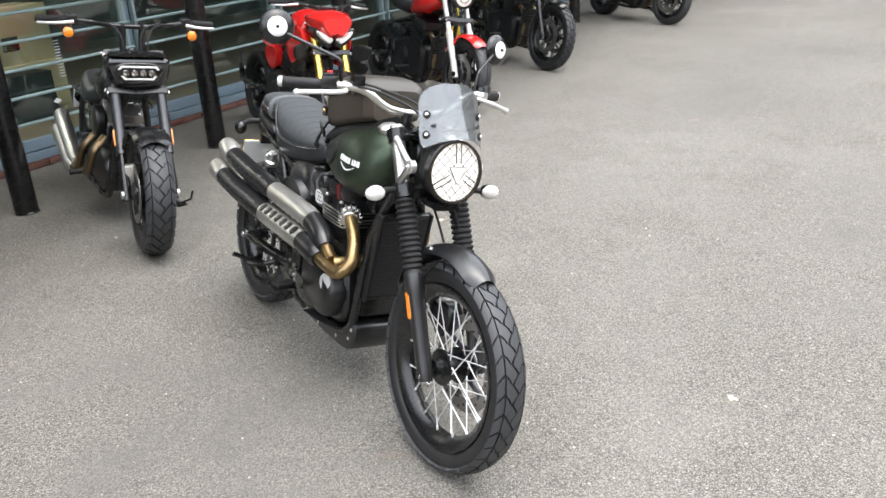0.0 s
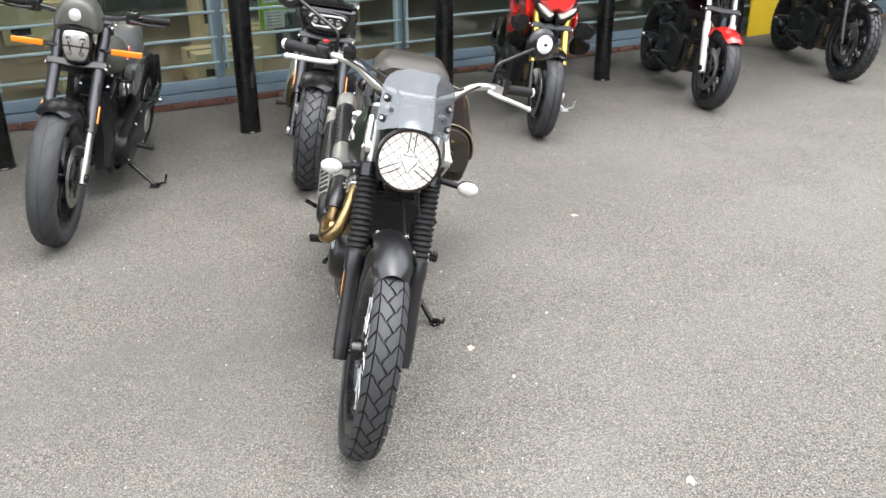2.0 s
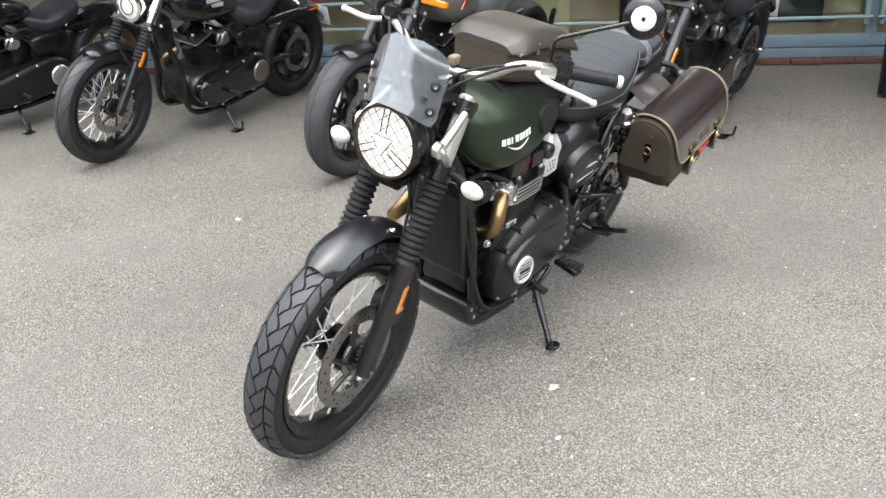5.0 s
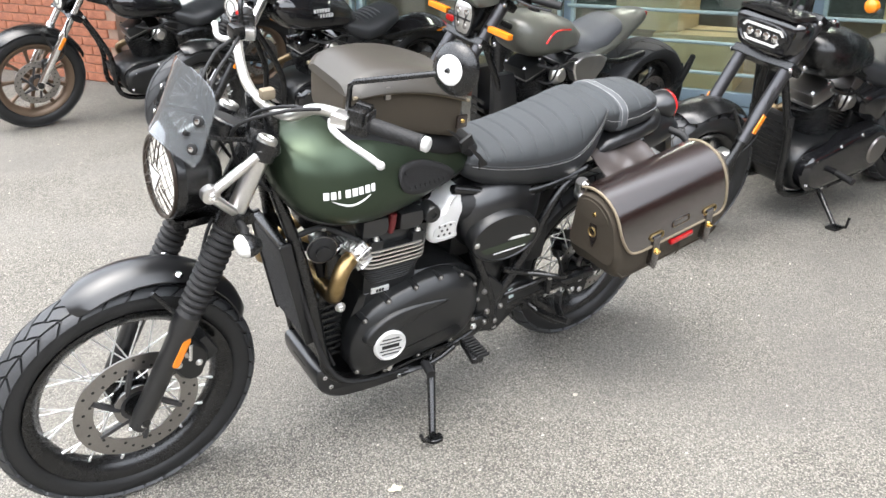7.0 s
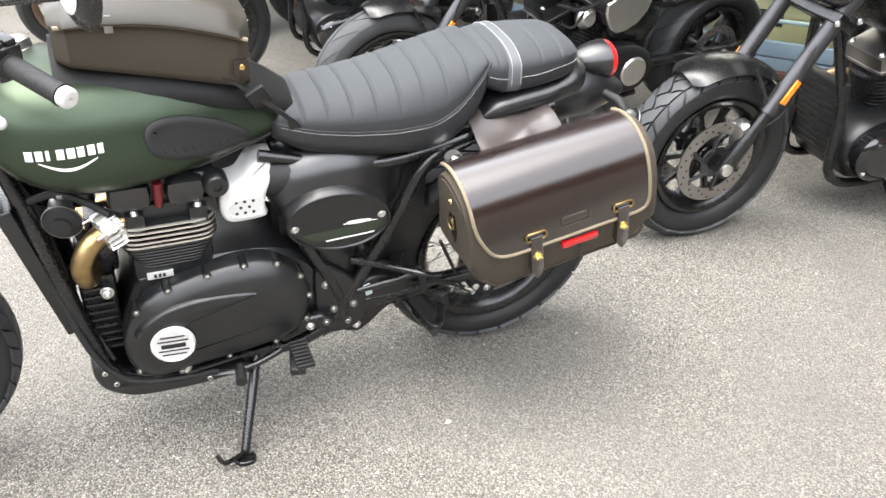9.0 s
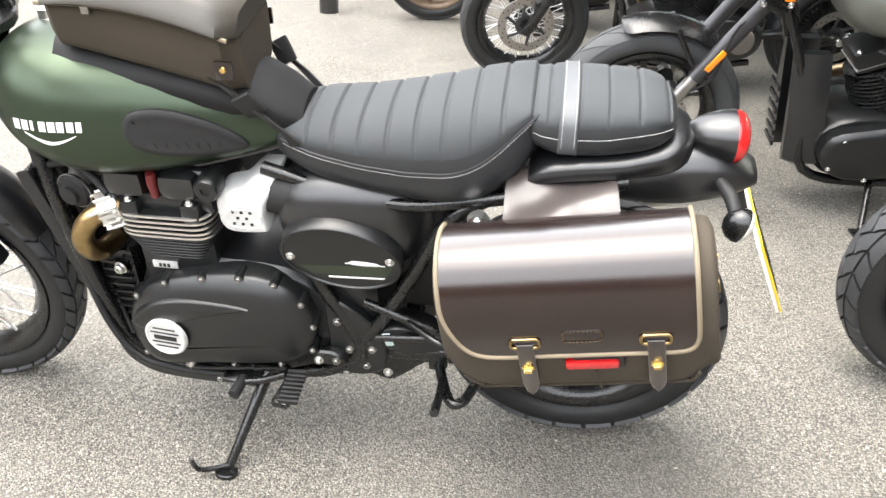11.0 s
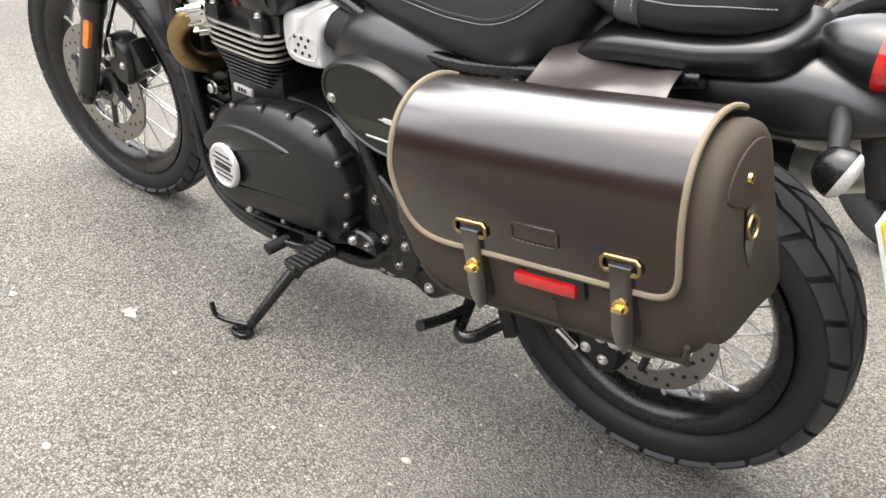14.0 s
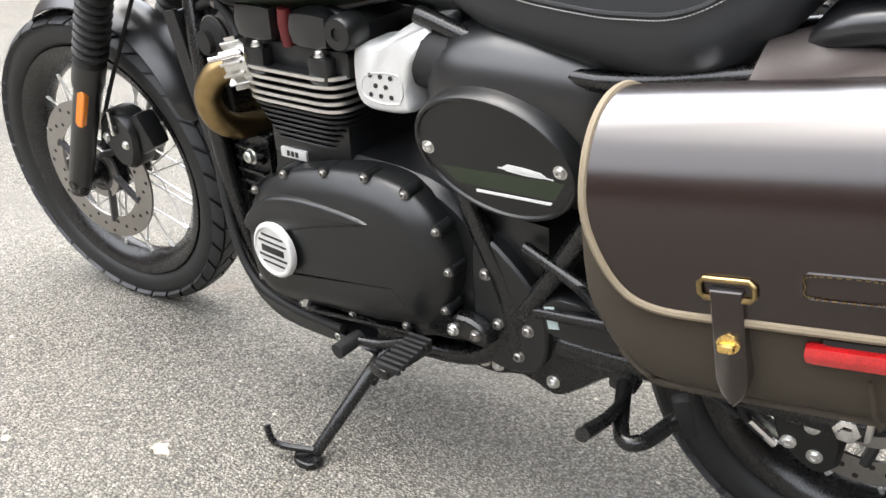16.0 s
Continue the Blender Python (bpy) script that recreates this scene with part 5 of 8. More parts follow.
    for s in (1, -1):
        part("side_tank", box(-0.010, 0.021, s * 0.095 - 0.005, s * 0.095 + 0.005, -0.168, 0.168, 0.004), PLASTIC, rd, "", M)
        part("down_tube", tube([(0.345, s * 0.03, 0.86), (0.285, s * 0.095, 0.62), (0.235, s * 0.105, 0.36), (0.20, s * 0.105, 0.26), (0.08, s * 0.105, 0.215), (-0.20, s * 0.105, 0.225), (-0.30, s * 0.11, 0.27)], 0.016, 14, None, 6), SATIN, bike, "black frame tube")
        part("rear_frame_tube", tube([(-0.29, s * 0.115, 0.27), (-0.355, s * 0.115, 0.37), (-0.43, s * 0.115, 0.50), (-0.52, s * 0.115, 0.68), (-0.60, s * 0.105, 0.745)], 0.0155, 14, None, 5), SATIN, bike, "black frame tube")
        part("seat_rail", tube([(-0.16, s * 0.08, 0.76), (-0.40, s * 0.105, 0.715), (-0.60, s * 0.11, 0.745), (-0.85, s * 0.10, 0.80)], 0.014, 12, None, 5), SATIN, bike, "")
        part("pivot_tube", tube([(-0.20, s * 0.09, 0.68), (-0.25, s * 0.115, 0.53), (-0.32, s * 0.115, 0.38), (-0.34, s * 0.115, 0.28)], 0.016, 12, None, 5), SATIN, bike, "")
        part("pivot_plate", slab([(-0.27, 0.47), (-0.33, 0.44), (-0.385, 0.37), (-0.385, 0.28), (-0.33, 0.25), (-0.28, 0.27), (-0.265, 0.37)], [(s * 0.10, 0), (s * 0.122, 0.0), (s * 0.126, 0.004)], None, 3), CASE, bike, "")
        for x, z in ((-0.289, 0.41), (-0.31, 0.33), (-0.36, 0.335), (-0.345, 0.285)):
            part("bolt", bolt((x, s * 0.126, z), (0, s, 0), 0.0075, 0.008), STEEL, bike, "")
        part("pivot_plug", lathe([(0, 0), (0.017, 0), (0.018, 0.006), (0.012, 0.011), (0, 0.012)], 18), RUBBER, bike, "", align((-0.258, s * 0.104, 0.353), (-0.258, s * 0.3, 0.353)))
        part("pivot_cap", lathe([(0, 0), (0.021, 0), (0.021, 0.006), (0.017, 0.01), (0, 0.01)], 20), PLASTIC, bike, "", align((-0.290, s * 0.112, 0.414), (-0.290, s * 0.3, 0.414)))
        # side panel with oval plate
        SP = [(-0.50, 0.60, 0.70, 0.03), (-0.485, 0.585, 0.735, 0.06), (-0.44, 0.55, 0.755, 0.095), (-0.36, 0.528, 0.772, 0.115), (-0.29, 0.525, 0.775, 0.118), (-0.23, 0.55, 0.76, 0.112), (-0.19, 0.60, 0.735, 0.09), (-0.178, 0.635, 0.70, 0.06)]
        rings = [oval(x, *smooth_table(SP, x), 2.6, 28) for x in np.linspace(-0.50, -0.178, 22)]
        for r in rings:
            for q in r:
                q.y = s * (0.028 + max(0.0, q.y * s)) if q.y * s > 0 else s * 0.02
        sp = part("side_panel", skin(rings), MATTE, bike, "satin black side panel with oval plate", angle=70)
        OP = pose(-0.318, s * 0.147, 0.606) @ pose(0, 0, 0, s * -9, 0, 0)
        ell = [(0.122 * math.cos(2 * math.pi * k / 40), 0.088 * math.sin(2 * math.pi * k / 40) + 0.012 * math.cos(2 * math.pi * k / 40)) for k in range(40)]
        op = part("oval_plate", slab(ell, [(-s * 0.03, 0), (s * 0.004, 0.0), (s * 0.008, 0.003), (s * 0.0085, 0.007), (s * 0.005, 0.009), (s * 0.005, 0.02)]), CASE, bike, "black oval side plate with white stripe", OP)
        yb = s * 0.0062
        part("plate_stripe", slab([(-0.085, -0.046), (0.03, -0.052), (0.03, -0.056), (-0.082, -0.050)][::1], [(s * 0.004, 0), (yb, 0)]), WHITE, op, "white stripe", OP)
        part("plate_stripe_green", slab([(-0.104, -0.012), (0.085, -0.026), (0.06, -0.048), (-0.088, -0.042)], [(s * 0.004, 0), (s * 0.0056, 0)]), surface("dark_green_print", (0.025, 0.035, 0.02), 0.35, var=0.1), op, "", OP)
        part("plate_script", slab([(-0.020, -0.012), (-0.072, -0.012), (-0.070, -0.004), (-0.022, -0.002)], [(s * 0.004, 0), (yb, 0)], None, 2), WHITE, op, "", OP)
        part("script_line", slab([(-0.008, -0.0085), (-0.088, -0.0095), (-0.088, -0.011), (-0.008, -0.010)], [(s * 0.004, 0), (yb, 0)]), WHITE, op, "", OP)
        for x, z in ((0.102, -0.002), (-0.098, 0.003)):
            part("screw", bolt((x, s * 0.004, z), (0, s, 0), 0.0075, 0.006), SILVER, op, "", OP)
    bp = [(0.205, 0.290), (0.245, 0.285), (0.252, 0.255), (0.236, 0.208), (0.192, 0.172), (0.147, 0.163), (0.036, 0.178), (-0.064, 0.203), (-0.10, 0.207), (-0.10, 0.226), (0.03, 0.226), (0.15, 0.236), (0.19, 0.262)]
    bm = slab(bp, [(-0.112, 0.012), (-0.104, 0.003), (-0.085, 0.0), (0.085, 0.0), (0.104, 0.003), (0.112, 0.012)], None, 3)
    for v in bm.verts:
        v.co.y *= 1.0 + 1.65 * max(0.0, 0.17 - v.co.x)
    bash = part("bash_plate", bm, MATTE, bike, "black bash plate under the engine, wider towards the rear")
    for s in (1, -1):
        for x, z in ((0.226, 0.262), (0.206, 0.222), (0.12, 0.20), (0.0, 0.207)):
            part("bolt", bolt((x, s * 0.1085 * (1.0 + 1.65 * max(0.0, 0.17 - x)), z), (0, s, 0), 0.007), SILVER, bash, "")
    for k in range(6):
        part("slot", box(-0.003, 0.003, -0.008, 0.008, -0.001, 0.0015, 0.001), INK, bash, "", pose(0.2515, -0.03 + 0.012 * k, 0.262) @ pose(0, 0, 0, 0, 80, 0))
    part("coolant_hose", tube([(0.325, 0.075, 0.70), (0.290, 0.095, 0.55), (0.245, 0.125, 0.36), (0.19, 0.14, 0.265), (0.10, 0.145, 0.235), (-0.02, 0.15, 0.235)], 0.008, 10, None, 6), RUBBER, bike, "black rubber hose")
    rg = part("regulator", box(0.165, 0.240, -0.085, 0.085, 0.315, 0.52, 0.010), SATIN, bike, "black finned regulator between radiator and crankcase")
    for k in range(9):
        part("cooling_fin", box(0.172, 0.234, 0.084, 0.098, 0.325 + 0.021 * k, 0.331 + 0.021 * k, 0.001), SATIN, rg, "")
    part("reg_bolt", bolt((0.185, 0.105, 0.49), (0.2, 1, 0), 0.011, 0.012), SILVER, bike, "")
    part("engine_mount", box(0.150, 0.205, -0.05, 0.05, 0.50, 0.625, 0.012), SATIN, bike, "")
    # ignition coil, hoses and looms between the tank and the radiator
    part("ignition_coil", box(0.17, 0.25, -0.075, 0.075, 0.69, 0.75, 0.014), SATIN, bike, "")
    part("thermostat", lathe([(0, 0), (0.024, 0), (0.026, 0.012), (0.018, 0.03), (0.010, 0.032), (0, 0.032)], 18), SILVER, bike, "", align((0.235, 0.055, 0.70), (0.25, 0.2, 0.69)))
    part("main_spine", tube([(0.36, 0, 0.88), (0.20, 0, 0.80), (-0.2, 0, 0.77)], 0.03, 14), SATIN, bike, "")
    for k, pts in enumerate((
        [(0.30, 0.07, 0.72), (0.24, 0.085, 0.74), (0.19, 0.10, 0.72), (0.15, 0.125, 0.70)],
        [(0.29, 0.035, 0.68), (0.23, 0.03, 0.63), (0.20, 0.03, 0.52), (0.19, 0.05, 0.44)],
        [(0.33, 0.04, 0.80), (0.285, 0.06, 0.70), (0.262, 0.06, 0.55), (0.24, 0.08, 0.42), (0.20, 0.11, 0.30)],
        [(0.31, -0.07, 0.72), (0.24, -0.06, 0.62), (0.21, -0.05, 0.48), (0.20, -0.03, 0.36)],
    )):
        part("hose", tube(pts, (0.008, 0.011, 0.0055, 0.011)[k], 10, None, 6), RUBBER, bike, "")
    part("hose_clamp", tube([(0.238, 0.0845, 0.738), (0.228, 0.087, 0.737)], 0.0095, 12), STEEL, bike, "")


def build_rear_end():
    wheel(bike, "rear_wheel", RW, 0.321, 0.146, 0.230, "chunky", 26, "spoke", SATIN, (0.128, (1,)), label="wire spoked rear wheel with black rim", hub=0.058)
    for s in (1, -1):
        part("swing_arm", tube([(-0.33, s * 0.085, 0.305), (-0.45, s * 0.105 - 0.015, 0.310), (-0.62, s * 0.120 - 0.035, 0.318), (-0.81, s * 0.125 - 0.044, 0.323)], [0.024, 0.024, 0.022, 0.02], 14, None, 4), SATIN, bike, "black tubular swing arm")
        part("axle_block", box(-0.818, -0.762, s * 0.125 - 0.056, s * 0.125 - 0.032, 0.304, 0.342, 0.007), SILVER, bike, "silver axle adjuster")
        part("axle_nut", lathe([(0, 0), (0.017, 0), (0.017, 0.010), (0.010, 0.012), (0.009, 0.018), (0, 0.018)], 6), CHROME, bike, "", align((-0.79, s * 0.137 - 0.044, 0.323), (-0.79, s * 0.4, 0.323)))
        # shock absorber
        a, b = Vector((-0.585, s * 0.145, 0.722)), Vector((-0.745, s * 0.135, 0.375))
        sh = part("shock_absorber", tube([a, b], 0.012, 12), CHROME, bike, "rear shock with black spring and bright top")
        L = (b - a).length
        part("spring", tube([a + (b - a).normalized() * (0.07 + 0.235 * k / 96) + (Vector((0.9, 0, -0.42)) * math.cos(k * 0.55) + Vector((0, 1, 0)) * math.sin(k * 0.55)) * 0.024 for k in range(97)], 0.0052, 7), SATIN, sh, "black coil spring")
        part("top_cap", lathe([(0, -0.012), (0.017, -0.012), (0.021, 0.0), (0.021, 0.022), (0.029, 0.028), (0.029, 0.045), (0, 0.045)], 20), SILVER, sh, "bright shock top", align(a, b))
        part("lower_seat", lathe([(0, L - 0.12), (0.029, L - 0.12), (0.029, L - 0.095), (0.02, L - 0.08), (0.016, L), (0, L)], 20), SATIN, sh, "", align(a, b))
        part("top_nut", bolt(a + Vector((0, s * 0.014, 0)), (0, s, 0), 0.014, 0.014), CHROME, sh, "")
        # foot pegs
        pg = part("foot_peg", box(-0.019, 0.019, 0.0, 0.098, -0.011, 0.009, 0.006), SATIN, bike, "serrated rubber foot peg", pose(-0.205, s * 0.17, 0.288) @ (pose(0, 0, 0, -2, 0, -12) if s > 0 else pose(0, 0, 0, 2, 0, -168)))
        for k in range(8):
            q = pose(-0.205, s * 0.17, 0.288) @ (pose(0, 0, 0, -2, 0, -12) if s > 0 else pose(0, 0, 0, 2, 0, -168))
            part("peg_tooth", box(-0.021, 0.021, 0.008 + 0.0115 * k, 0.0145 + 0.0115 * k, 0.006, 0.017, 0.002), RUBBER, pg, "", q @ pose(0, 0, 0, 0, 0, 12))
        hang = [(-0.165, 0.305), (-0.20, 0.33), (-0.27, 0.338), (-0.305, 0.32), (-0.30, 0.295), (-0.24, 0.298), (-0.18, 0.275)]
        part("peg_hanger", slab(hang, [(s * 0.128, 0), (s * 0.145, 0), (s * 0.15, 0.004)], None, 2), SATIN, bike, "")
        part("bolt", bolt((-0.285, s * 0.15, 0.315), (0, s, 0), 0.007, 0.008), STEEL, bike, "")
        part("bolt", bolt((-0.245, s * 0.15, 0.312), (0, s, 0), 0.008, 0.008), SILVER, bike, "")
        # lower frame plate with its bolts, passenger peg bracket and folded peg loop
        o = -0.012 if s > 0 else -0.03
        low = [(-0.03, 0.212), (-0.16, 0.206), (-0.27, 0.196), (-0.33, 0.212), (-0.385, 0.196), (-0.425, 0.222), (-0.47, 0.262), (-0.505, 0.262), (-0.522, 0.285), (-0.508, 0.312), (-0.47, 0.335), (-0.40, 0.325), (-0.30, 0.34), (-0.20, 0.30), (-0.08, 0.262)]
        pa = part("passenger_peg", slab(low, [(s * 0.045 + o, 0), (s * 0.088 + o, 0), (s * 0.096 + o, 0.005)], None, 3), SATIN, bike, "black lower frame plate and passenger peg bracket")
        for x, z in ((-0.259, 0.219), (-0.284, 0.219), (-0.382, 0.224), (-0.279, 0.291), (-0.294, 0.274), (-0.337, 0.287), (-0.475, 0.300)):
            part("bolt", bolt((x, s * 0.096 + o, z), (0, s, 0), 0.0085, 0.008), SILVER, pa, "")
        loop = [(-0.500, s * 0.104 + o, 0.286), (-0.515, s * 0.150 + o, 0.272), (-0.540, s * 0.205 + o, 0.266), (-0.566, s * 0.200 + o, 0.268), (-0.585, s * 0.160 + o, 0.275), (-0.598, s * 0.140 + o, 0.283)]
        part("peg_loop", tube(loop, 0.0115, 12, None, 5), SATIN, pa, "black curved peg arm")
        part("folded_peg", tube([(-0.515, s * 0.150 + o, 0.275), (-0.517, s * 0.215 + o, 0.294), (-0.517, s * 0.285 + o, 0.322)], [0.009, 0.0125, 0.010], 12, None, 3), SATIN, pa, "")
        part("peg_pad", box(-0.012, 0.012, -0.010, 0.010, -0.032, 0.032, 0.004), RUBBER, pa, "", pose(-0.600, s * 0.144 + o, 0.286) @ pose(0, 0, 0, 0, 14, s * 25))
        part("peg_clevis", box(-0.520, -0.478, s * 0.100 + o - 0.018, s * 0.100 + o + 0.018, 0.266, 0.306, 0.008), SATIN, pa, "")
        part("peg_brace", tube([(-0.422, s * 0.117, 0.433), (-0.460, s * 0.150, 0.440), (-0.519, s * 0.194, 0.440), (-0.560, s * 0.180, 0.420)], 0.0075, 10, None, 4), SATIN, pa, "")
    for s in (1, -1):
        part("hanger_strut", tube([(-0.35, s * 0.122, 0.47), (-0.45, s * 0.132, 0.435), (-0.525, s * 0.138, 0.405), (-0.535, s * 0.14, 0.34)], 0.010, 10, None, 4), SATIN, bike, "")
        part("hanger_strut", tube([(-0.37, s * 0.122, 0.37), (-0.46, s * 0.134, 0.39), (-0.525, s * 0.138, 0.405)], 0.009, 10, None, 4), SATIN, bike, "")
        part("bolt", bolt((-0.528, s * 0.147, 0.405), (0, s, 0), 0.007, 0.007), SILVER, bike, "")
    part("chain_guard", slab([(-0.45, 0.405), (-0.60, 0.425), (-0.74, 0.40), (-0.78, 0.375), (-0.62, 0.395), (-0.45, 0.375)], [(-0.085, 0), (-0.10, 0), (-0.104, 0.003)], None, 2), SATIN, bike, "")
    part("rear_brake_line", tube([(-0.42, 0.10, 0.40), (-0.50, 0.118, 0.36), (-0.58, 0.122, 0.352), (-0.64, 0.118, 0.315), (-0.665, 0.112, 0.30)], 0.0042, 8, None, 5), RUBBER, bike, "")
    part("rear_axle", tube([(-0.806, -0.18, 0.322), (-0.806, 0.09, 0.322)], 0.010, 10), SATIN, bike, "")
    part("swing_arm_brace", tube([(-0.43, -0.10, 0.32), (-0.43, 0.10, 0.32)], 0.022, 12), SATIN, bike, "")
    part("airbox", box(-0.46, -0.20, -0.05, 0.05, 0.50, 0.74, 0.02), PLASTIC, bike, "")
    part("battery_box", box(-0.56, -0.42, -0.07, 0.07, 0.42, 0.70, 0.02), PLASTIC, bike, "")
    part("engine_rear", box(-0.38, -0.25, -0.10, 0.10, 0.26, 0.50, 0.03), CASE, bike, "")
    part("sprocket_cover", slab([(-0.39, 0.40), (-0.45, 0.405), (-0.51, 0.37), (-0.50, 0.34), (-0.40, 0.335), (-0.37, 0.36)], [(0.06, 0), (0.118, 0), (0.125, 0.005)], None, 3), CASE, bike, "")
    part("warning_label", box(-0.405, -0.388, 0.1255, 0.1265, 0.352, 0.388, 0), surface("pale_label", (0.45, 0.55, 0.55), 0.5), bike, "", pose(-0.396, 0, 0.37) @ pose(0, 0, 0, 0, 14, 0) @ pose(0.396, 0, -0.37))
    # rear caliper
    CR = pose(-0.048, -0.034, -0.004)
    cal = part("rear_caliper", slab([(-0.66, 0.25), (-0.71, 0.215), (-0.74, 0.235), (-0.735, 0.30), (-0.70, 0.325), (-0.65, 0.31)], [(0.05, 0), (0.092, 0), (0.102, 0.006)], None, 2), CASE, bike, "black rear brake caliper", CR)
    for x, z in ((-0.675, 0.255), (-0.71, 0.245), (-0.70, 0.29)):
        part("bolt", bolt((x, 0.102, z), (0, 1, 0), 0.008), SILVER, cal, "", CR)
    part("brake_hose", tube([(-0.66, 0.11, 0.25), (-0.62, 0.125, 0.29), (-0.59, 0.125, 0.36), (-0.55, 0.12, 0.45)], 0.005, 8, None, 6), RUBBER, cal, "", CR)
    part("hose_end", tube([(-0.66, 0.11, 0.25), (-0.625, 0.123, 0.285)], 0.0062, 8), CHROME, cal, "", CR)
    part("abs_ring", lathe([(0.042, 0), (0.06, 0), (0.06, 0.003), (0.042, 0.003)], 40, closed=True), STEEL, cal, "", RW @ pose(0, 0.083, 0))
    # gear lever and linkage
    gl = part("gear_lever", tube([(-0.17, 0.165, 0.272), (-0.12, 0.17, 0.252), (-0.075, 0.175, 0.246)], 0.0085, 10, None, 4), SATIN, bike, "black gear lever with rubber tip")
    part("rubber_tip", tube([(-0.07, 0.165, 0.246), (-0.062, 0.215, 0.243)], [0.0125, 0.0135], 14), RUBBER, gl, "")
    part("link_rod", tube([(-0.17, 0.16, 0.285), (0.05, 0.165, 0.262)], 0.0036, 8), SATIN, gl, "")
    part("link_arm", tube([(0.05, 0.16, 0.262), (0.035, 0.16, 0.30)], 0.007, 8), SILVER, gl, "")
    part("brake_pedal", tube([(-0.26, -0.15, 0.27), (-0.15, -0.17, 0.25), (-0.03, -0.19, 0.265)], 0.009, 10, None, 4), SATIN, bike, "black rear brake pedal")
    part("master_cylinder", tube([(-0.40, -0.12, 0.33), (-0.42, -0.12, 0.46)], 0.014, 10), SATIN, bike, "")
    # side stand, folded out to the ground
    c, s_ = math.cos(radians(LEAN)), math.sin(radians(LEAN))

    def ground(x, y, z):
        """A place in the world, as seen from the leaning machine."""
        return (x, c * y - s_ * z, s_ * y + c * z)
    st = part("side_stand", tube([(-0.115, 0.12, 0.235), (-0.105, 0.15, 0.215), ground(-0.045, 0.285, 0.012)], [0.015, 0.013, 0.011], 12), SATIN, bike, "black side stand resting on the asphalt")
    foot = slab([(0.024, -0.014), (0.014, 0.016), (-0.020, 0.018), (-0.026, -0.012)], [(-0.006, 0.002), (-0.004, 0), (0.004, 0), (0.006, 0.002)], None, 3)
    foot.transform(pose(-0.040, 0.300, 0.0072) @ pose(0, 0, 0, -90, 0, 0))
    foot.transform(Matrix.Rotation(radians(LEAN), 4, "X"))
    part("stand_foot", foot, SATIN, st, "")
    part("stand_lug", tube([ground(-0.045, 0.29, 0.02), ground(0.005, 0.325, 0.03), ground(0.022, 0.33, 0.06)], 0.006, 8, None, 4), SATIN, st, "")
    part("stand_spring", tube([(-0.13, 0.125, 0.25), (-0.09, 0.17, 0.16)], 0.007, 8), SATIN, st, "")
    part("stand_bracket", box(-0.16, -0.08, 0.09, 0.135, 0.215, 0.26, 0.008), SATIN, st, "")


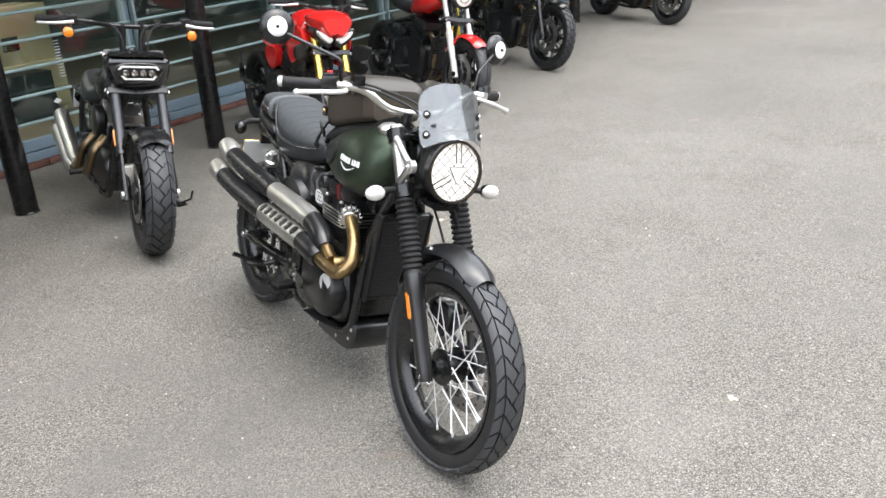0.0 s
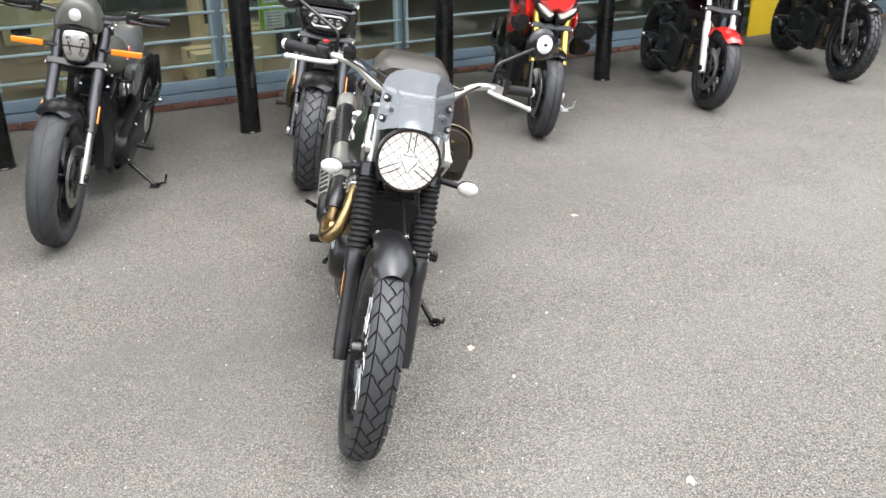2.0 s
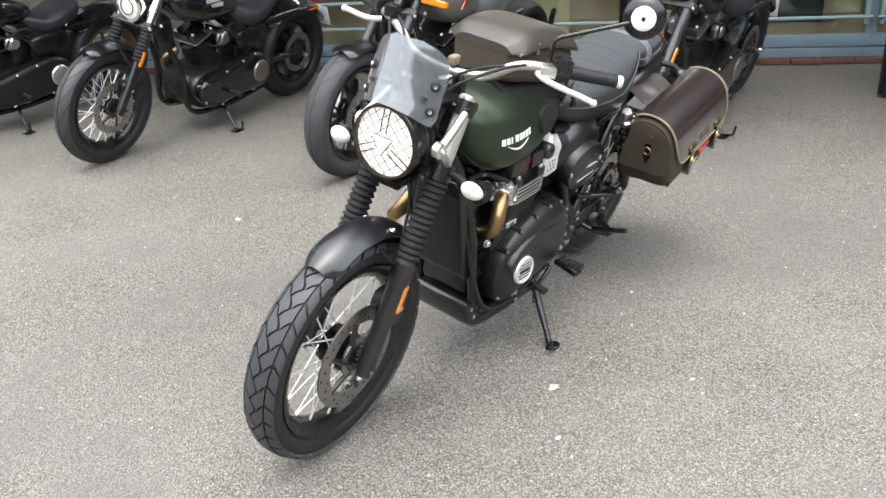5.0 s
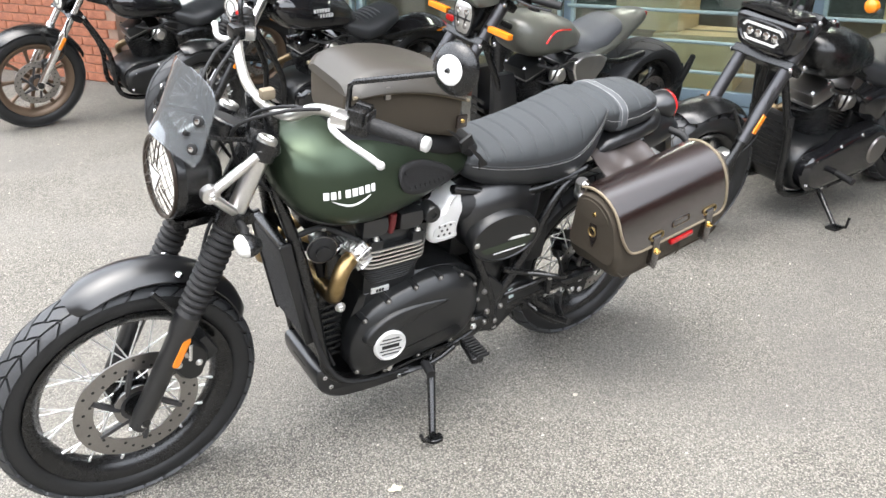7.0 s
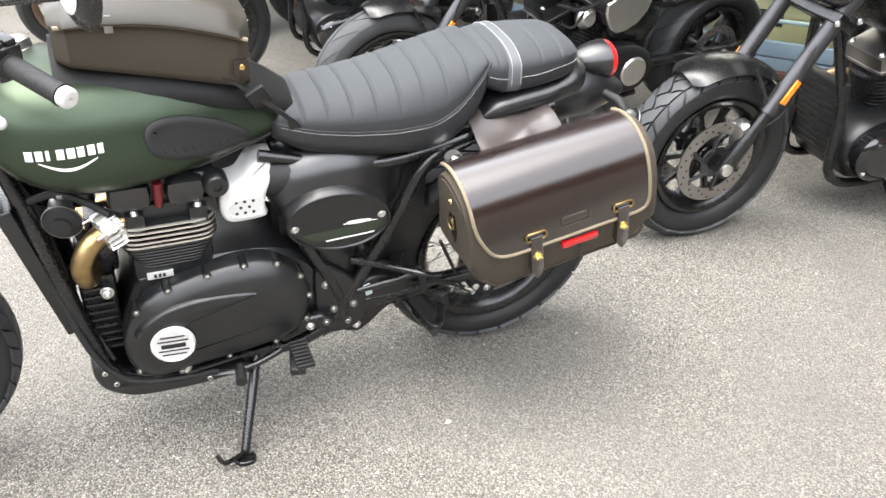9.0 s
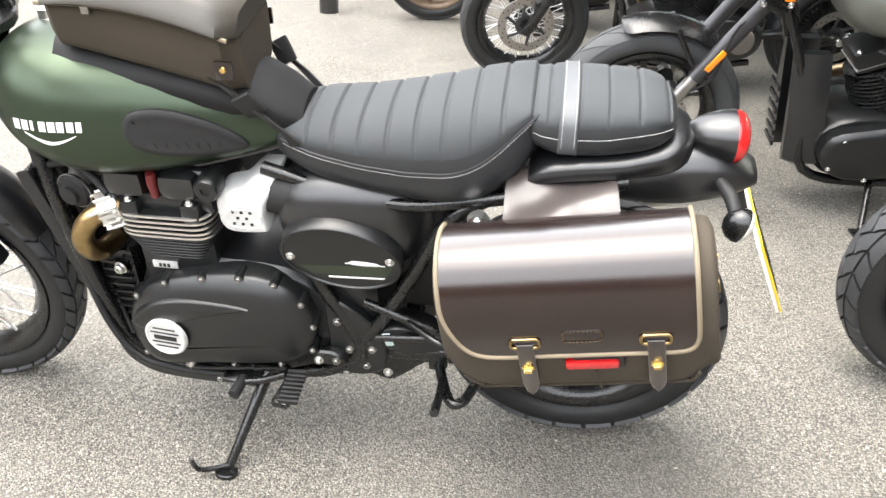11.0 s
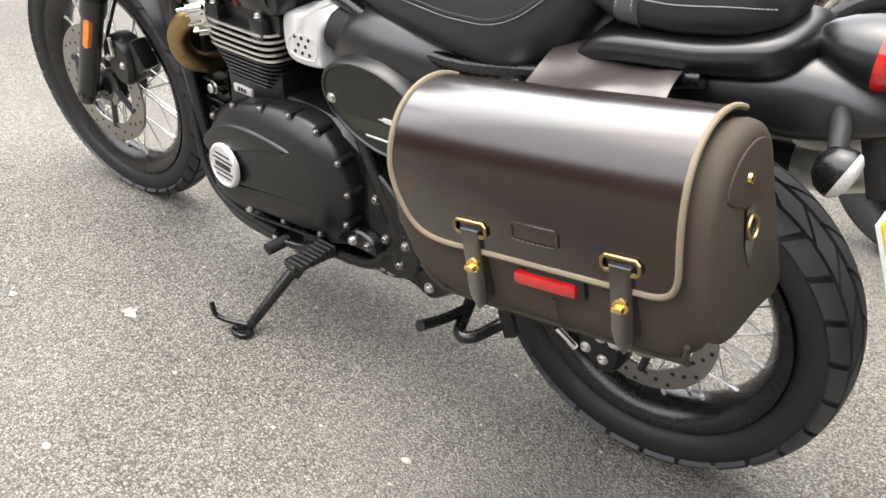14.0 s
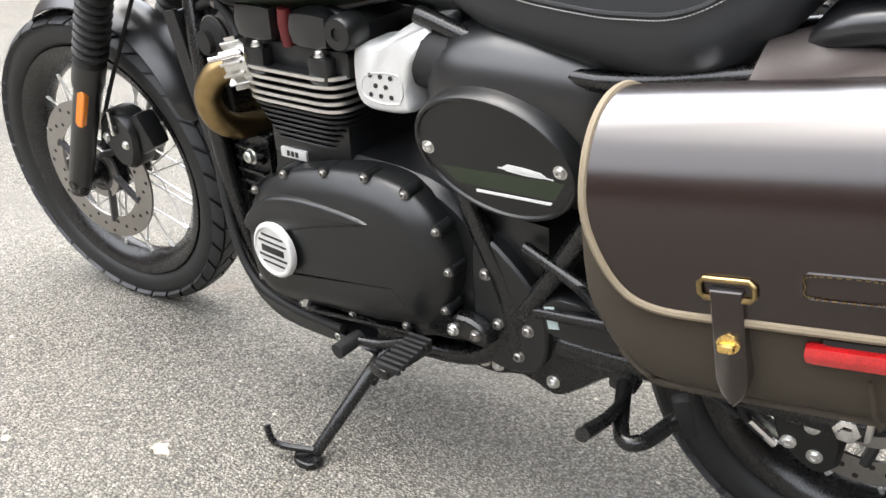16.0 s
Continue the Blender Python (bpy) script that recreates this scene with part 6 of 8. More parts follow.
def build_saddlebag():
    """A leather saddlebag on the left, its rear end raised."""
    bag = thing("saddlebag", "dark brown leather and olive canvas saddlebag with brass buckles", "bag", pose(0, 0, 0, -LEAN, 0, 0))
    T = pose(-0.583, 0, 0.498) @ pose(0, 0, 0, 0, 10.5, 0) @ Matrix.Diagonal((-1, 1, 1, 1))
    L = 0.412
    # section as (y, h): inner foot, outer face, over the top, inner top
    sec = [(0.155, -0.020), (0.24, -0.024), (0.322, -0.020), (0.350, 0.005), (0.361, 0.05), (0.366, 0.10), (0.364, 0.15), (0.356, 0.195), (0.338, 0.232), (0.310, 0.256), (0.275, 0.267), (0.238, 0.265), (0.205, 0.25), (0.182, 0.20)]
    fine = [(q.x, q.y) for q in curve([(y, h, 0) for y, h in sec], 3, True)]
    rings = []
    for f in [-0.035, -0.03, 0, 0.02, 0.05, 0.09, 0.14, 0.2, 0.3, 0.4, 0.5, 0.6, 0.75, 0.84, 0.9, 0.95, 0.98, 1, 1.03, 1.055, 1.072, 1.082, 1.086]:
        e = min(f, 1 - f)
        k = 1 - 0.05 * max(0, 1 - e / 0.06) ** 1.5
        r = 0.085 if f < 0.5 else 0.05
        low = (0.07 if f < 0.5 else 0.034) * (1 - math.sqrt(max(0.0, 1 - min(1.0, max(0.0, 1 - (e + 0.03) * L / r)) ** 2)))
        cy, ch = 0.26, 0.12
        if f > 1:  # the rear end panel bulges, most in its lower half
            k = 0.972 - 0.035 * ((f - 1) / 0.086) ** 2 - 0.07 * max(0.0, (f - 1.06) / 0.026) ** 3
            ch = 0.10
        rings.append([Vector((L * f + 0.006 * max(0.0, min(1.0, (f - 0.88) / 0.12)) * max(0.0, min(1.0, (0.09 - h) / 0.10)), cy + (y - cy) * k, ch + ((low - 0.024 + (h + 0.024) * (0.124 - low) / 0.124 if h < 0.1 else h) - ch) * k)) for y, h in fine])
    body = part("bag_body", skin(rings), CANVAS, bag, "olive canvas bag body", T, 60)
    # leather flap over the top and down the outer face
    face = curve([(0.366, 0.085, 0), (0.366, 0.10, 0), (0.364, 0.15, 0), (0.356, 0.195, 0), (0.338, 0.232, 0), (0.310, 0.256, 0), (0.275, 0.267, 0), (0.238, 0.265, 0), (0.205, 0.252, 0)], 8)
    bm = bmesh.new()
    outer, inner = [], []
    nx, m = 40, 30
    for i in range(nx + 1):
        f = i / nx
        f = 0.5 - 0.5 * math.cos(math.pi * f)
        u = -0.004 + (L + 0.008) * f
        e0, e1 = u + 0.004, L + 0.004 - u
        rise = 0.024 + 0.10 * (1 - math.sqrt(1 - max(0.0, 1 - e0 / 0.10) ** 2)) * 0.95 + 0.04 * (1 - math.sqrt(1 - max(0.0, 1 - e1 / 0.04) ** 2)) * 0.95
        ro, ri = [], []
        top = len(face) - 1
        for j in range(m):
            a = rise / 0.30 * top + (top - rise / 0.30 * top) * j / (m - 1)
            j0 = min(int(a), top - 1)
            q = face[j0].lerp(face[j0 + 1], a - j0)
            d = (face[j0 + 1] - face[j0]).normalized()
            ro.append(bm.verts.new((u, q.x + d.y * 0.007, q.y - d.x * 0.007)))
            ri.append(bm.verts.new((u, q.x + d.y * 0.002, q.y - d.x * 0.002)))
        outer.append(ro)
        inner.append(ri)
    for g in (outer, inner):
        for i in range(nx):
            for j in range(m - 1):
                bm.faces.new((g[i][j], g[i + 1][j], g[i + 1][j + 1], g[i][j + 1]))
    for i in range(nx):
        for j in (0, m - 1):
            bm.faces.new((outer[i][j], outer[i + 1][j], inner[i + 1][j], inner[i][j]))
    for j in range(m - 1):
        for i in (0, nx):
            bm.faces.new((outer[i][j], outer[i][j + 1], inner[i][j + 1], inner[i][j]))
    rim = [outer[0][j].co.copy() for j in range(m - 1, -1, -1)] + [outer[i][0].co.copy() for i in range(1, nx)] + [outer[nx][j].co.copy() for j in range(m)]
    flap = part("flap", bm, LEATHER, bag, "glossy dark brown leather flap", T, 60)
    part("flap_piping", tube(rim, 0.0042, 8), PIPING, flap, "tan canvas piping", T)
    lower = [(0.012, 0.352, 0.03), (0.035, 0.346, 0.0), (0.075, 0.336, -0.016), (L - 0.04, 0.336, -0.016), (L - 0.006, 0.343, -0.006), (L + 0.004, 0.352, 0.02)]
    part("bottom_piping", tube(lower, 0.004, 6, None, 4), CANVAS, body, "", T)
    for u in (0.132, 0.347):
        slot = [(u - 0.020, 0.376, 0.115), (u + 0.020, 0.376, 0.115), (u + 0.024, 0.376, 0.119), (u + 0.024, 0.3755, 0.129), (u + 0.020, 0.375, 0.133), (u - 0.020, 0.375, 0.133), (u - 0.024, 0.3755, 0.129), (u - 0.024, 0.376, 0.119)]
        part("strap_loop", tube(slot, 0.0028, 8, None, 0, True), OLD_BRASS, flap, "antique brass strap loop", T)
        sp = [(u - 0.0145, 0.124), (u + 0.0145, 0.124), (u + 0.0145, 0.03), (u + 0.010, 0.014), (u, 0.002), (u - 0.010, 0.014), (u - 0.0145, 0.03)]
        strap = part("strap", slab(sp, [(0.355, 0), (0.3775, 0), (0.379, 0.002)]), LEATHER, bag, "brown leather strap with brass twist buckle", T)
        pl = part("twist_plate", slab([(u - 0.0105, 0.075), (u, 0.083), (u + 0.0105, 0.075), (u + 0.010, 0.066), (u, 0.060), (u - 0.010, 0.066)], [(0.376, 0), (0.381, 0.001), (0.382, 0.003)], None, 3), BRASS, strap, "", T)
        part("twist_knob", box(u - 0.0075, u + 0.0075, 0.380, 0.391, 0.067, 0.075, 0.003), BRASS, strap, "", T)
    part("stitched_patch", tube([(0.20, 0.374, 0.122), (0.258, 0.374, 0.122), (0.263, 0.374, 0.126), (0.263, 0.3725, 0.142), (0.258, 0.372, 0.146), (0.20, 0.372, 0.146), (0.195, 0.3725, 0.142), (0.195, 0.374, 0.126)], 0.0013, 5, None, 0, True), LEATHER, flap, "", T)
    bm = bmesh.new()
    pts = curve([(0.202, 0.3745, 0.1245), (0.256, 0.3745, 0.1245), (0.2605, 0.374, 0.134), (0.256, 0.373, 0.1435), (0.202, 0.373, 0.1435), (0.1975, 0.374, 0.134)], 9, True)
    for a, b in zip(pts, pts[1:] + pts[:1]):
        tube([a, a.lerp(b, 0.55)], 0.0007, 4, bm)
    part("patch_stitching", bm, OLD_BRASS, flap, "", T)
    rr = part("reflector", box(0.194, 0.286, 0.362, 0.379, 0.060, 0.079, 0.009), REFLECTOR, bag, "red plastic reflector", T)
    part("reflector_base", box(0.208, 0.295, 0.358, 0.372, 0.057, 0.085, 0.006), PLASTIC, rr, "", T)
    part("dart_seam", tube([(0.245, 0.365, 0.045), (0.248, 0.362, 0.01), (0.25, 0.348, -0.016)], 0.002, 5), CANVAS, body, "", T)
    for u, d in ((-0.035 * L, -1), (1.086 * L, 1)):
        fold = [(0.205, 0.18), (0.215, 0.228), (0.255, 0.243), (0.30, 0.232), (0.325, 0.20), (0.27, 0.168), (0.25, 0.162)]
        rings = [[Vector((u + d * e, 0.26 + (y - 0.26) * g, 0.20 + (h - 0.20) * g)) for y, h in [(q.x, q.y) for q in curve([(a, b, 0) for a, b in fold], 3, True)]] for e, g in ((-0.012, 1.0), (0.0005, 1.0), (0.002, 0.985), (0.0025, 0.9))]
        tab = part("end_flap", skin(rings), CANVAS, bag, "folded canvas end flap", T)
        part("d_ring", tube([(u + d * 0.006, 0.268, 0.158), (u + d * 0.007, 0.281, 0.150), (u + d * 0.008, 0.279, 0.136), (u + d * 0.008, 0.268, 0.130), (u + d * 0.008, 0.257, 0.136), (u + d * 0.007, 0.255, 0.150)], 0.0024, 6, None, 3, True), OLD_BRASS, tab, "brass ring", T)
        tip = [(0.257, 0.170), (0.279, 0.170), (0.282, 0.125), (0.268, 0.088), (0.254, 0.125)]
        part("end_strap", skin([[Vector((u + d * e, y, h)) for y, h in tip] for e in (-0.004, 0.003, 0.0045)]), LEATHER, tab, "", T)
        part("stud", lathe([(0, 0), (0.007, 0), (0.006, 0.004), (0, 0.005)], 12), BRASS, tab, "", T @ align((u + d * 0.002, 0.27, 0.205), (u + d, 0.27, 0.205)))
    # leather yoke over the frame
    yk = []
    for i in range(22):
        f = i / 21
        x = -0.632 - 0.19 * f
        row = []
        for j in range(13):
            g = j / 12
            y = 0.075 + 0.15 * g
            z = 0.792 - 0.045 * g ** 1.4 + 0.022 * f
            w = 0.009 * noise.noise(Vector((x * 16, y * 9, 2.0))) + 0.006 * math.sin(5 * f + 7 * g)
            row.append(Vector((x - 0.02 * g * (1 if f > 0.8 else 0), y, z + w)))
        yk.append(row + [q - Vector((0, 0, 0.004)) for q in row[::-1]])
    part("leather_yoke", skin(yk), YOKE, bag, "crumpled brown leather yoke running under the seat", None, 70)


build_front_end()
build_tank()
build_seat()
build_engine()
build_rear_end()
build_saddlebag()


# ---------- the yard and the shop front ----------
def flat_sheet(name, size, material, label, z=0.0):
    bm = bmesh.new()
    n = 40
    vs = {}
    for i in range(n + 1):
        for j in range(n + 1):
            x, y = ((abs(2 * k / n - 1) ** 3) * (1 if 2 * k > n else -1) * size for k in (i, j))
            vs[i, j] = bm.verts.new((x, y, z))
    for i in range(n):
        for j in range(n):
            bm.faces.new((vs[i, j], vs[i + 1, j], vs[i + 1, j + 1], vs[i, j + 1]))
    ob = part(name, bm, material, None)
    return tagged(ob, label, name, "", "structure")


flat_sheet("ground", 600, ASPHALT, "worn pale grey asphalt yard with fine chippings")
FRONT = pose(-3.03, -0.88, 0, 0, 0, -62.9)
GL = -0.955


def set_piece(name, bm, material, label, category="", kind="structure", m=FRONT):
    ob = part(name, bm, material, None, "", m)
    return tagged(ob, label, category or name.split("_")[0], "", kind)


def build_front():
    X0, X1 = -16.0, 5.1
    # upper wall is out of view; its height blocks sky from leather reflections
    set_piece("wall_front", box(X0, X1, GL - 0.30, GL - 0.02, 2.95, 8.0, 0), YARD_WALL, "plain dark brick wall above the shop window", "wall")
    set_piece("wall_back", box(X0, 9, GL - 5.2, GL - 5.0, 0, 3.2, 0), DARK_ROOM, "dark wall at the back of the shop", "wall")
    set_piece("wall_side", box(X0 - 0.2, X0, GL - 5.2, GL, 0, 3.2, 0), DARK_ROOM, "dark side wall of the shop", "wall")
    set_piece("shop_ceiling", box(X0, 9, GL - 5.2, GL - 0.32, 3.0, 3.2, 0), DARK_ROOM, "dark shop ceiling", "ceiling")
    set_piece("shop_floor", box(X0, 9, GL - 5.0, GL - 0.06, 0.004, 0.10, 0), SHOP_FLOOR, "brown shop floor behind the glass", "floor")
    # unseen roof, added to shade the asphalt and bikes near the shop
    set_piece("canopy", box(X0, 9, GL - 0.02, 1.25, 3.0, 3.18, 0.01), ADDED_CANOPY, "unseen dark canopy over the round posts, added to shade the asphalt", "canopy")
    # plain walls that close the yard on its other sides
    for k, q in enumerate(((11.0, 11.4, -22, 14), (-30, 11.4, 14, 14.4), (3.5, 11.0, -22.4, -22))):
        set_piece("wall_yard_%d" % (k + 1), box(q[0], q[1], q[2], q[3], 0, 5.0, 0), YARD_WALL, "plain dark brick wall round the yard", "wall", "structure", None)
    # brick sill under the frames
    sill = set_piece("brick_sill", box(X0, X1, GL - 0.12, GL + 0.045, 0, 0.036, 0.002), MORTAR, "red brick sill under the shop window", "sill")
    first = None
    k = 0
    x = X1 - 0.11
    while x > -7.5:
        if first is None:
            first = part("brick", box(-0.103, 0.103, -0.075, 0.078, 0.004, 0.042, 0.004), SILL_BRICK, sill, "")
            first.matrix_basis = FRONT @ pose(x, GL, 0)
        else:
            again(first, FRONT @ pose(x, GL + 0.002 * ((k * 7) % 3 - 1), 0.001 * ((k * 5) % 3)))
        x -= 0.2165
        k += 1
    # window units
    xs = [5.1, 3.35, 1.55, -0.1, -1.72, -3.4, -5.1, -6.8, -8.5, -10.2, -11.9, -13.6]
    for i, (b, a) in enumerate(zip(xs, xs[1:])):
        w = thing("window_%d" % (i + 1), "shop window with blue-grey frame and horizontal safety rails", "window", FRONT, "", "structure")
        fr = bmesh.new()
        for q in ((a, b, 0.043, 0.108), (a, b, 0.116, 0.20), (a, b, 2.85, 2.95)):
            box(q[0], q[1], GL - 0.05, GL + 0.02 - (0.012 if q[2] == 0.116 else 0), q[2], q[3], 0.004, fr)
        for x in (a, b):
            box(x - 0.001 if x == a else x - 0.034, x + 0.034 if x == a else x + 0.001, GL - 0.048, GL + 0.015, 0.2, 2.85, 0.004, fr)
        part("window_frame", fr, FRAME_BLUE, w, "blue-grey aluminium frame")
        pane = part("pane", box(a + 0.03, b - 0.03, GL - 0.02, GL - 0.014, 0.19, 2.86, 0), WINDOW, w, "")
        pane.visible_shadow = False
        for k in range(8):
            z = 0.335 + 0.195 * k
            part("rail", tube([(a + 0.02, GL + 0.075, z), (b - 0.02, GL + 0.075, z)], 0.0125, 10), RAIL, w, "pale blue-green safety rail")
        for x in (a + 0.05, b - 0.05):
            part("rail_bracket", box(x - 0.012, x + 0.012, GL + 0.018, GL + 0.066, 0.28, 1.74, 0.003), RAIL, w, "")
    # posts
    post = None
    for x in (4.87, 3.24, 1.62, 0.0, -1.62, -3.25, -4.87, -6.5, -8.1):
        bm = lathe([(0, 0), (0.072, 0), (0.072, 3.0), (0, 3.0)], 28)
        bm.transform(Matrix.Rotation(radians(90), 4, "X"))
        lathe([(0, 0), (0.078, 0), (0.078, 0.006), (0.073, 0.012), (0, 0.012)], 28, b := bmesh.new())
        b.transform(Matrix.Rotation(radians(90), 4, "X"))
        add_to(bm, b)
        p = part("post", bm, SATIN, None, "", None)
        p.matrix_basis = FRONT @ pose(x, 0, 0)
        tagged(p, "black painted round steel post reaching up to the added canopy", "post", "canopy posts")
    bol = part("bollard", lathe([(0, 0), (0.07, 0), (0.07, 0.92), (0.055, 0.96), (0.02, 0.975), (0, 0.977)], 24), GLOSS, None, "", pose(0, 0, 0, 90, 0, 0))
    bol.matrix_basis = pose(0.95, -4.42, 0)
    tagged(bol, "short black steel bollard on the asphalt", "bollard")
    # brick wall at the end of the glazing
    bw = set_piece("wall_brick", box(5.1, 9.0, -0.6, 0.02, 0, 3.0, 0), MORTAR, "red brick wall beside the shop window", "wall")
    first = None
    for row in range(15):
        for c in range(11):
            x = 5.1 + 0.105 + 0.2165 * c + (0.108 if row % 2 else 0)
            m = FRONT @ pose(x, 0.02 + 0.0015 * ((row * 3 + c * 5) % 4), 0.04 + 0.075 * row)
            if first is None:
                first = part("brick", box(-0.103, 0.103, -0.02, 0.012, -0.0325, 0.0325, 0.004), BRICK, bw, "")
                first.matrix_basis = m
            else:
                again(first, m)
    # what stands behind the glass
    def carton(x, y, z, w, d, h, turn=0.0):
        t = thing("cardboard_box", "closed brown cardboard box on the shop floor", "box", FRONT @ pose(x, y, z, 0, 0, turn), "stacked cartons")
        part("body", box(-w / 2, w / 2, -d / 2, d / 2, 0, h, 0.004), CARD, t, "")
        part("tape", box(-w / 2 - 0.001, w / 2 + 0.001, -0.03, 0.03, h - 0.06, h + 0.001, 0.0), PIPING, t, "strip of packing tape")
        part("print_bar", box(w * 0.1, w * 0.38, d / 2, d / 2 + 0.001, h * 0.25, h * 0.5, 0), LEATHER, t, "")
    carton(-0.255, -1.415, 0.102, 0.56, 0.42, 0.25, 2)
    carton(-0.55, -2.72, 0.102, 0.30, 0.42, 1.15, 1)
    carton(-0.80, -2.32, 0.102, 0.42, 0.42, 0.26, -3)
    carton(-1.70, -2.62, 0.102, 0.62, 0.5, 0.42)
    carton(-1.68, -2.64, 0.523, 0.58, 0.46, 0.50, 4)
    carton(0.75, -1.6, 0.102, 0.6, 0.5, 0.4, 3)
    carton(1.1, -1.65, 0.505, 0.5, 0.4, 0.3, -8)
    crate = part("equipment_case", box(-1.62, -1.075, -2.40, -1.97, 0.102, 0.50, 0.015), PLASTIC, None, "", FRONT)
    tagged(crate, "black plastic equipment case on the shop floor", "case")
    # fixtures out of view, assumed and placed to brighten the room behind glass
    for x in (1.3, -0.5):
        cl = thing("assumed_ceiling_light", "unseen long ceiling light, assumed inside the shop to brighten it", "light", FRONT @ pose(x, GL - 1.3, 2.93), "shop ceiling lights")
        part("frame", box(-0.62, 0.62, -0.17, 0.17, 0.0, 0.066, 0.006), PALE, cl, "")
        part("diffuser", box(-0.59, 0.59, -0.14, 0.14, -0.006, 0.004, 0.002), SHOP_LIGHT, cl, "glowing white diffuser")
    po = thing("poster", "lime and white poster on a board inside the shop", "poster", FRONT @ pose(0, -2.05, 0))
    part("sheet", box(-1.19, -0.83, -0.012, 0.0, 0.365, 0.85, 0), PLATE_WHITE, po, "")
    part("prop_leg", box(-1.03, -0.99, -0.05, -0.013, 0.104, 0.60, 0.002), GREY, po, "")
    part("green_band", box(-1.19, -0.83, 0.0005, 0.002, 0.53, 0.60, 0), POSTER_GREEN, po, "")
    part("green_head", box(-1.165, -0.83, 0.0005, 0.002, 0.785, 0.825, 0), POSTER_GREEN, po, "")
    part("green_edge", box(-0.875, -0.83, 0.0005, 0.002, 0.365, 0.53, 0), POSTER_GREEN, po, "")
    for x in (-1.165, -0.875):
        part("green_edge", box(x, x + 0.035, 0.0005, 0.002, 0.60, 0.785, 0), POSTER_GREEN, po, "")
    for x in (-1.085, -1.015, -0.945):
        part("print_block", box(x, x + 0.045, 0.0005, 0.002, 0.622, 0.645, 0), STRAP, po, "")
    for k in range(5):
        part("print_line", box(-1.04, -0.90, 0.0005, 0.002, 0.39 + 0.028 * k, 0.396 + 0.028 * k, 0), STRAP, po, "")
    for k in range(3):
        part("print_line", box(-1.10, -0.92, 0.0005, 0.002, 0.69 + 0.028 * k, 0.698 + 0.028 * k, 0), STRAP, po, "")
    tk = thing("window_decal", "white tick marks printed on the shop window", "decal", FRONT)
    for k in range(13):
        part("tick", box(-1.10, -1.055, GL - 0.0135, GL - 0.012, 0.60 + 0.022 * k, 0.606 + 0.022 * k, 0), WHITE, tk, "")
    lg = part("window_emblem", slab([(-1.02, 0.43), (-0.985, 0.41), (-0.95, 0.43), (-0.985, 0.455)], [(GL - 0.0135, 0), (GL - 0.012, 0)]), WHITE, None, "", FRONT)
    tagged(lg, "small white diamond sticker on the shop window", "sticker")
    for x, mm in ((2.18, ORANGE), (2.41, WHITE)):
        st = part("window_sticker", slab([(x - 0.06, 0.67), (x, 0.64), (x + 0.06, 0.67), (x + 0.05, 0.73), (x - 0.05, 0.73)], [(GL - 0.012, 0), (GL - 0.010, 0)]), mm, None, "", FRONT)
        tagged(st, "small shield sticker on the shop window" if mm is ORANGE else "small white sticker on the shop window", "sticker")
    yl = part("yellow_board", box(-6.52, -6.06, GL + 0.10, GL + 0.125, 0.0, 1.15, 0.006), YELLOW, None, "", FRONT)
    tagged(yl, "bright yellow board standing against the shop window rails", "board")


build_front()


# pale stones and leaves scattered on the yard
def litter():
    rng = random.Random(5)
    spots = [(1.007, 1.019), (-0.105, 0.769), (-1.204, 1.11), (0.381, 0.566), (0.167, 0.428), (-0.544, 0.351), (-0.266, -1.576), (-2.158, -0.495)]
    for i, (x, y) in enumerate(spots):
        bm = bmesh.new()
        if i % 2:
            bmesh.ops.create_icosphere(bm, subdivisions=2, radius=0.010)
            for v in bm.verts:
                v.co *= 0.8 + 0.4 * noise.noise(v.co * 90 + Vector((i, 0, 0)))
            bm.transform(pose(x, y, 0.002) @ Matrix.Diagonal((1.2, 0.9, 0.45, 1)))
            tagged(part("pebble", bm, STONE, None), "small pale pebble lying on the asphalt", "pebble", "pebbles on the yard")
            continue
        # a curled leaf with a toothed edge, a little thick
        n = 22
        top, low = [], []
        for k in range(n):
            a = 2 * math.pi * k / n
            r = 0.017 * (1 + 0.32 * math.cos(5 * a + i) * (0.6 + 0.4 * math.cos(a))) * (1.15 if abs(math.sin(a)) < 0.5 else 0.85)
            q = Vector((r * math.cos(a), r * math.sin(a), 0.003 + 0.006 * (abs(math.cos(a + 0.4 * i)) ** 2)))
            top.append(bm.verts.new(q + Vector((0, 0, 0.0006))))
            low.append(bm.verts.new(q))
        mt, ml = bm.verts.new((0, 0, 0.0026)), bm.verts.new((0, 0, 0.002))
        for k in range(n):
            h = (k + 1) % n
            bm.faces.new((top[k], top[h], mt))
            bm.faces.new((low[h], low[k], ml))
            bm.faces.new((top[h], top[k], low[k], low[h]))
        bm.transform(pose(x, y, -0.002, 0, 0, 40 * i))
        tagged(part("leaf", bm, LEAF, None), "small dry pale leaf lying on the asphalt", "leaf", "leaves on the yard")
    bm = bmesh.new()
    for i in range(900):
        x, y = rng.uniform(-4, 4), rng.uniform(-4, 5)
        if (x + 3.03) * 0.89 + (y + 0.88) * 0.455 < -0.8:
            continue
        r = rng.uniform(0.002, 0.0045)
        b = bmesh.ops.create_icosphere(bm, subdivisions=1, radius=r, matrix=pose(x, y, r * 0.3) @ Matrix.Diagonal((1.3, 1, 0.6, 1)))
    g = part("grit", bm, STONE, None)
    tagged(g, "loose pale grit scattered on the asphalt", "grit", "", "stuff")


litter()


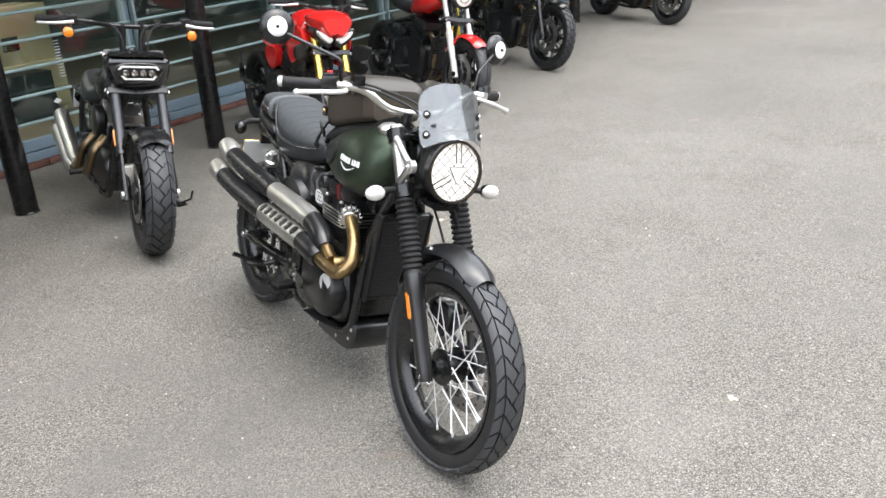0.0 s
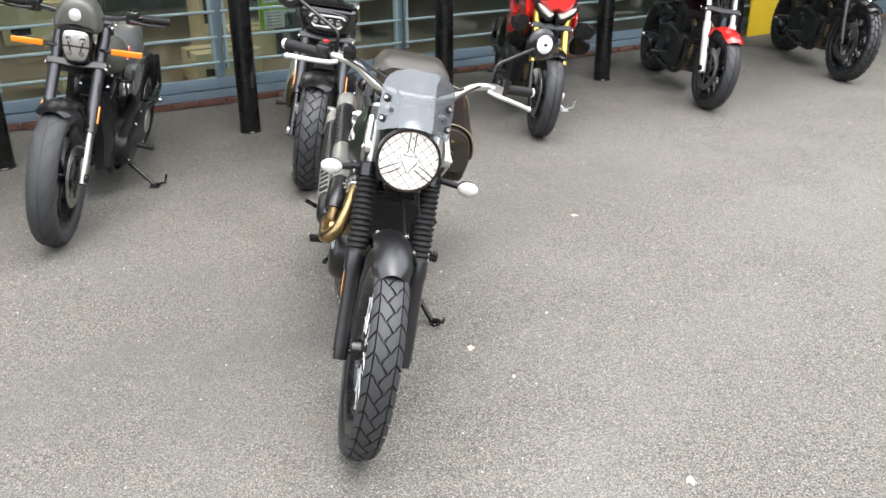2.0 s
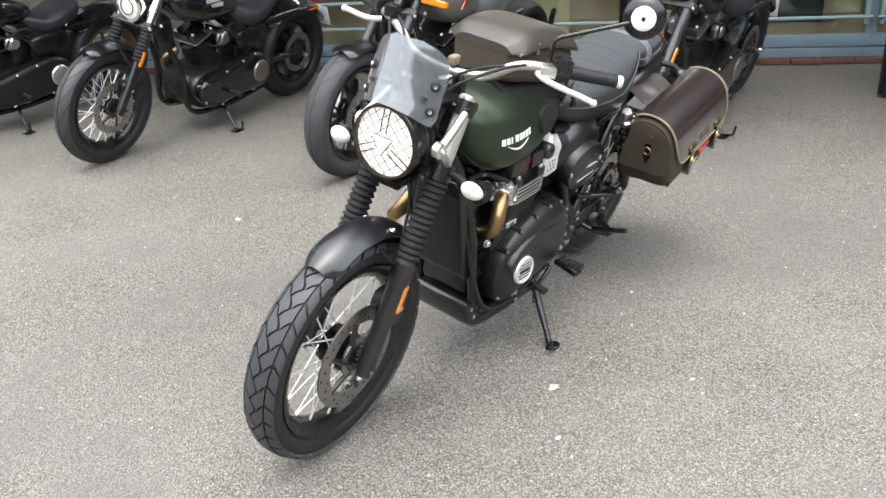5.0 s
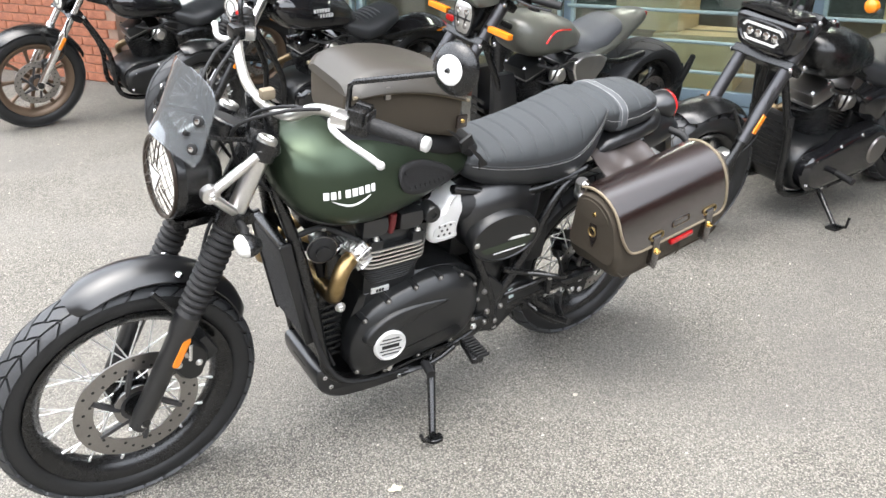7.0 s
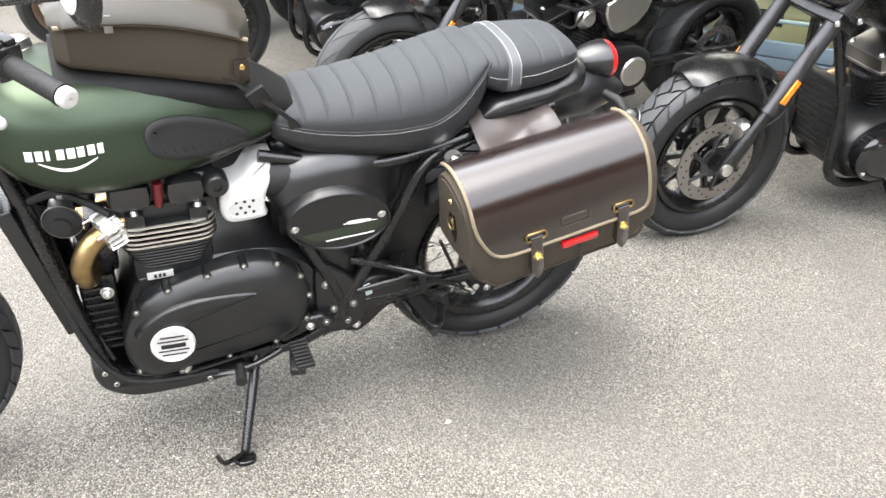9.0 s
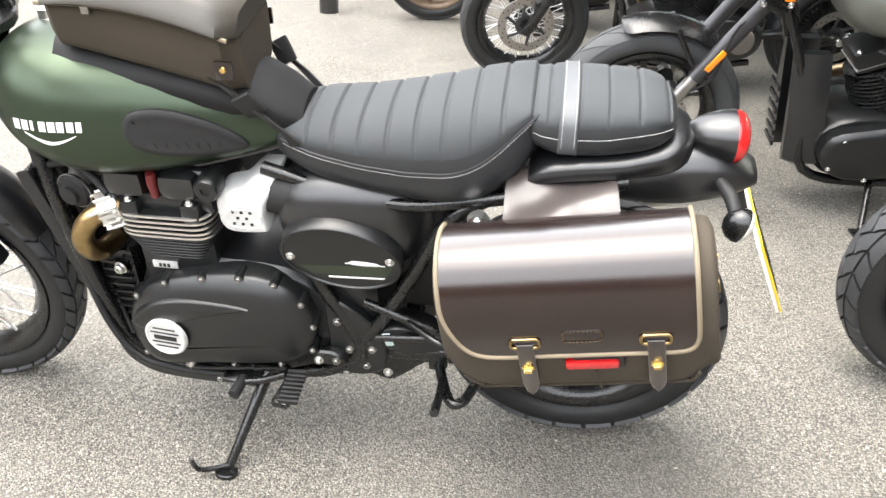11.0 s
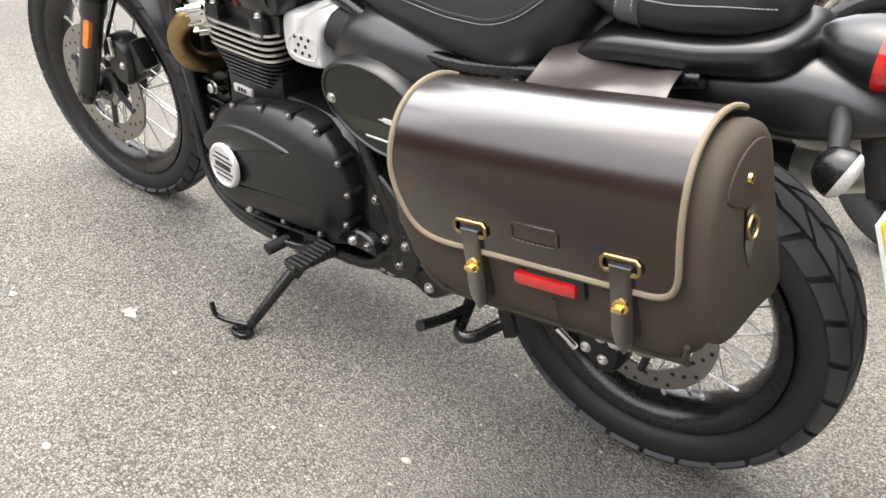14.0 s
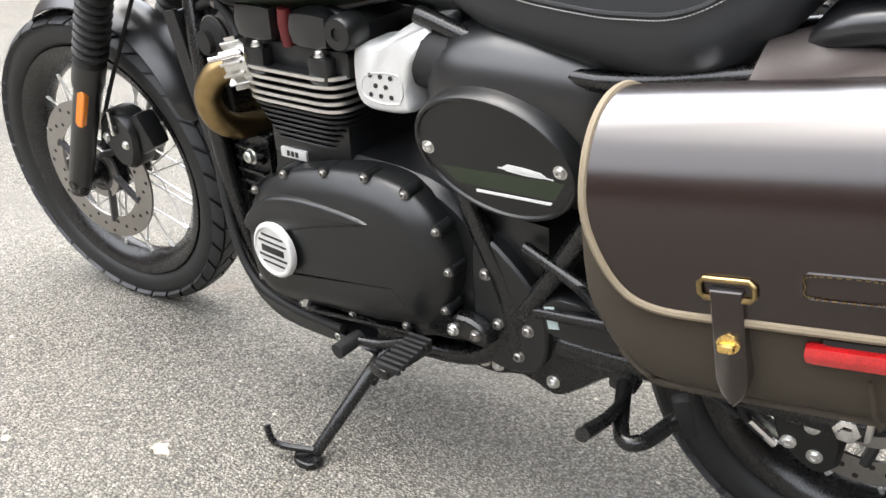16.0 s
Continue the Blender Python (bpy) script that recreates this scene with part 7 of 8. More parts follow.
# ---------- the other motorcycles ----------
def machine(name_label, contact, heading, c, group="parked motorcycles"):
    """A parked motorcycle from its settings c; contact is where its front tyre stands."""
    R1, w1, r1, R2, w2, r2, wb = c["R1"], c["w1"], c["r1"], c["R2"], c["w2"], c["r2"], c["wb"]
    lean = c.get("lean", 10)
    xf = wb / 2
    rake, turn = c.get("rake", 30), c.get("turn", 12)
    foot = xf + R1 * math.tan(radians(rake)) + c.get("offset", 0.06) * 0 + 0.03
    Sx = steer(xf + c.get("trail", 0.14), rake, turn)
    shift = Sx @ Vector((xf, 0, R1))
    M = pose(contact[0], contact[1], 0, 0, 0, heading) @ pose(0, 0, 0, -lean, 0, 0) @ pose(-shift.x, 0, 0)
    t = thing("motorcycle", name_label, "motorcycle", M, group)
    F1, F2 = pose(xf, 0, R1), pose(-xf, 0, R2)
    paint, forkm = c.get("paint", GLOSS), c.get("fork_mat", SATIN)
    wheel(t, "front_wheel", Sx @ F1, R1, w1, r1, c.get("tread", "road"), c.get("count", 18), c.get("kind", "cast"), c.get("rim_mat", SATIN), (c.get("disc", 0.15), c.get("disc_sides", (1,))), c.get("tread_mat"), c.get("spokes", 9))
    wheel(t, "rear_wheel", F2, R2, w2, r2, c.get("tread", "road"), c.get("count", 18), c.get("kind2", c.get("kind", "cast")), c.get("rim_mat", SATIN), (0.14, (1,)), None, c.get("spokes", 9))
    tz = c.get("fork_top", 0.98)

    def fx(z):
        return xf - 0.01 - (z - R1) * math.tan(radians(rake))
    fy = c.get("fork_y", 0.105) if w1 < 0.14 else max(0.115, w1 / 2 + 0.045)
    style = c.get("fork", "inverted")
    for s in (1, -1):
        if style == "inverted":
            leg = part("fork_leg", tube([(fx(R1 - 0.03), s * fy, R1 - 0.03), (fx(R1 + 0.06), s * fy, R1 + 0.06), (fx(R1 + 0.14), s * fy, R1 + 0.14), (fx(R1 + 0.2), s * fy, R1 + 0.2)], [0.024, 0.027, 0.024, 0.021], 16), c.get("slider", SATIN), t, "", Sx)
            part("outer_tube", tube([(fx(R1 + 0.19), s * fy, R1 + 0.19), (fx(R1 + 0.21), s * fy, R1 + 0.21), (fx(tz - 0.16), s * fy, tz - 0.16), (fx(tz - 0.15), s * fy, tz - 0.15), (fx(tz), s * fy, tz)], [0.03, 0.028, 0.028, 0.031, 0.031], 18), forkm, leg, "thick fork tube", Sx)
        elif style == "gaiter":
            leg = part("fork_leg", tube([(fx(R1 - 0.03), s * fy, R1 - 0.03), (fx(R1 + 0.26), s * fy, R1 + 0.26)], 0.026, 16), SATIN, t, "", Sx)
            L = 0.22
            prof = [(0.0, 0.0)]
            for k in range(10):
                prof += [(0.027, L * k / 10), (0.035, L * (k + 0.4) / 10), (0.035, L * (k + 0.65) / 10)]
            prof += [(0.027, L), (0, L)]
            part("gaiter", lathe(prof, 20), RUBBER, leg, "ribbed rubber gaiter", Sx @ align((fx(R1 + 0.25), s * fy, R1 + 0.25), (fx(R1 + 0.45), s * fy, R1 + 0.45)))
            part("upper_tube", tube([(fx(R1 + 0.44), s * fy, R1 + 0.44), (fx(tz), s * fy, tz)], 0.029, 16), c.get("fork_mat", CHROME), leg, "", Sx)
        else:
            leg = part("fork_leg", tube([(fx(R1 - 0.03), s * fy, R1 - 0.03), (fx(R1 + 0.33), s * fy, R1 + 0.33)], [0.026, 0.029], 16), c.get("slider", SATIN), t, "", Sx)
            part("stanchion", tube([(fx(R1 + 0.32), s * fy, R1 + 0.32), (fx(tz), s * fy, tz)], 0.021, 16), forkm, leg, "", Sx)
        part("axle_end", lathe([(0, 0), (0.022, 0), (0.022, 0.012), (0.012, 0.016), (0, 0.016)], 14), c.get("axle_mat", SATIN), leg, "", Sx @ align((xf, s * (fy + 0.015), R1), (xf, s * (fy + 0.1), R1)))
        if s > 0 or c.get("disc_sides", (1,)) != (1,):
            cal = slab([(xf - 0.07, R1 + 0.04), (xf - 0.10, R1 + 0.10), (xf - 0.085, R1 + 0.15), (xf - 0.04, R1 + 0.14), (xf - 0.045, R1 + 0.06)], [(s * (fy - 0.055), 0), (s * (fy - 0.01), 0), (s * fy, 0.006)], None, 2)
            cp = part("brake_caliper", cal, c.get("caliper", CASE), t, "", Sx)
            for k in range(3):
                part("bolt", bolt((xf - 0.075, s * fy, R1 + 0.065 + 0.03 * k), (0, s, 0), 0.008), CHROME, cp, "", Sx)
        if c.get("fork_reflector", True):
            z = c.get("reflector_z", R1 + 0.27)
            part("reflector", box(-0.011, 0.011, -0.003, 0.005, -0.044, 0.044, 0.003), AMBER, leg, "amber reflector", Sx @ pose(fx(z), s * (fy + 0.03), z) @ pose(0, 0, 0, 0, -rake, 0))
    for z, nm in ((tz - 0.015, "top_yoke"), (tz - 0.20, "lower_yoke")):
        yk = part(nm, slab([(-0.06, fy + 0.03), (0.03, fy + 0.034), (0.034, fy), (0.012, 0), (0.034, -fy), (0.03, -fy - 0.034), (-0.06, -fy - 0.03), (-0.085, 0)], [(-0.019, 0.004), (-0.015, 0), (0.015, 0), (0.019, 0.004)], None, 0), c.get("yoke_mat", SATIN), t, "", Sx @ pose(fx(z), 0, z) @ pose(0, 0, 0, 0, -rake, 0) @ pose(0, 0, 0, -90, 0, 0))
        for s in (1, -1):
            for d in (0.03, -0.06):
                part("bolt", bolt((fx(z) + d, s * (fy + 0.035), z), (0, s, 0), 0.009), CHROME, yk, "", Sx)
    part("steering_head", tube([(fx(tz - 0.22) - 0.05, 0, tz - 0.22), (fx(tz) - 0.05, 0, tz)], 0.035, 14), SATIN, t, "", Sx)
    if c.get("guard", True):
        a0, a1 = c.get("guard_arc", (55, 140))
        mg = part("front_mudguard", mudguard(R1 + 0.03, a0, a1, w1 + 0.035, 0.03), c.get("guard_mat", SATIN), t, "", Sx @ F1)
        for s in (1, -1):
            part("guard_stay", tube([(xf - 0.06, s * (w1 / 2 + 0.012), R1 * 2 + 0.005), (fx(R1 + 0.2), s * fy, R1 + 0.2)], 0.009, 8), c.get("guard_mat", SATIN), mg, "", Sx)
    # handlebar
    bw, bz, bx = c.get("bar", (0.40, 1.1, -0.05))
    x0 = fx(tz) - 0.02
    bar = part("handlebar", tube([(x0 + bx - 0.08, -bw, bz), (x0 + bx, -bw + 0.15, bz + 0.01), (x0 + 0.02, -0.12, bz - 0.01), (x0 + 0.02, 0, bz - 0.015), (x0 + 0.02, 0.12, bz - 0.01), (x0 + bx, bw - 0.15, bz + 0.01), (x0 + bx - 0.08, bw, bz)], 0.0135, 12, None, 5), c.get("bar_mat", SATIN), t, "", Sx)
    for s in (1, -1):
        part("riser", tube([(x0 + 0.01, s * 0.05, tz), (x0 + 0.02, s * 0.05, bz)], 0.018, 12), SATIN, bar, "", Sx)
        part("grip", tube([(x0 + bx - 0.012, s * (bw - 0.125), bz + 0.008), (x0 + bx - 0.08, s * bw, bz)], 0.019, 14), RUBBER, bar, "", Sx)
        part("lever", tube([(x0 + bx + 0.05, s * (bw - 0.17), bz), (x0 + bx + 0.03, s * (bw - 0.08), bz - 0.012), (x0 + bx - 0.02, s * bw, bz - 0.015)], [0.010, 0.007, 0.006], 8, None, 3), c.get("lever_mat", SATIN), bar, "", Sx)
        part("switchgear", box(-0.03, 0.03, -0.03, 0.03, -0.03, 0.03, 0.01), SATIN, bar, "", Sx @ pose(x0 + bx + 0.0, s * (bw - 0.165), bz + 0.006))
        if c.get("mirrors", True):
            mr = part("mirror", tube([(x0 + bx, s * (bw - 0.18), bz + 0.02), (x0 + bx + 0.02, s * (bw - 0.10), bz + 0.11), (x0 + bx - 0.02, s * (bw - 0.02), bz + 0.14)], 0.006, 8, None, 3), SATIN, t, "", Sx)
            part("mirror_shell", lathe([(0, 0.014), (0.03, 0.012), (0.046, 0.002), (0.046, -0.004), (0, -0.004)], 24), SATIN, mr, "", Sx @ pose(x0 + bx - 0.02, s * (bw + 0.015), bz + 0.15) @ pose(0, 0, 0, 0, 0, -90) @ Matrix.Diagonal((1.5, 1, 0.8, 1)))
        sig = c.get("signal", "round")
        if sig == "round":
            sg = part("turn_signal", tube([(x0 + bx + 0.02, s * (bw - 0.16), bz - 0.01), (x0 + bx + 0.045, s * (bw - 0.14), bz - 0.045)], 0.008, 8), SATIN, t, "", Sx)
            part("lens", lathe([(0, -0.03), (0.022, -0.02), (0.028, 0.0), (0.026, 0.012), (0.014, 0.02), (0, 0.022)], 20), AMBER, sg, "amber turn signal lens", Sx @ pose(x0 + bx + 0.05, s * (bw - 0.14), bz - 0.055) @ pose(0, 0, 0, 0, 0, -90))
        elif sig == "stick":
            sg = part("turn_signal", tube([(fx(tz - 0.12) + 0.03, s * fy, tz - 0.12), (fx(tz - 0.12) + 0.05, s * (fy + 0.06), tz - 0.115)], 0.010, 8), SATIN, t, "", Sx)
            part("lens", box(-0.016, 0.016, -0.075, 0.075, -0.014, 0.014, 0.006), AMBER, sg, "amber turn signal lens", Sx @ pose(fx(tz - 0.12) + 0.055, s * (fy + 0.13), tz - 0.112))
    for k, y in enumerate((0.09, -0.09, 0.05)):
        part("cable", tube([(x0 + bx + 0.03, (bw - 0.2) * (1 if y > 0 else -1), bz), (x0 + 0.09, y, bz - 0.02), (x0 + 0.12, y * 0.6, tz - 0.08), (x0 + 0.02, y * 0.5, tz - 0.28)], 0.0045, 6, None, 5), RUBBER, t, "", Sx)
    part("brake_hose", tube([(x0 + 0.06, fy * 0.6, tz - 0.2), (fx(R1 + 0.4) + 0.03, fy + 0.02, R1 + 0.4), (fx(R1 + 0.2) - 0.05, fy + 0.02, R1 + 0.2), (xf - 0.08, fy, R1 + 0.12)], 0.005, 6, None, 5), RUBBER, t, "", Sx)
    # headlamp
    lamp, lx, lz = c.get("lamp", "round"), fx(tz - 0.1) + 0.09, c.get("lamp_z", tz - 0.1)
    H = Sx @ pose(lx, 0, lz) @ pose(0, 0, 0, 0, 0, -90)
    if lamp == "round":
        r = c.get("lamp_r", 0.085)
        hl = part("headlamp", lathe([(0, -r * 1.3), (r * 0.6, -r * 1.15), (r * 0.95, -r * 0.5), (r * 1.06, 0), (r * 1.06, 0.012), (r, 0.014)], 32), c.get("lamp_mat", SATIN), t, "round headlamp", H)
        part("lens", lathe([(r * 0.98, 0.010), (r * 0.6, 0.020), (0, 0.024)], 28), LENS, hl, "", H)
        part("inner_ring", lathe([(r * 0.5, 0.0215), (r * 0.56, 0.0215), (r * 0.56, 0.0245), (r * 0.5, 0.0245)], 28, closed=True), SATIN, hl, "", H)
    elif lamp == "bar":
        o = [(0.126 * math.copysign(abs(math.cos(a)) ** 0.6, math.cos(a)) * (1 - 0.10 * (math.sin(a) < 0)), 0.053 * math.copysign(abs(math.sin(a)) ** 0.7, math.sin(a))) for a in (2 * math.pi * k / 28 for k in range(28))]
        sh = [(0.0, 0.09), (-0.12, 0.09), (-0.168, 0.064), (-0.162, -0.01), (-0.12, -0.075), (0.0, -0.085), (0.12, -0.075), (0.162, -0.01), (0.168, 0.064), (0.12, 0.09)]
        hl = part("headlamp", slab(sh, [(-0.15, 0.05), (-0.07, 0.008), (-0.02, 0.0), (0.012, 0.012), (0.024, 0.028)], None, 3), GLOSS, t, "wide LED headlamp in a black shroud", H, 50)
        part("visor", slab([(-0.14, 0.083), (0.14, 0.083), (0.135, 0.099), (0.0, 0.107), (-0.135, 0.099)], [(-0.10, 0), (0.03, 0), (0.036, 0.004)], None, 0), SATIN, hl, "", H)
        part("bezel", slab(o, [(0.0, 0), (0.034, 0.0), (0.037, 0.004), (0.030, 0.009)]), SATIN, hl, "", H)
        part("lens", slab(shrink(o, 0.009), [(0.01, 0), (0.029, 0.0)]), GREY, hl, "", H)
        part("light_bar", slab([(-0.108, 0.016), (-0.092, 0.037), (0.092, 0.037), (0.108, 0.016), (0.096, 0.014), (0.084, 0.026), (-0.084, 0.026), (-0.096, 0.014)], [(0.029, 0), (0.034, 0), (0.035, 0.001)]), SIGNAL, hl, "", H)
        part("light_bar", slab([(-0.092, -0.018), (-0.074, -0.038), (0.074, -0.038), (0.092, -0.018), (0.08, -0.016), (0.068, -0.028), (-0.068, -0.028), (-0.08, -0.016)], [(0.029, 0), (0.034, 0), (0.035, 0.001)]), SIGNAL, hl, "", H)
        for k in range(4):
            part("led_lens", lathe([(0, 0), (0.0185, 0), (0.016, 0.006), (0, 0.010)], 16), CHROME, hl, "", H @ pose(-0.066 + 0.044 * k, 0.029, -0.002))
    elif lamp == "mask":
        o = [(-0.07, 0.06), (-0.04, 0.085), (0.04, 0.085), (0.07, 0.06), (0.075, 0.0), (0.05, -0.075), (0.0, -0.085), (-0.05, -0.075), (-0.075, 0.0)]
        sh = [(-0.06, 0.07), (-0.105, 0.075), (-0.10, 0.15), (-0.06, 0.22), (0.0, 0.235), (0.06, 0.22), (0.10, 0.15), (0.105, 0.075), (0.06, 0.07), (0.0, 0.082)]
        hl = part("headlamp", slab(o, [(-0.10, 0.02), (0.0, 0.0), (0.014, 0.002), (0.016, 0.01)], None, 2), SATIN, t, "shield shaped LED headlamp", H)
        part("lens", slab(shrink(o, 0.012), [(0.0, 0), (0.016, 0.0), (0.022, 0.012)], None, 2), SILVER, hl, "", H)
        part("lens_rib", box(-0.064, 0.064, 0.020, 0.028, -0.005, 0.003, 0.002), SATIN, hl, "", H)
        for s in (1, -1):
            part("lens_rib", box(-0.003, 0.003, 0.020, 0.028, -0.04, 0.045, 0.001), SATIN, hl, "", H @ pose(s * 0.03, 0, 0) @ pose(0, 0, 0, 0, s * 14, 0))
            part("led_lens", lathe([(0, 0), (0.017, 0), (0.014, 0.006), (0, 0.009)], 16), CHROME, hl, "", H @ pose(s * 0.031, 0.021, 0.032))
            part("led_lens", lathe([(0, 0), (0.015, 0), (0.012, 0.006), (0, 0.009)], 16), STEEL, hl, "", H @ pose(s * 0.028, 0.021, -0.035))
        part("cowl", slab(sh, [(-0.16, 0.012), (-0.05, 0.0), (0.01, 0.002), (0.028, 0.014), (0.036, 0.03)], None, 2), c.get("cowl_mat", OLIVE), hl, "small painted screen cowl", H, 60)
        part("cowl_badge", lathe([(0, 0), (0.03, 0), (0.026, 0.003), (0, 0.004)], 12), PALE, hl, "", H @ pose(0, 0.038, 0.155))
    elif lamp == "sport":
        cw = part("nose_cowl", slab([(-0.16, 0.10), (-0.08, 0.15), (0.08, 0.15), (0.16, 0.10), (0.13, 0.0), (0.05, -0.07), (0.0, -0.05), (-0.05, -0.07), (-0.13, 0.0)], [(-0.22, 0.03), (-0.06, 0.0), (0.02, 0.03), (0.06, 0.055)], None, 2), paint, t, "red nose cowl with twin lamps", H)
        for s in (1, -1):
            part("lens", slab([(s * 0.02, -0.03), (s * 0.13, 0.02), (s * 0.12, -0.02), (s * 0.05, -0.07), (s * 0.02, -0.055)], [(-0.03, 0), (0.03, 0.002), (0.04, 0.010)], None, 2), LENS, cw, "", H)
            part("lamp_housing", slab([(s * 0.01, -0.02), (s * 0.15, 0.04), (s * 0.14, -0.03), (s * 0.05, -0.10), (s * 0.01, -0.075)], [(-0.08, 0), (0.005, 0.0), (0.012, 0.008)], None, 2), SATIN, cw, "", H)
            for dz, dx in ((-0.20, 0.0), (-0.315, -0.05)):
                part("winglet", slab([(-0.06, -0.05), (0.06, -0.035), (0.075, 0.05), (-0.05, 0.06)], [(-0.012, 0.004), (-0.006, 0), (0.006, 0), (0.012, 0.004)], None, 2), SATIN, t, "black side winglet", pose(fx(tz - 0.25) + dx, s * 0.225, tz + dz) @ pose(0, 0, 0, 0, 0, s * 62) @ pose(0, 0, 0, s * 8, 0, 0))
            part("side_fairing", slab([(0.10, 0.0), (-0.04, 0.10), (-0.22, 0.04), (-0.20, -0.14), (-0.05, -0.20), (0.05, -0.10)], [(s * 0.13, 0.02), (s * 0.17, 0), (s * 0.185, 0.01)], None, 2), paint, t, "", pose(fx(tz) - 0.05, 0, tz - 0.12))
    # body
    tk = c.get("tank", [(-0.30, 0.72, 0.80, 0.07), (-0.22, 0.71, 0.86, 0.11), (-0.08, 0.70, 0.91, 0.145), (0.06, 0.70, 0.93, 0.155), (0.15, 0.73, 0.925, 0.14), (0.20, 0.78, 0.90, 0.10), (0.215, 0.82, 0.87, 0.05)])
    ox = c.get("tank_x", 0.08)
    ts = np.linspace(tk[0][0], tk[-1][0], 26)
    tank = part("fuel_tank", skin([oval(x + ox, *lerp_table(tk, x), 2.5, 28, 0.12) for x in ts]), c.get("tank_mat", paint), t, c.get("tank_label", ""), None, 70)
    part("fuel_cap", lathe([(0, 0.02), (0.03, 0.018), (0.034, 0.0), (0.036, -0.02)], 24), c.get("cap_mat", GLOSS), tank, "", align((ox + 0.02, 0, tk[3][2] - 0.005), (ox + 0.02, 0, 2)))
    if "tank_mark" in c:
        zb, zt, w = lerp_table(tk, 0.0)
        for s in (1, -1):
            for k in range(2):
                rows = 6 if k == 0 else 8
                for j in range(rows):
                    x = ox + 0.055 - 0.020 * j + (0.015 if k else 0)
                    part("mark_bar", box(x - 0.014, x, s * (w * 0.985) - 0.004, s * (w * 0.985) + 0.004, (zb + zt) / 2 + 0.012 - 0.03 * k, (zb + zt) / 2 + 0.034 - 0.03 * k, 0), c["tank_mark"], tank, "")
    if "tank_line" in c:
        for s in (1, -1):
            part("tank_line", tube([(ox + 0.06, s * 0.165, 0.80), (ox + 0.0, s * 0.16, 0.855), (ox - 0.14, s * 0.13, 0.845)], 0.005, 6, None, 5), c["tank_line"], tank, "red painted line")
    st = c.get("seat", [(-0.66, 0.74, 0.80, 0.06), (-0.62, 0.70, 0.815, 0.13), (-0.5, 0.63, 0.78, 0.16), (-0.38, 0.60, 0.74, 0.15), (-0.26, 0.64, 0.76, 0.10), (-0.22, 0.68, 0.76, 0.07)])
    seat = part("seat", skin([oval(x + ox, *lerp_table(st, x), 2.6, 26) for x in np.linspace(st[0][0], st[-1][0], 22)]), c.get("seat_mat", SEAT_SIDE), t, c.get("seat_label", ""), None, 70)
    for k in range(c.get("seat_ribs", 0)):
        x = ox - 0.36 - 0.03 * k
        zb, zt, w = lerp_table(st, x - ox)
        part("seat_rib", tube([(x, w * 0.8 * math.cos(a), (zb + zt) / 2 + (zt - zb) / 2 * (1.0 if abs(math.cos(a)) < 0.95 else 0.8) * math.sin(a) ** 0.8 + 0.002) for a in np.linspace(0.3, math.pi - 0.3, 10)], 0.008, 6), SEAT_SIDE, seat, "")
    rg = c.get("rear_guard", (40, 150))
    if rg:
        rm = part("rear_mudguard", mudguard(R2 + 0.05, rg[0], rg[1], w2 + 0.05, 0.05, 0.004, 26), c.get("rear_mat", paint), t, "", F2)
        for s in (1, -1):
            part("guard_strut", tube([(-xf + 0.40, s * (w2 / 2 + 0.04), R2 + 0.30), (-xf + 0.1, s * (w2 / 2 + 0.045), R2 + 0.32), (-xf - 0.15, s * (w2 / 2 + 0.04), R2 + 0.31)], 0.014, 8), SATIN, rm, "")
            if c.get("side_reflector", True):
                part("side_reflector", box(-xf - 0.16, -xf - 0.06, s * (w2 / 2 + 0.05) - 0.003, s * (w2 / 2 + 0.05) + 0.004, R2 + 0.295, R2 + 0.318, 0.002), AMBER, rm, "amber side reflector")
        pl = part("number_plate", box(-0.002, 0.002, -0.11, 0.11, -0.075, 0.075, 0.002), PLATE_WHITE, t, "pale number plate", pose(-xf - R2 * 0.98, 0, R2 + 0.20) @ pose(0, 0, 0, 0, 20, 0))
        part("tail_lamp", box(-xf - R2 * 0.95, -xf - R2 * 0.85, -0.05, 0.05, R2 + 0.30, R2 + 0.345, 0.012), RED_LENS, t, "red tail lamp")
    if c.get("cowl_tail"):
        TT = [(-0.84, 0.825, 0.85, 0.03), (-0.82, 0.81, 0.868, 0.06), (-0.74, 0.785, 0.872, 0.095), (-0.62, 0.73, 0.852, 0.128), (-0.48, 0.67, 0.79, 0.145), (-0.34, 0.64, 0.735, 0.138), (-0.24, 0.64, 0.70, 0.10)]
        part("tail_panel", skin([oval(x + ox, *smooth_table(TT, x), 2.8, 26, 0.15) for x in np.linspace(-0.84, -0.24, 26)]), c["cowl_tail"], t, "painted tail panel", None, 60)
        part("tail_lamp", box(-0.855 + ox, -0.835 + ox, -0.035, 0.035, 0.828, 0.85, 0.006), RED_LENS, t, "red tail lamp")
        for s in (1, -1):
            part("side_cover", slab([(-0.19, 0.665), (-0.30, 0.70), (-0.44, 0.665), (-0.38, 0.56), (-0.27, 0.52), (-0.21, 0.58)], [(s * 0.10, 0.0), (s * 0.150, 0.0), (s * 0.158, 0.008)], None, 2), c.get("cover_mat", c["cowl_tail"]), t, "", pose(ox, 0, 0))
            part("guard_arm", tube([(-xf + 0.2, s * 0.14, R2 + 0.02), (-xf - 0.15, s * 0.15, R2 + 0.05), (-xf - R2 - 0.02, s * 0.10, R2 + 0.22)], [0.03, 0.026, 0.018], 10, None, 4), SATIN, t, "")
    # engine
    ex, ez = c.get("engine_x", 0.02), 0.30
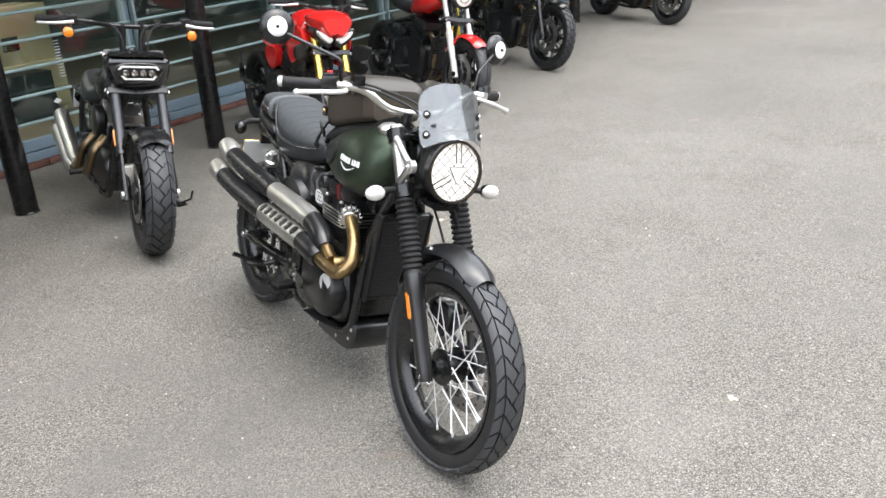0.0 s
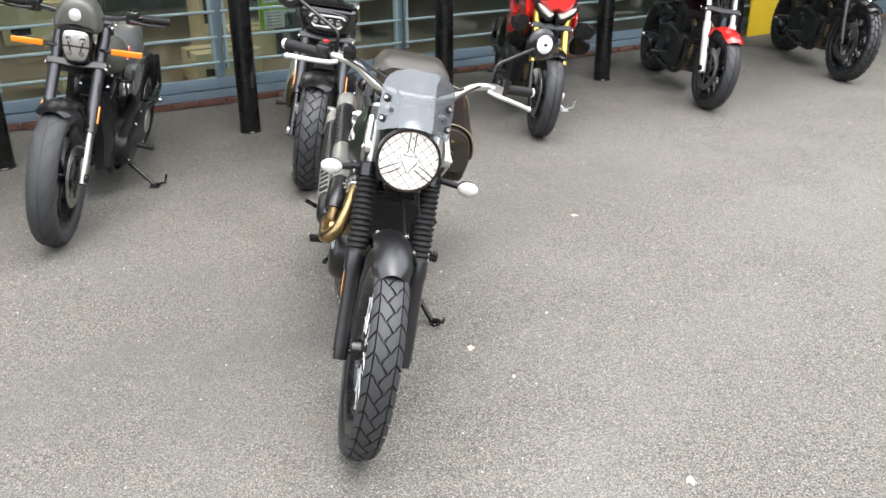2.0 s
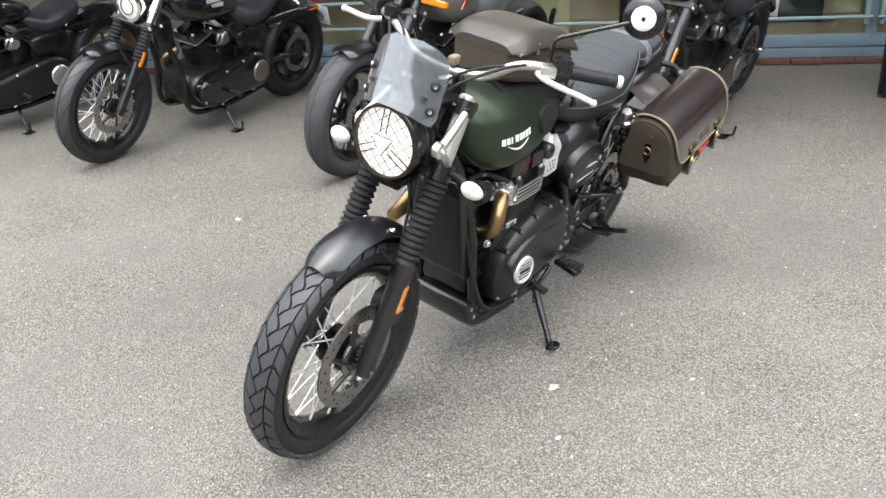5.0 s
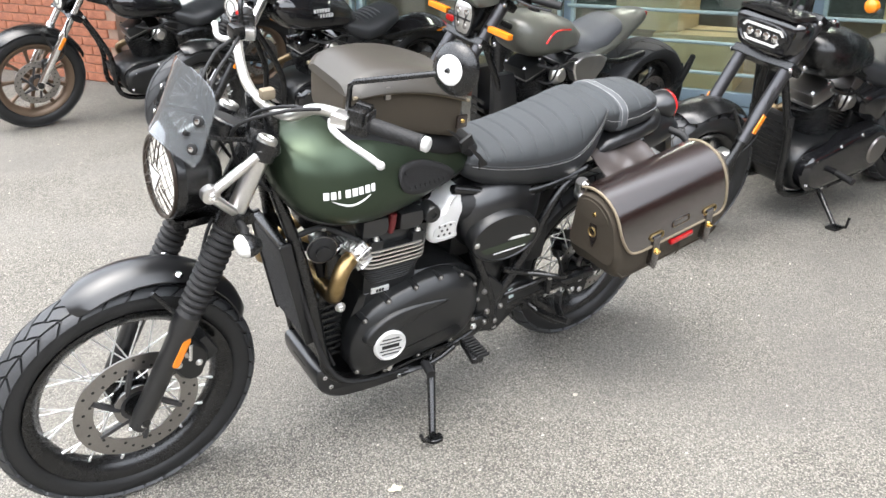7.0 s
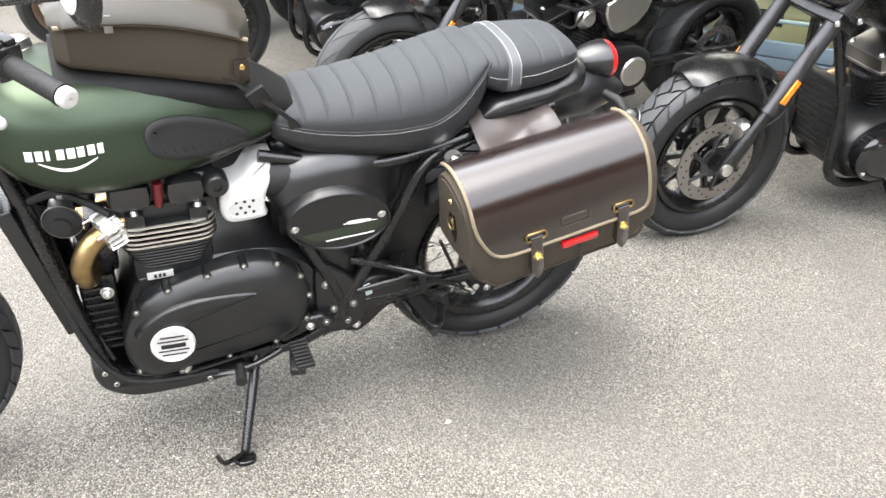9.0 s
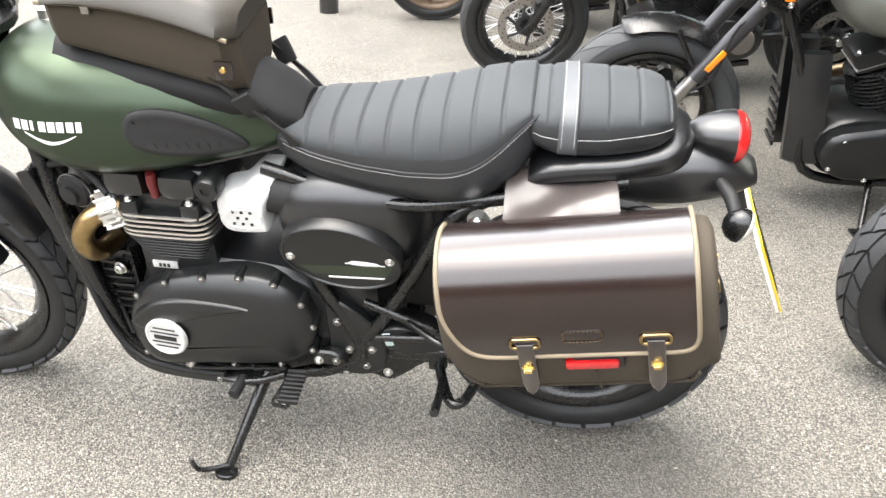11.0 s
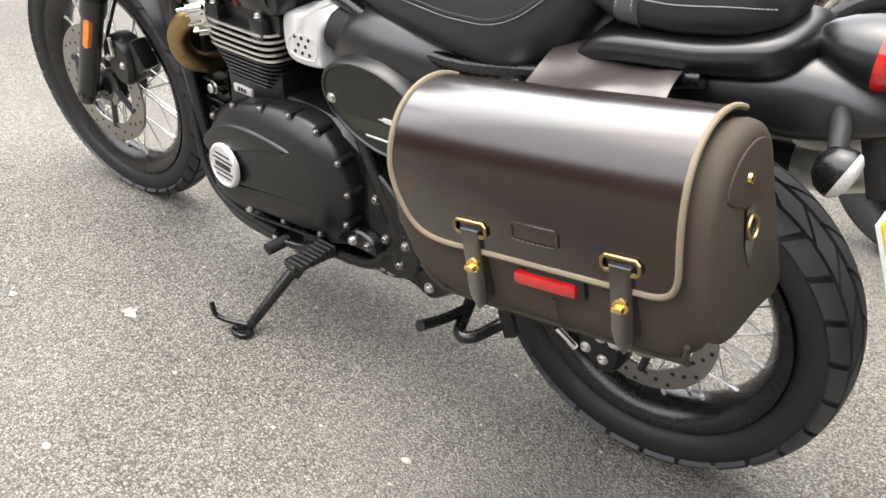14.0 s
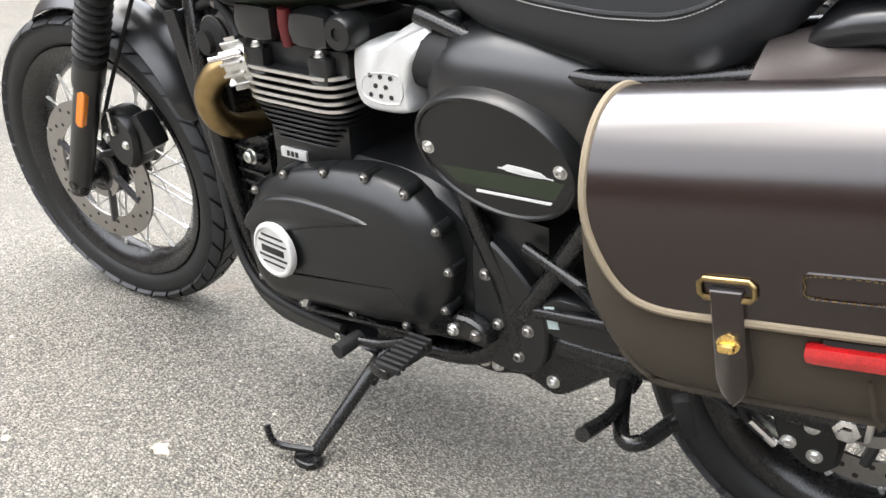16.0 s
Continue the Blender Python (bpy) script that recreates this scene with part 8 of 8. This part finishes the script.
    if c.get("engine", "vee") == "vee":
        part("crankcase", slab([(ex + 0.22, 0.24), (ex + 0.24, 0.36), (ex + 0.12, 0.43), (ex - 0.10, 0.43), (ex - 0.30, 0.44), (ex - 0.42, 0.36), (ex - 0.40, 0.24), (ex - 0.28, 0.19), (ex + 0.12, 0.18)], [(-0.14, 0.015), (-0.12, 0), (0.12, 0), (0.14, 0.015)], None, 3), CASE, t, "black vee twin crankcase")
        pc = part("primary_cover", slab([(ex + 0.22, 0.27), (ex + 0.20, 0.37), (ex + 0.05, 0.41), (ex - 0.12, 0.45), (ex - 0.28, 0.47), (ex - 0.40, 0.42), (ex - 0.42, 0.32), (ex - 0.34, 0.24), (ex - 0.10, 0.22), (ex + 0.12, 0.20)], [(0.12, 0.0), (0.185, 0.0), (0.20, 0.012), (0.206, 0.035)], None, 4), c.get("primary", CASE), t, "long black primary cover")
        part("derby_cover", lathe([(0, 0), (0.072, 0), (0.072, 0.008), (0.064, 0.016), (0.03, 0.018), (0, 0.018)], 28), c.get("derby", SILVER), pc, "round side cover", align((ex - 0.31, 0.198, 0.345), (ex - 0.31, 0.4, 0.345)))
        for x, z in ((0.16, 0.36), (0.0, 0.41), (-0.15, 0.445), (-0.24, 0.235), (0.05, 0.21), (0.19, 0.25)):
            part("bolt", bolt((ex + x, 0.198, z), (0, 1, 0), 0.008), CHROME, pc, "")
        for sgn in (1, -1):
            ax = Vector((sgn * math.sin(radians(22)), 0, math.cos(radians(22))))
            b0 = Vector((ex - 0.05 + sgn * 0.05, 0, 0.41))
            Mc = align(b0, b0 + ax)
            prof = [(0, 0)]
            for k in range(12):
                y = 0.016 * k
                prof += [(0.062, y), (0.098, y + 0.004), (0.098, y + 0.0075), (0.062, y + 0.0115)]
            prof += [(0.07, 0.195), (0, 0.195)]
            cy = part("cylinder", lathe(prof, 28), c.get("cyl_mat", FINNED), t, "black finned cylinder", Mc)
            part("rocker_box", box(-0.09, 0.09, 0.195, 0.275, -0.075, 0.075, 0.02), c.get("rocker", CASE), cy, "", Mc @ pose(0, 0, 0))
            for bx, by in ((-0.07, 0.055), (0.07, 0.055), (-0.07, -0.055), (0.07, -0.055)):
                part("head_bolt", bolt(Mc @ Vector((bx, 0.275, by)), ax, 0.008, 0.009), CHROME, cy, "")
            part("rocker_rim", box(-0.092, 0.092, 0.214, 0.219, -0.078, 0.078, 0.002), STEEL, cy, "", Mc)
            part("plug_cap", tube([Mc @ Vector((0, 0.16, 0.09)), Mc @ Vector((0, 0.175, 0.125))], [0.012, 0.009], 10), RUBBER, cy, "")
            part("pushrod_tube", tube([Vector((b0.x, 0.085 * -1, 0.42)), Vector((b0.x, -0.085, 0.42)) + ax * 0.2], 0.012, 8), CHROME, cy, "")
            part("spark_lead", tube([b0 + ax * 0.18 + Vector((0, 0.10, 0)), b0 + ax * 0.16 + Vector((-0.03, 0.15, 0.02)), Vector((ex - 0.05, 0.12, 0.66))], 0.006, 6, None, 4), c.get("lead_mat", RUBBER), cy, "")
        part("air_cleaner", lathe([(0, 0), (0.095, 0), (0.10, 0.02), (0.095, 0.05), (0.06, 0.06), (0, 0.06)], 28), CASE, t, "", align((ex - 0.05, -0.10, 0.57), (ex - 0.05, -0.3, 0.57)))
        part("horn_cover", lathe([(0, 0), (0.05, 0), (0.052, 0.02), (0.03, 0.05), (0, 0.052)], 24), c.get("derby", SILVER), t, "", align((ex - 0.05, 0.10, 0.60), (ex - 0.05, 0.3, 0.60)))
    else:
        blk = part("crankcase", slab([(ex + 0.20, 0.26), (ex + 0.22, 0.44), (ex + 0.10, 0.50), (ex - 0.20, 0.52), (ex - 0.34, 0.42), (ex - 0.32, 0.26), (ex - 0.10, 0.19), (ex + 0.12, 0.19)], [(-0.16, 0.03), (-0.13, 0), (0.13, 0), (0.16, 0.03)], None, 3), CASE, t, "black engine block")
        part("clutch_cover", lathe([(0, 0), (0.085, 0), (0.085, 0.02), (0.07, 0.035), (0, 0.04)], 28), c.get("clutch_mat", CASE), blk, "", align((ex - 0.12, 0.15, 0.36), (ex - 0.12, 0.4, 0.36)))
        part("clutch_cover", lathe([(0, 0), (0.085, 0), (0.085, 0.02), (0.07, 0.035), (0, 0.04)], 28), CASE, blk, "", align((ex - 0.12, -0.15, 0.36), (ex - 0.12, -0.4, 0.36)))
        part("cylinder_block", box(-0.10, 0.12, -0.14, 0.14, 0.0, 0.24, 0.02), CASE, blk, "", pose(ex + 0.03, 0, 0.47) @ pose(0, 0, 0, 0, 15, 0))
        for k in range(6):
            part("cooling_fin", box(-0.11, 0.13, -0.15, 0.15, 0.03 + 0.03 * k, 0.036 + 0.03 * k, 0.002), CASE, blk, "", pose(ex + 0.03, 0, 0.47) @ pose(0, 0, 0, 0, 15, 0))
        for s in (1, -1):
            part("header_pipe", tube([(ex + 0.15, s * 0.07, 0.60), (ex + 0.26, s * 0.075, 0.52), (ex + 0.27, s * 0.07, 0.34), (ex + 0.15, s * 0.06, 0.20), (ex - 0.10, s * 0.05, 0.17)], 0.022, 14, None, 5), c.get("pipe_mat", PIPE), t, "curved exhaust header")
    part("fuel_line", tube([(ex + 0.12, 0.13, 0.68), (ex + 0.02, 0.17, 0.66), (ex - 0.10, 0.16, 0.69), (ex - 0.2, 0.13, 0.66)], 0.008, 6, None, 5), c.get("lead_mat", RUBBER), t, "")
    rw = 0.11 if c.get("engine", "vee") != "vee" or c.get("tall_radiator") else 0.075
    part("radiator", box(-0.02, 0.02, -rw, rw, -0.15, 0.15 if rw > 0.1 else -0.03, 0.008), PLASTIC, t, "", pose(ex + 0.28, 0, 0.42) @ pose(0, 0, 0, 0, 14, 0))
    for k in range(10 if rw > 0.1 else 4):
        part("radiator_fin", box(0.02, 0.024, -rw + 0.015, rw - 0.015, -0.13 + 0.027 * k, -0.124 + 0.027 * k, 0), SATIN, t, "", pose(ex + 0.28, 0, 0.42) @ pose(0, 0, 0, 0, 14, 0))
    if c.get("chin"):
        for s in (1, -1):
            part("radiator_shroud", skin([[Vector((ex + 0.30 + dx + lean_ * z, s * y, 0.48 + z)) for dx, y in ((0.05, 0.05), (0.055, w_), (0.02, w_ + 0.03), (-0.07, w_ + 0.035), (-0.07, 0.05))] for z, w_, lean_ in ((-0.27, 0.07, 0.12), (-0.25, 0.095, 0.12), (-0.10, 0.10, 0.12), (0.06, 0.085, 0.12), (0.16, 0.06, 0.12))]), MATTE, t, "dark radiator shroud")
        for k in range(6):
            part("shroud_slat", box(ex + 0.365, ex + 0.375, -0.05, 0.05, 0.25 + 0.045 * k, 0.27 + 0.045 * k, 0.002), SATIN, t, "", pose(ex + 0.37, 0, 0.36) @ pose(0, 0, 0, 0, 7, 0) @ pose(-ex - 0.37, 0, -0.36))
    for s in (1, -1):
        part("down_tube", tube([(fx(tz - 0.2) - 0.07, s * 0.04, tz - 0.2), (ex + 0.30, s * 0.10, 0.48), (ex + 0.25, s * 0.12, 0.20), (ex - 0.05, s * 0.13, 0.16), (ex - 0.40, s * 0.13, 0.20)], 0.018, 10, None, 5), SATIN, t, "")
        part("swing_arm", tube([(ex - 0.38, s * 0.12, 0.34), (-xf + 0.25, s * (w2 / 2 + 0.045), R2 + 0.03), (-xf, s * (w2 / 2 + 0.045), R2)], 0.024, 10, None, 3), SATIN, t, "")
        part("seat_rail", tube([(fx(tz - 0.1) - 0.08, s * 0.03, tz - 0.12), (ox - 0.20, s * 0.07, 0.70), (ox - 0.55, s * 0.11, 0.62), (-xf + 0.15, s * 0.11, R2 + 0.30)], 0.018, 10, None, 4), SATIN, t, "")
        part("foot_peg", tube([(ex - 0.12 + c.get("peg_x", 0.1), s * 0.16, 0.28), (ex - 0.12 + c.get("peg_x", 0.1), s * 0.30, 0.27)], [0.012, 0.017], 10), RUBBER, t, "")
        part("axle_nut", lathe([(0, 0), (0.022, 0), (0.02, 0.015), (0, 0.017)], 10), CHROME, t, "", align((-xf, s * (w2 / 2 + 0.065), R2), (-xf, s, R2)))
    part("rear_block", box(ex - 0.45, ex - 0.18, -0.10, 0.10, 0.36, 0.66, 0.03), PLASTIC, t, "")
    part("oil_tank", slab([(ex - 0.18, 0.60), (ex - 0.20, 0.50), (ex - 0.38, 0.46), (ex - 0.46, 0.56), (ex - 0.40, 0.63)], [(-0.145, 0.02), (-0.13, 0), (0.13, 0), (0.145, 0.02)], None, 3), c.get("side_mat", SATIN), t, "")
    if c.get("pipes", "right"):
        for k, (dy, dz) in enumerate(((0.0, 0.0), (0.02, -0.10))):
            part("exhaust", tube([(ex + 0.10 - 0.18 * k, -0.12, 0.50), (ex + 0.16 - 0.20 * k, -0.19 - dy, 0.42), (ex + 0.02 - 0.2 * k, -0.21 - dy, 0.28 + dz * 0.2), (ex - 0.30, -0.22 - dy, 0.26 + dz * 0.2)], 0.023, 14, None, 5), c.get("pipe_mat", PIPE), t, "bronze exhaust pipe")
            part("silencer", tube([(ex - 0.30, -0.22 - dy, 0.27 + dz * 0.4), (ex - 0.36, -0.22 - dy, 0.28 + dz * 0.4), (ex - 0.85, -0.23 - dy, 0.46 + dz), (ex - 0.88, -0.23 - dy, 0.47 + dz)], [0.03, 0.045, 0.05, 0.042], 18), c.get("muffler", SILVER), t, "")
    a = math.radians(lean)

    def gnd(x, y, z):
        return (x, math.cos(a) * y - math.sin(a) * z, math.sin(a) * y + math.cos(a) * z)
    sd = part("side_stand", tube([(ex + 0.0, 0.13, 0.20), gnd(ex + 0.06, 0.33, 0.018)], [0.014, 0.011], 10), c.get("stand_mat", SATIN), t, "")
    ft = box(-0.04, 0.03, -0.025, 0.03, 0.0, 0.012, 0.003)
    ft.transform(pose(ex + 0.065, 0.335, 0.001))
    ft.transform(Matrix.Rotation(a, 4, "X"))
    part("stand_foot", ft, c.get("stand_mat", SATIN), sd, "")
    part("stand_lug", tube([gnd(ex + 0.06, 0.345, 0.015), gnd(ex + 0.075, 0.40, 0.03), gnd(ex + 0.085, 0.415, 0.08)], 0.007, 8), c.get("stand_mat", SATIN), sd, "")
    return t


CRUISER = dict(R1=0.335, w1=0.13, r1=0.235, R2=0.335, w2=0.18, r2=0.22, wb=1.62, rake=30, trail=0.15)
machine("black muscle cruiser with wide front tyre and rectangular headlamp", (-1.79, -0.372), 0, dict(CRUISER, R1=0.325, w1=0.150, r1=0.21, tread="trail", count=28, kind="cast", spokes=10, disc_sides=(1, -1), fork_mat=FORK, lamp="bar", lamp_z=0.93, fork_top=1.02, tank_mat=SATIN, bar=(0.46, 1.17, -0.04), signal="round", lever_mat=PALE, mirrors=False, guard_arc=(62, 125), turn=-2, engine_x=0.04, derby=STEEL, lead_mat=SATIN, rocker=STEEL, tall_radiator=True, primary=GLOSS, side_mat=GLOSS, caliper=SILVER, axle_mat=SILVER))
machine("grey power cruiser with slim cowl, amber signals and red trim", (-1.04, -1.55), 4, dict(CRUISER, R1=0.35, w1=0.13, r1=0.245, wb=1.73, rake=34, trail=0.12, tread="road", tread_mat=DUSTY, kind="split", spokes=5, disc=0.15, disc_sides=(1, -1), fork_mat=FORK, slider=STEEL, lamp="mask", fork_top=1.03, lamp_z=0.93, cowl_mat=OLIVE, tank_mat=OLIVE, tank_line=RED, seat_mat=STRAP, cowl_tail=OLIVE, cover_mat=SILVER, rear_guard=None, signal="stick", mirrors=False, bar=(0.40, 1.07, 0.03), chin=True, guard_arc=(70, 125), turn=0, w2=0.24, seat=[(-0.60, 0.76, 0.83, 0.06), (-0.56, 0.72, 0.86, 0.12), (-0.45, 0.67, 0.83, 0.14), (-0.34, 0.65, 0.79, 0.13), (-0.24, 0.68, 0.79, 0.10), (-0.20, 0.70, 0.78, 0.06)]))
machine("glossy black bobber cruiser with wire spoked front wheel", (-0.51, -3.01), 6, dict(CRUISER, R1=0.345, w1=0.11, r1=0.25, kind="spoke", kind2="cast", spokes=40, tread="road", fork="gaiter", fork_mat=CHROME, lamp="round", lamp_mat=CHROME, tank=[(-0.32, 0.72, 0.80, 0.07), (-0.24, 0.71, 0.88, 0.12), (-0.08, 0.70, 0.95, 0.155), (0.08, 0.71, 0.98, 0.165), (0.2, 0.75, 0.97, 0.15), (0.27, 0.81, 0.94, 0.11), (0.29, 0.86, 0.90, 0.05)], rocker=GLOSS, primary=GLOSS, tank_mat=GLOSS, tank_mark=PALE, seat_ribs=6, signal="none", bar=(0.40, 1.22, -0.06), guard_arc=(70, 135), turn=5, derby=STEEL, disc=0.15))
machine("black cruiser with bronze cast wheels", (0.17, -4.36), 2, dict(CRUISER, R1=0.345, w1=0.12, r1=0.25, kind="cast", spokes=9, rim_mat=COPPER, fork="plain", fork_mat=CHROME, slider=CHROME, lamp="round", tank_mat=GLOSS, signal="none", guard_arc=(50, 160), turn=8, disc=0.15))
SPORT = dict(R1=0.30, w1=0.12, r1=0.215, R2=0.315, w2=0.19, r2=0.215, wb=1.46, rake=24, trail=0.10, engine="inline", pipes="", signal="none", turn=-0.5, lean=9, fork_top=0.92, rear_guard=None, fork_reflector=False, disc=0.16, disc_sides=(1, -1), spokes=5, kind="split", bar=(0.37, 1.04, -0.06), lever_mat=SILVER, seat=[(-0.72, 0.86, 0.92, 0.06), (-0.66, 0.80, 0.93, 0.12), (-0.5, 0.74, 0.90, 0.14), (-0.34, 0.72, 0.84, 0.12), (-0.22, 0.74, 0.84, 0.08)], tank=[(-0.26, 0.74, 0.84, 0.08), (-0.2, 0.72, 0.88, 0.11), (-0.06, 0.72, 0.97, 0.15), (0.08, 0.74, 1.0, 0.17), (0.17, 0.78, 0.98, 0.15), (0.22, 0.82, 0.94, 0.10), (0.24, 0.86, 0.90, 0.05)])
machine("red sports motorcycle with gold fork and dark winglets", (-2.76, 1.15), 1.5, dict(SPORT, paint=RED, fork_mat=GOLD, lamp="sport", lamp_z=0.86, guard_mat=SATIN, guard_arc=(60, 120), caliper=SILVER, axle_mat=PALE, slider=SATIN, stand_mat=PALE, cowl_tail=RED))
machine("black roadster with red front mudguard and bright fork", (-3.42, 2.58), 0, dict(SPORT, paint=RED, tank_mat=RED, fork="plain", fork_mat=PALE, slider=PALE, lamp="round", lamp_r=0.10, lamp_z=0.92, lamp_mat=SATIN, guard_mat=RED, guard_arc=(50, 150), turn=4))
machine("black roadster on knobbly tyres with wire spoked wheels", (-4.30, 4.10), -4, dict(SPORT, R1=0.33, r1=0.24, paint=GLOSS, tank_mat=GLOSS, fork="plain", fork_mat=SILVER, slider=SATIN, lamp="round", tread="knobs", count=30, kind="cast", spokes=10, guard_arc=(60, 130), turn=7))
machine("black roadster parked at the end of the row", (-5.55, 6.9), -6, dict(SPORT, paint=GLOSS, tank_mat=GLOSS, fork="plain", fork_mat=SILVER, lamp="round", rim_mat=SATIN, guard_mat=GLOSS, turn=10))
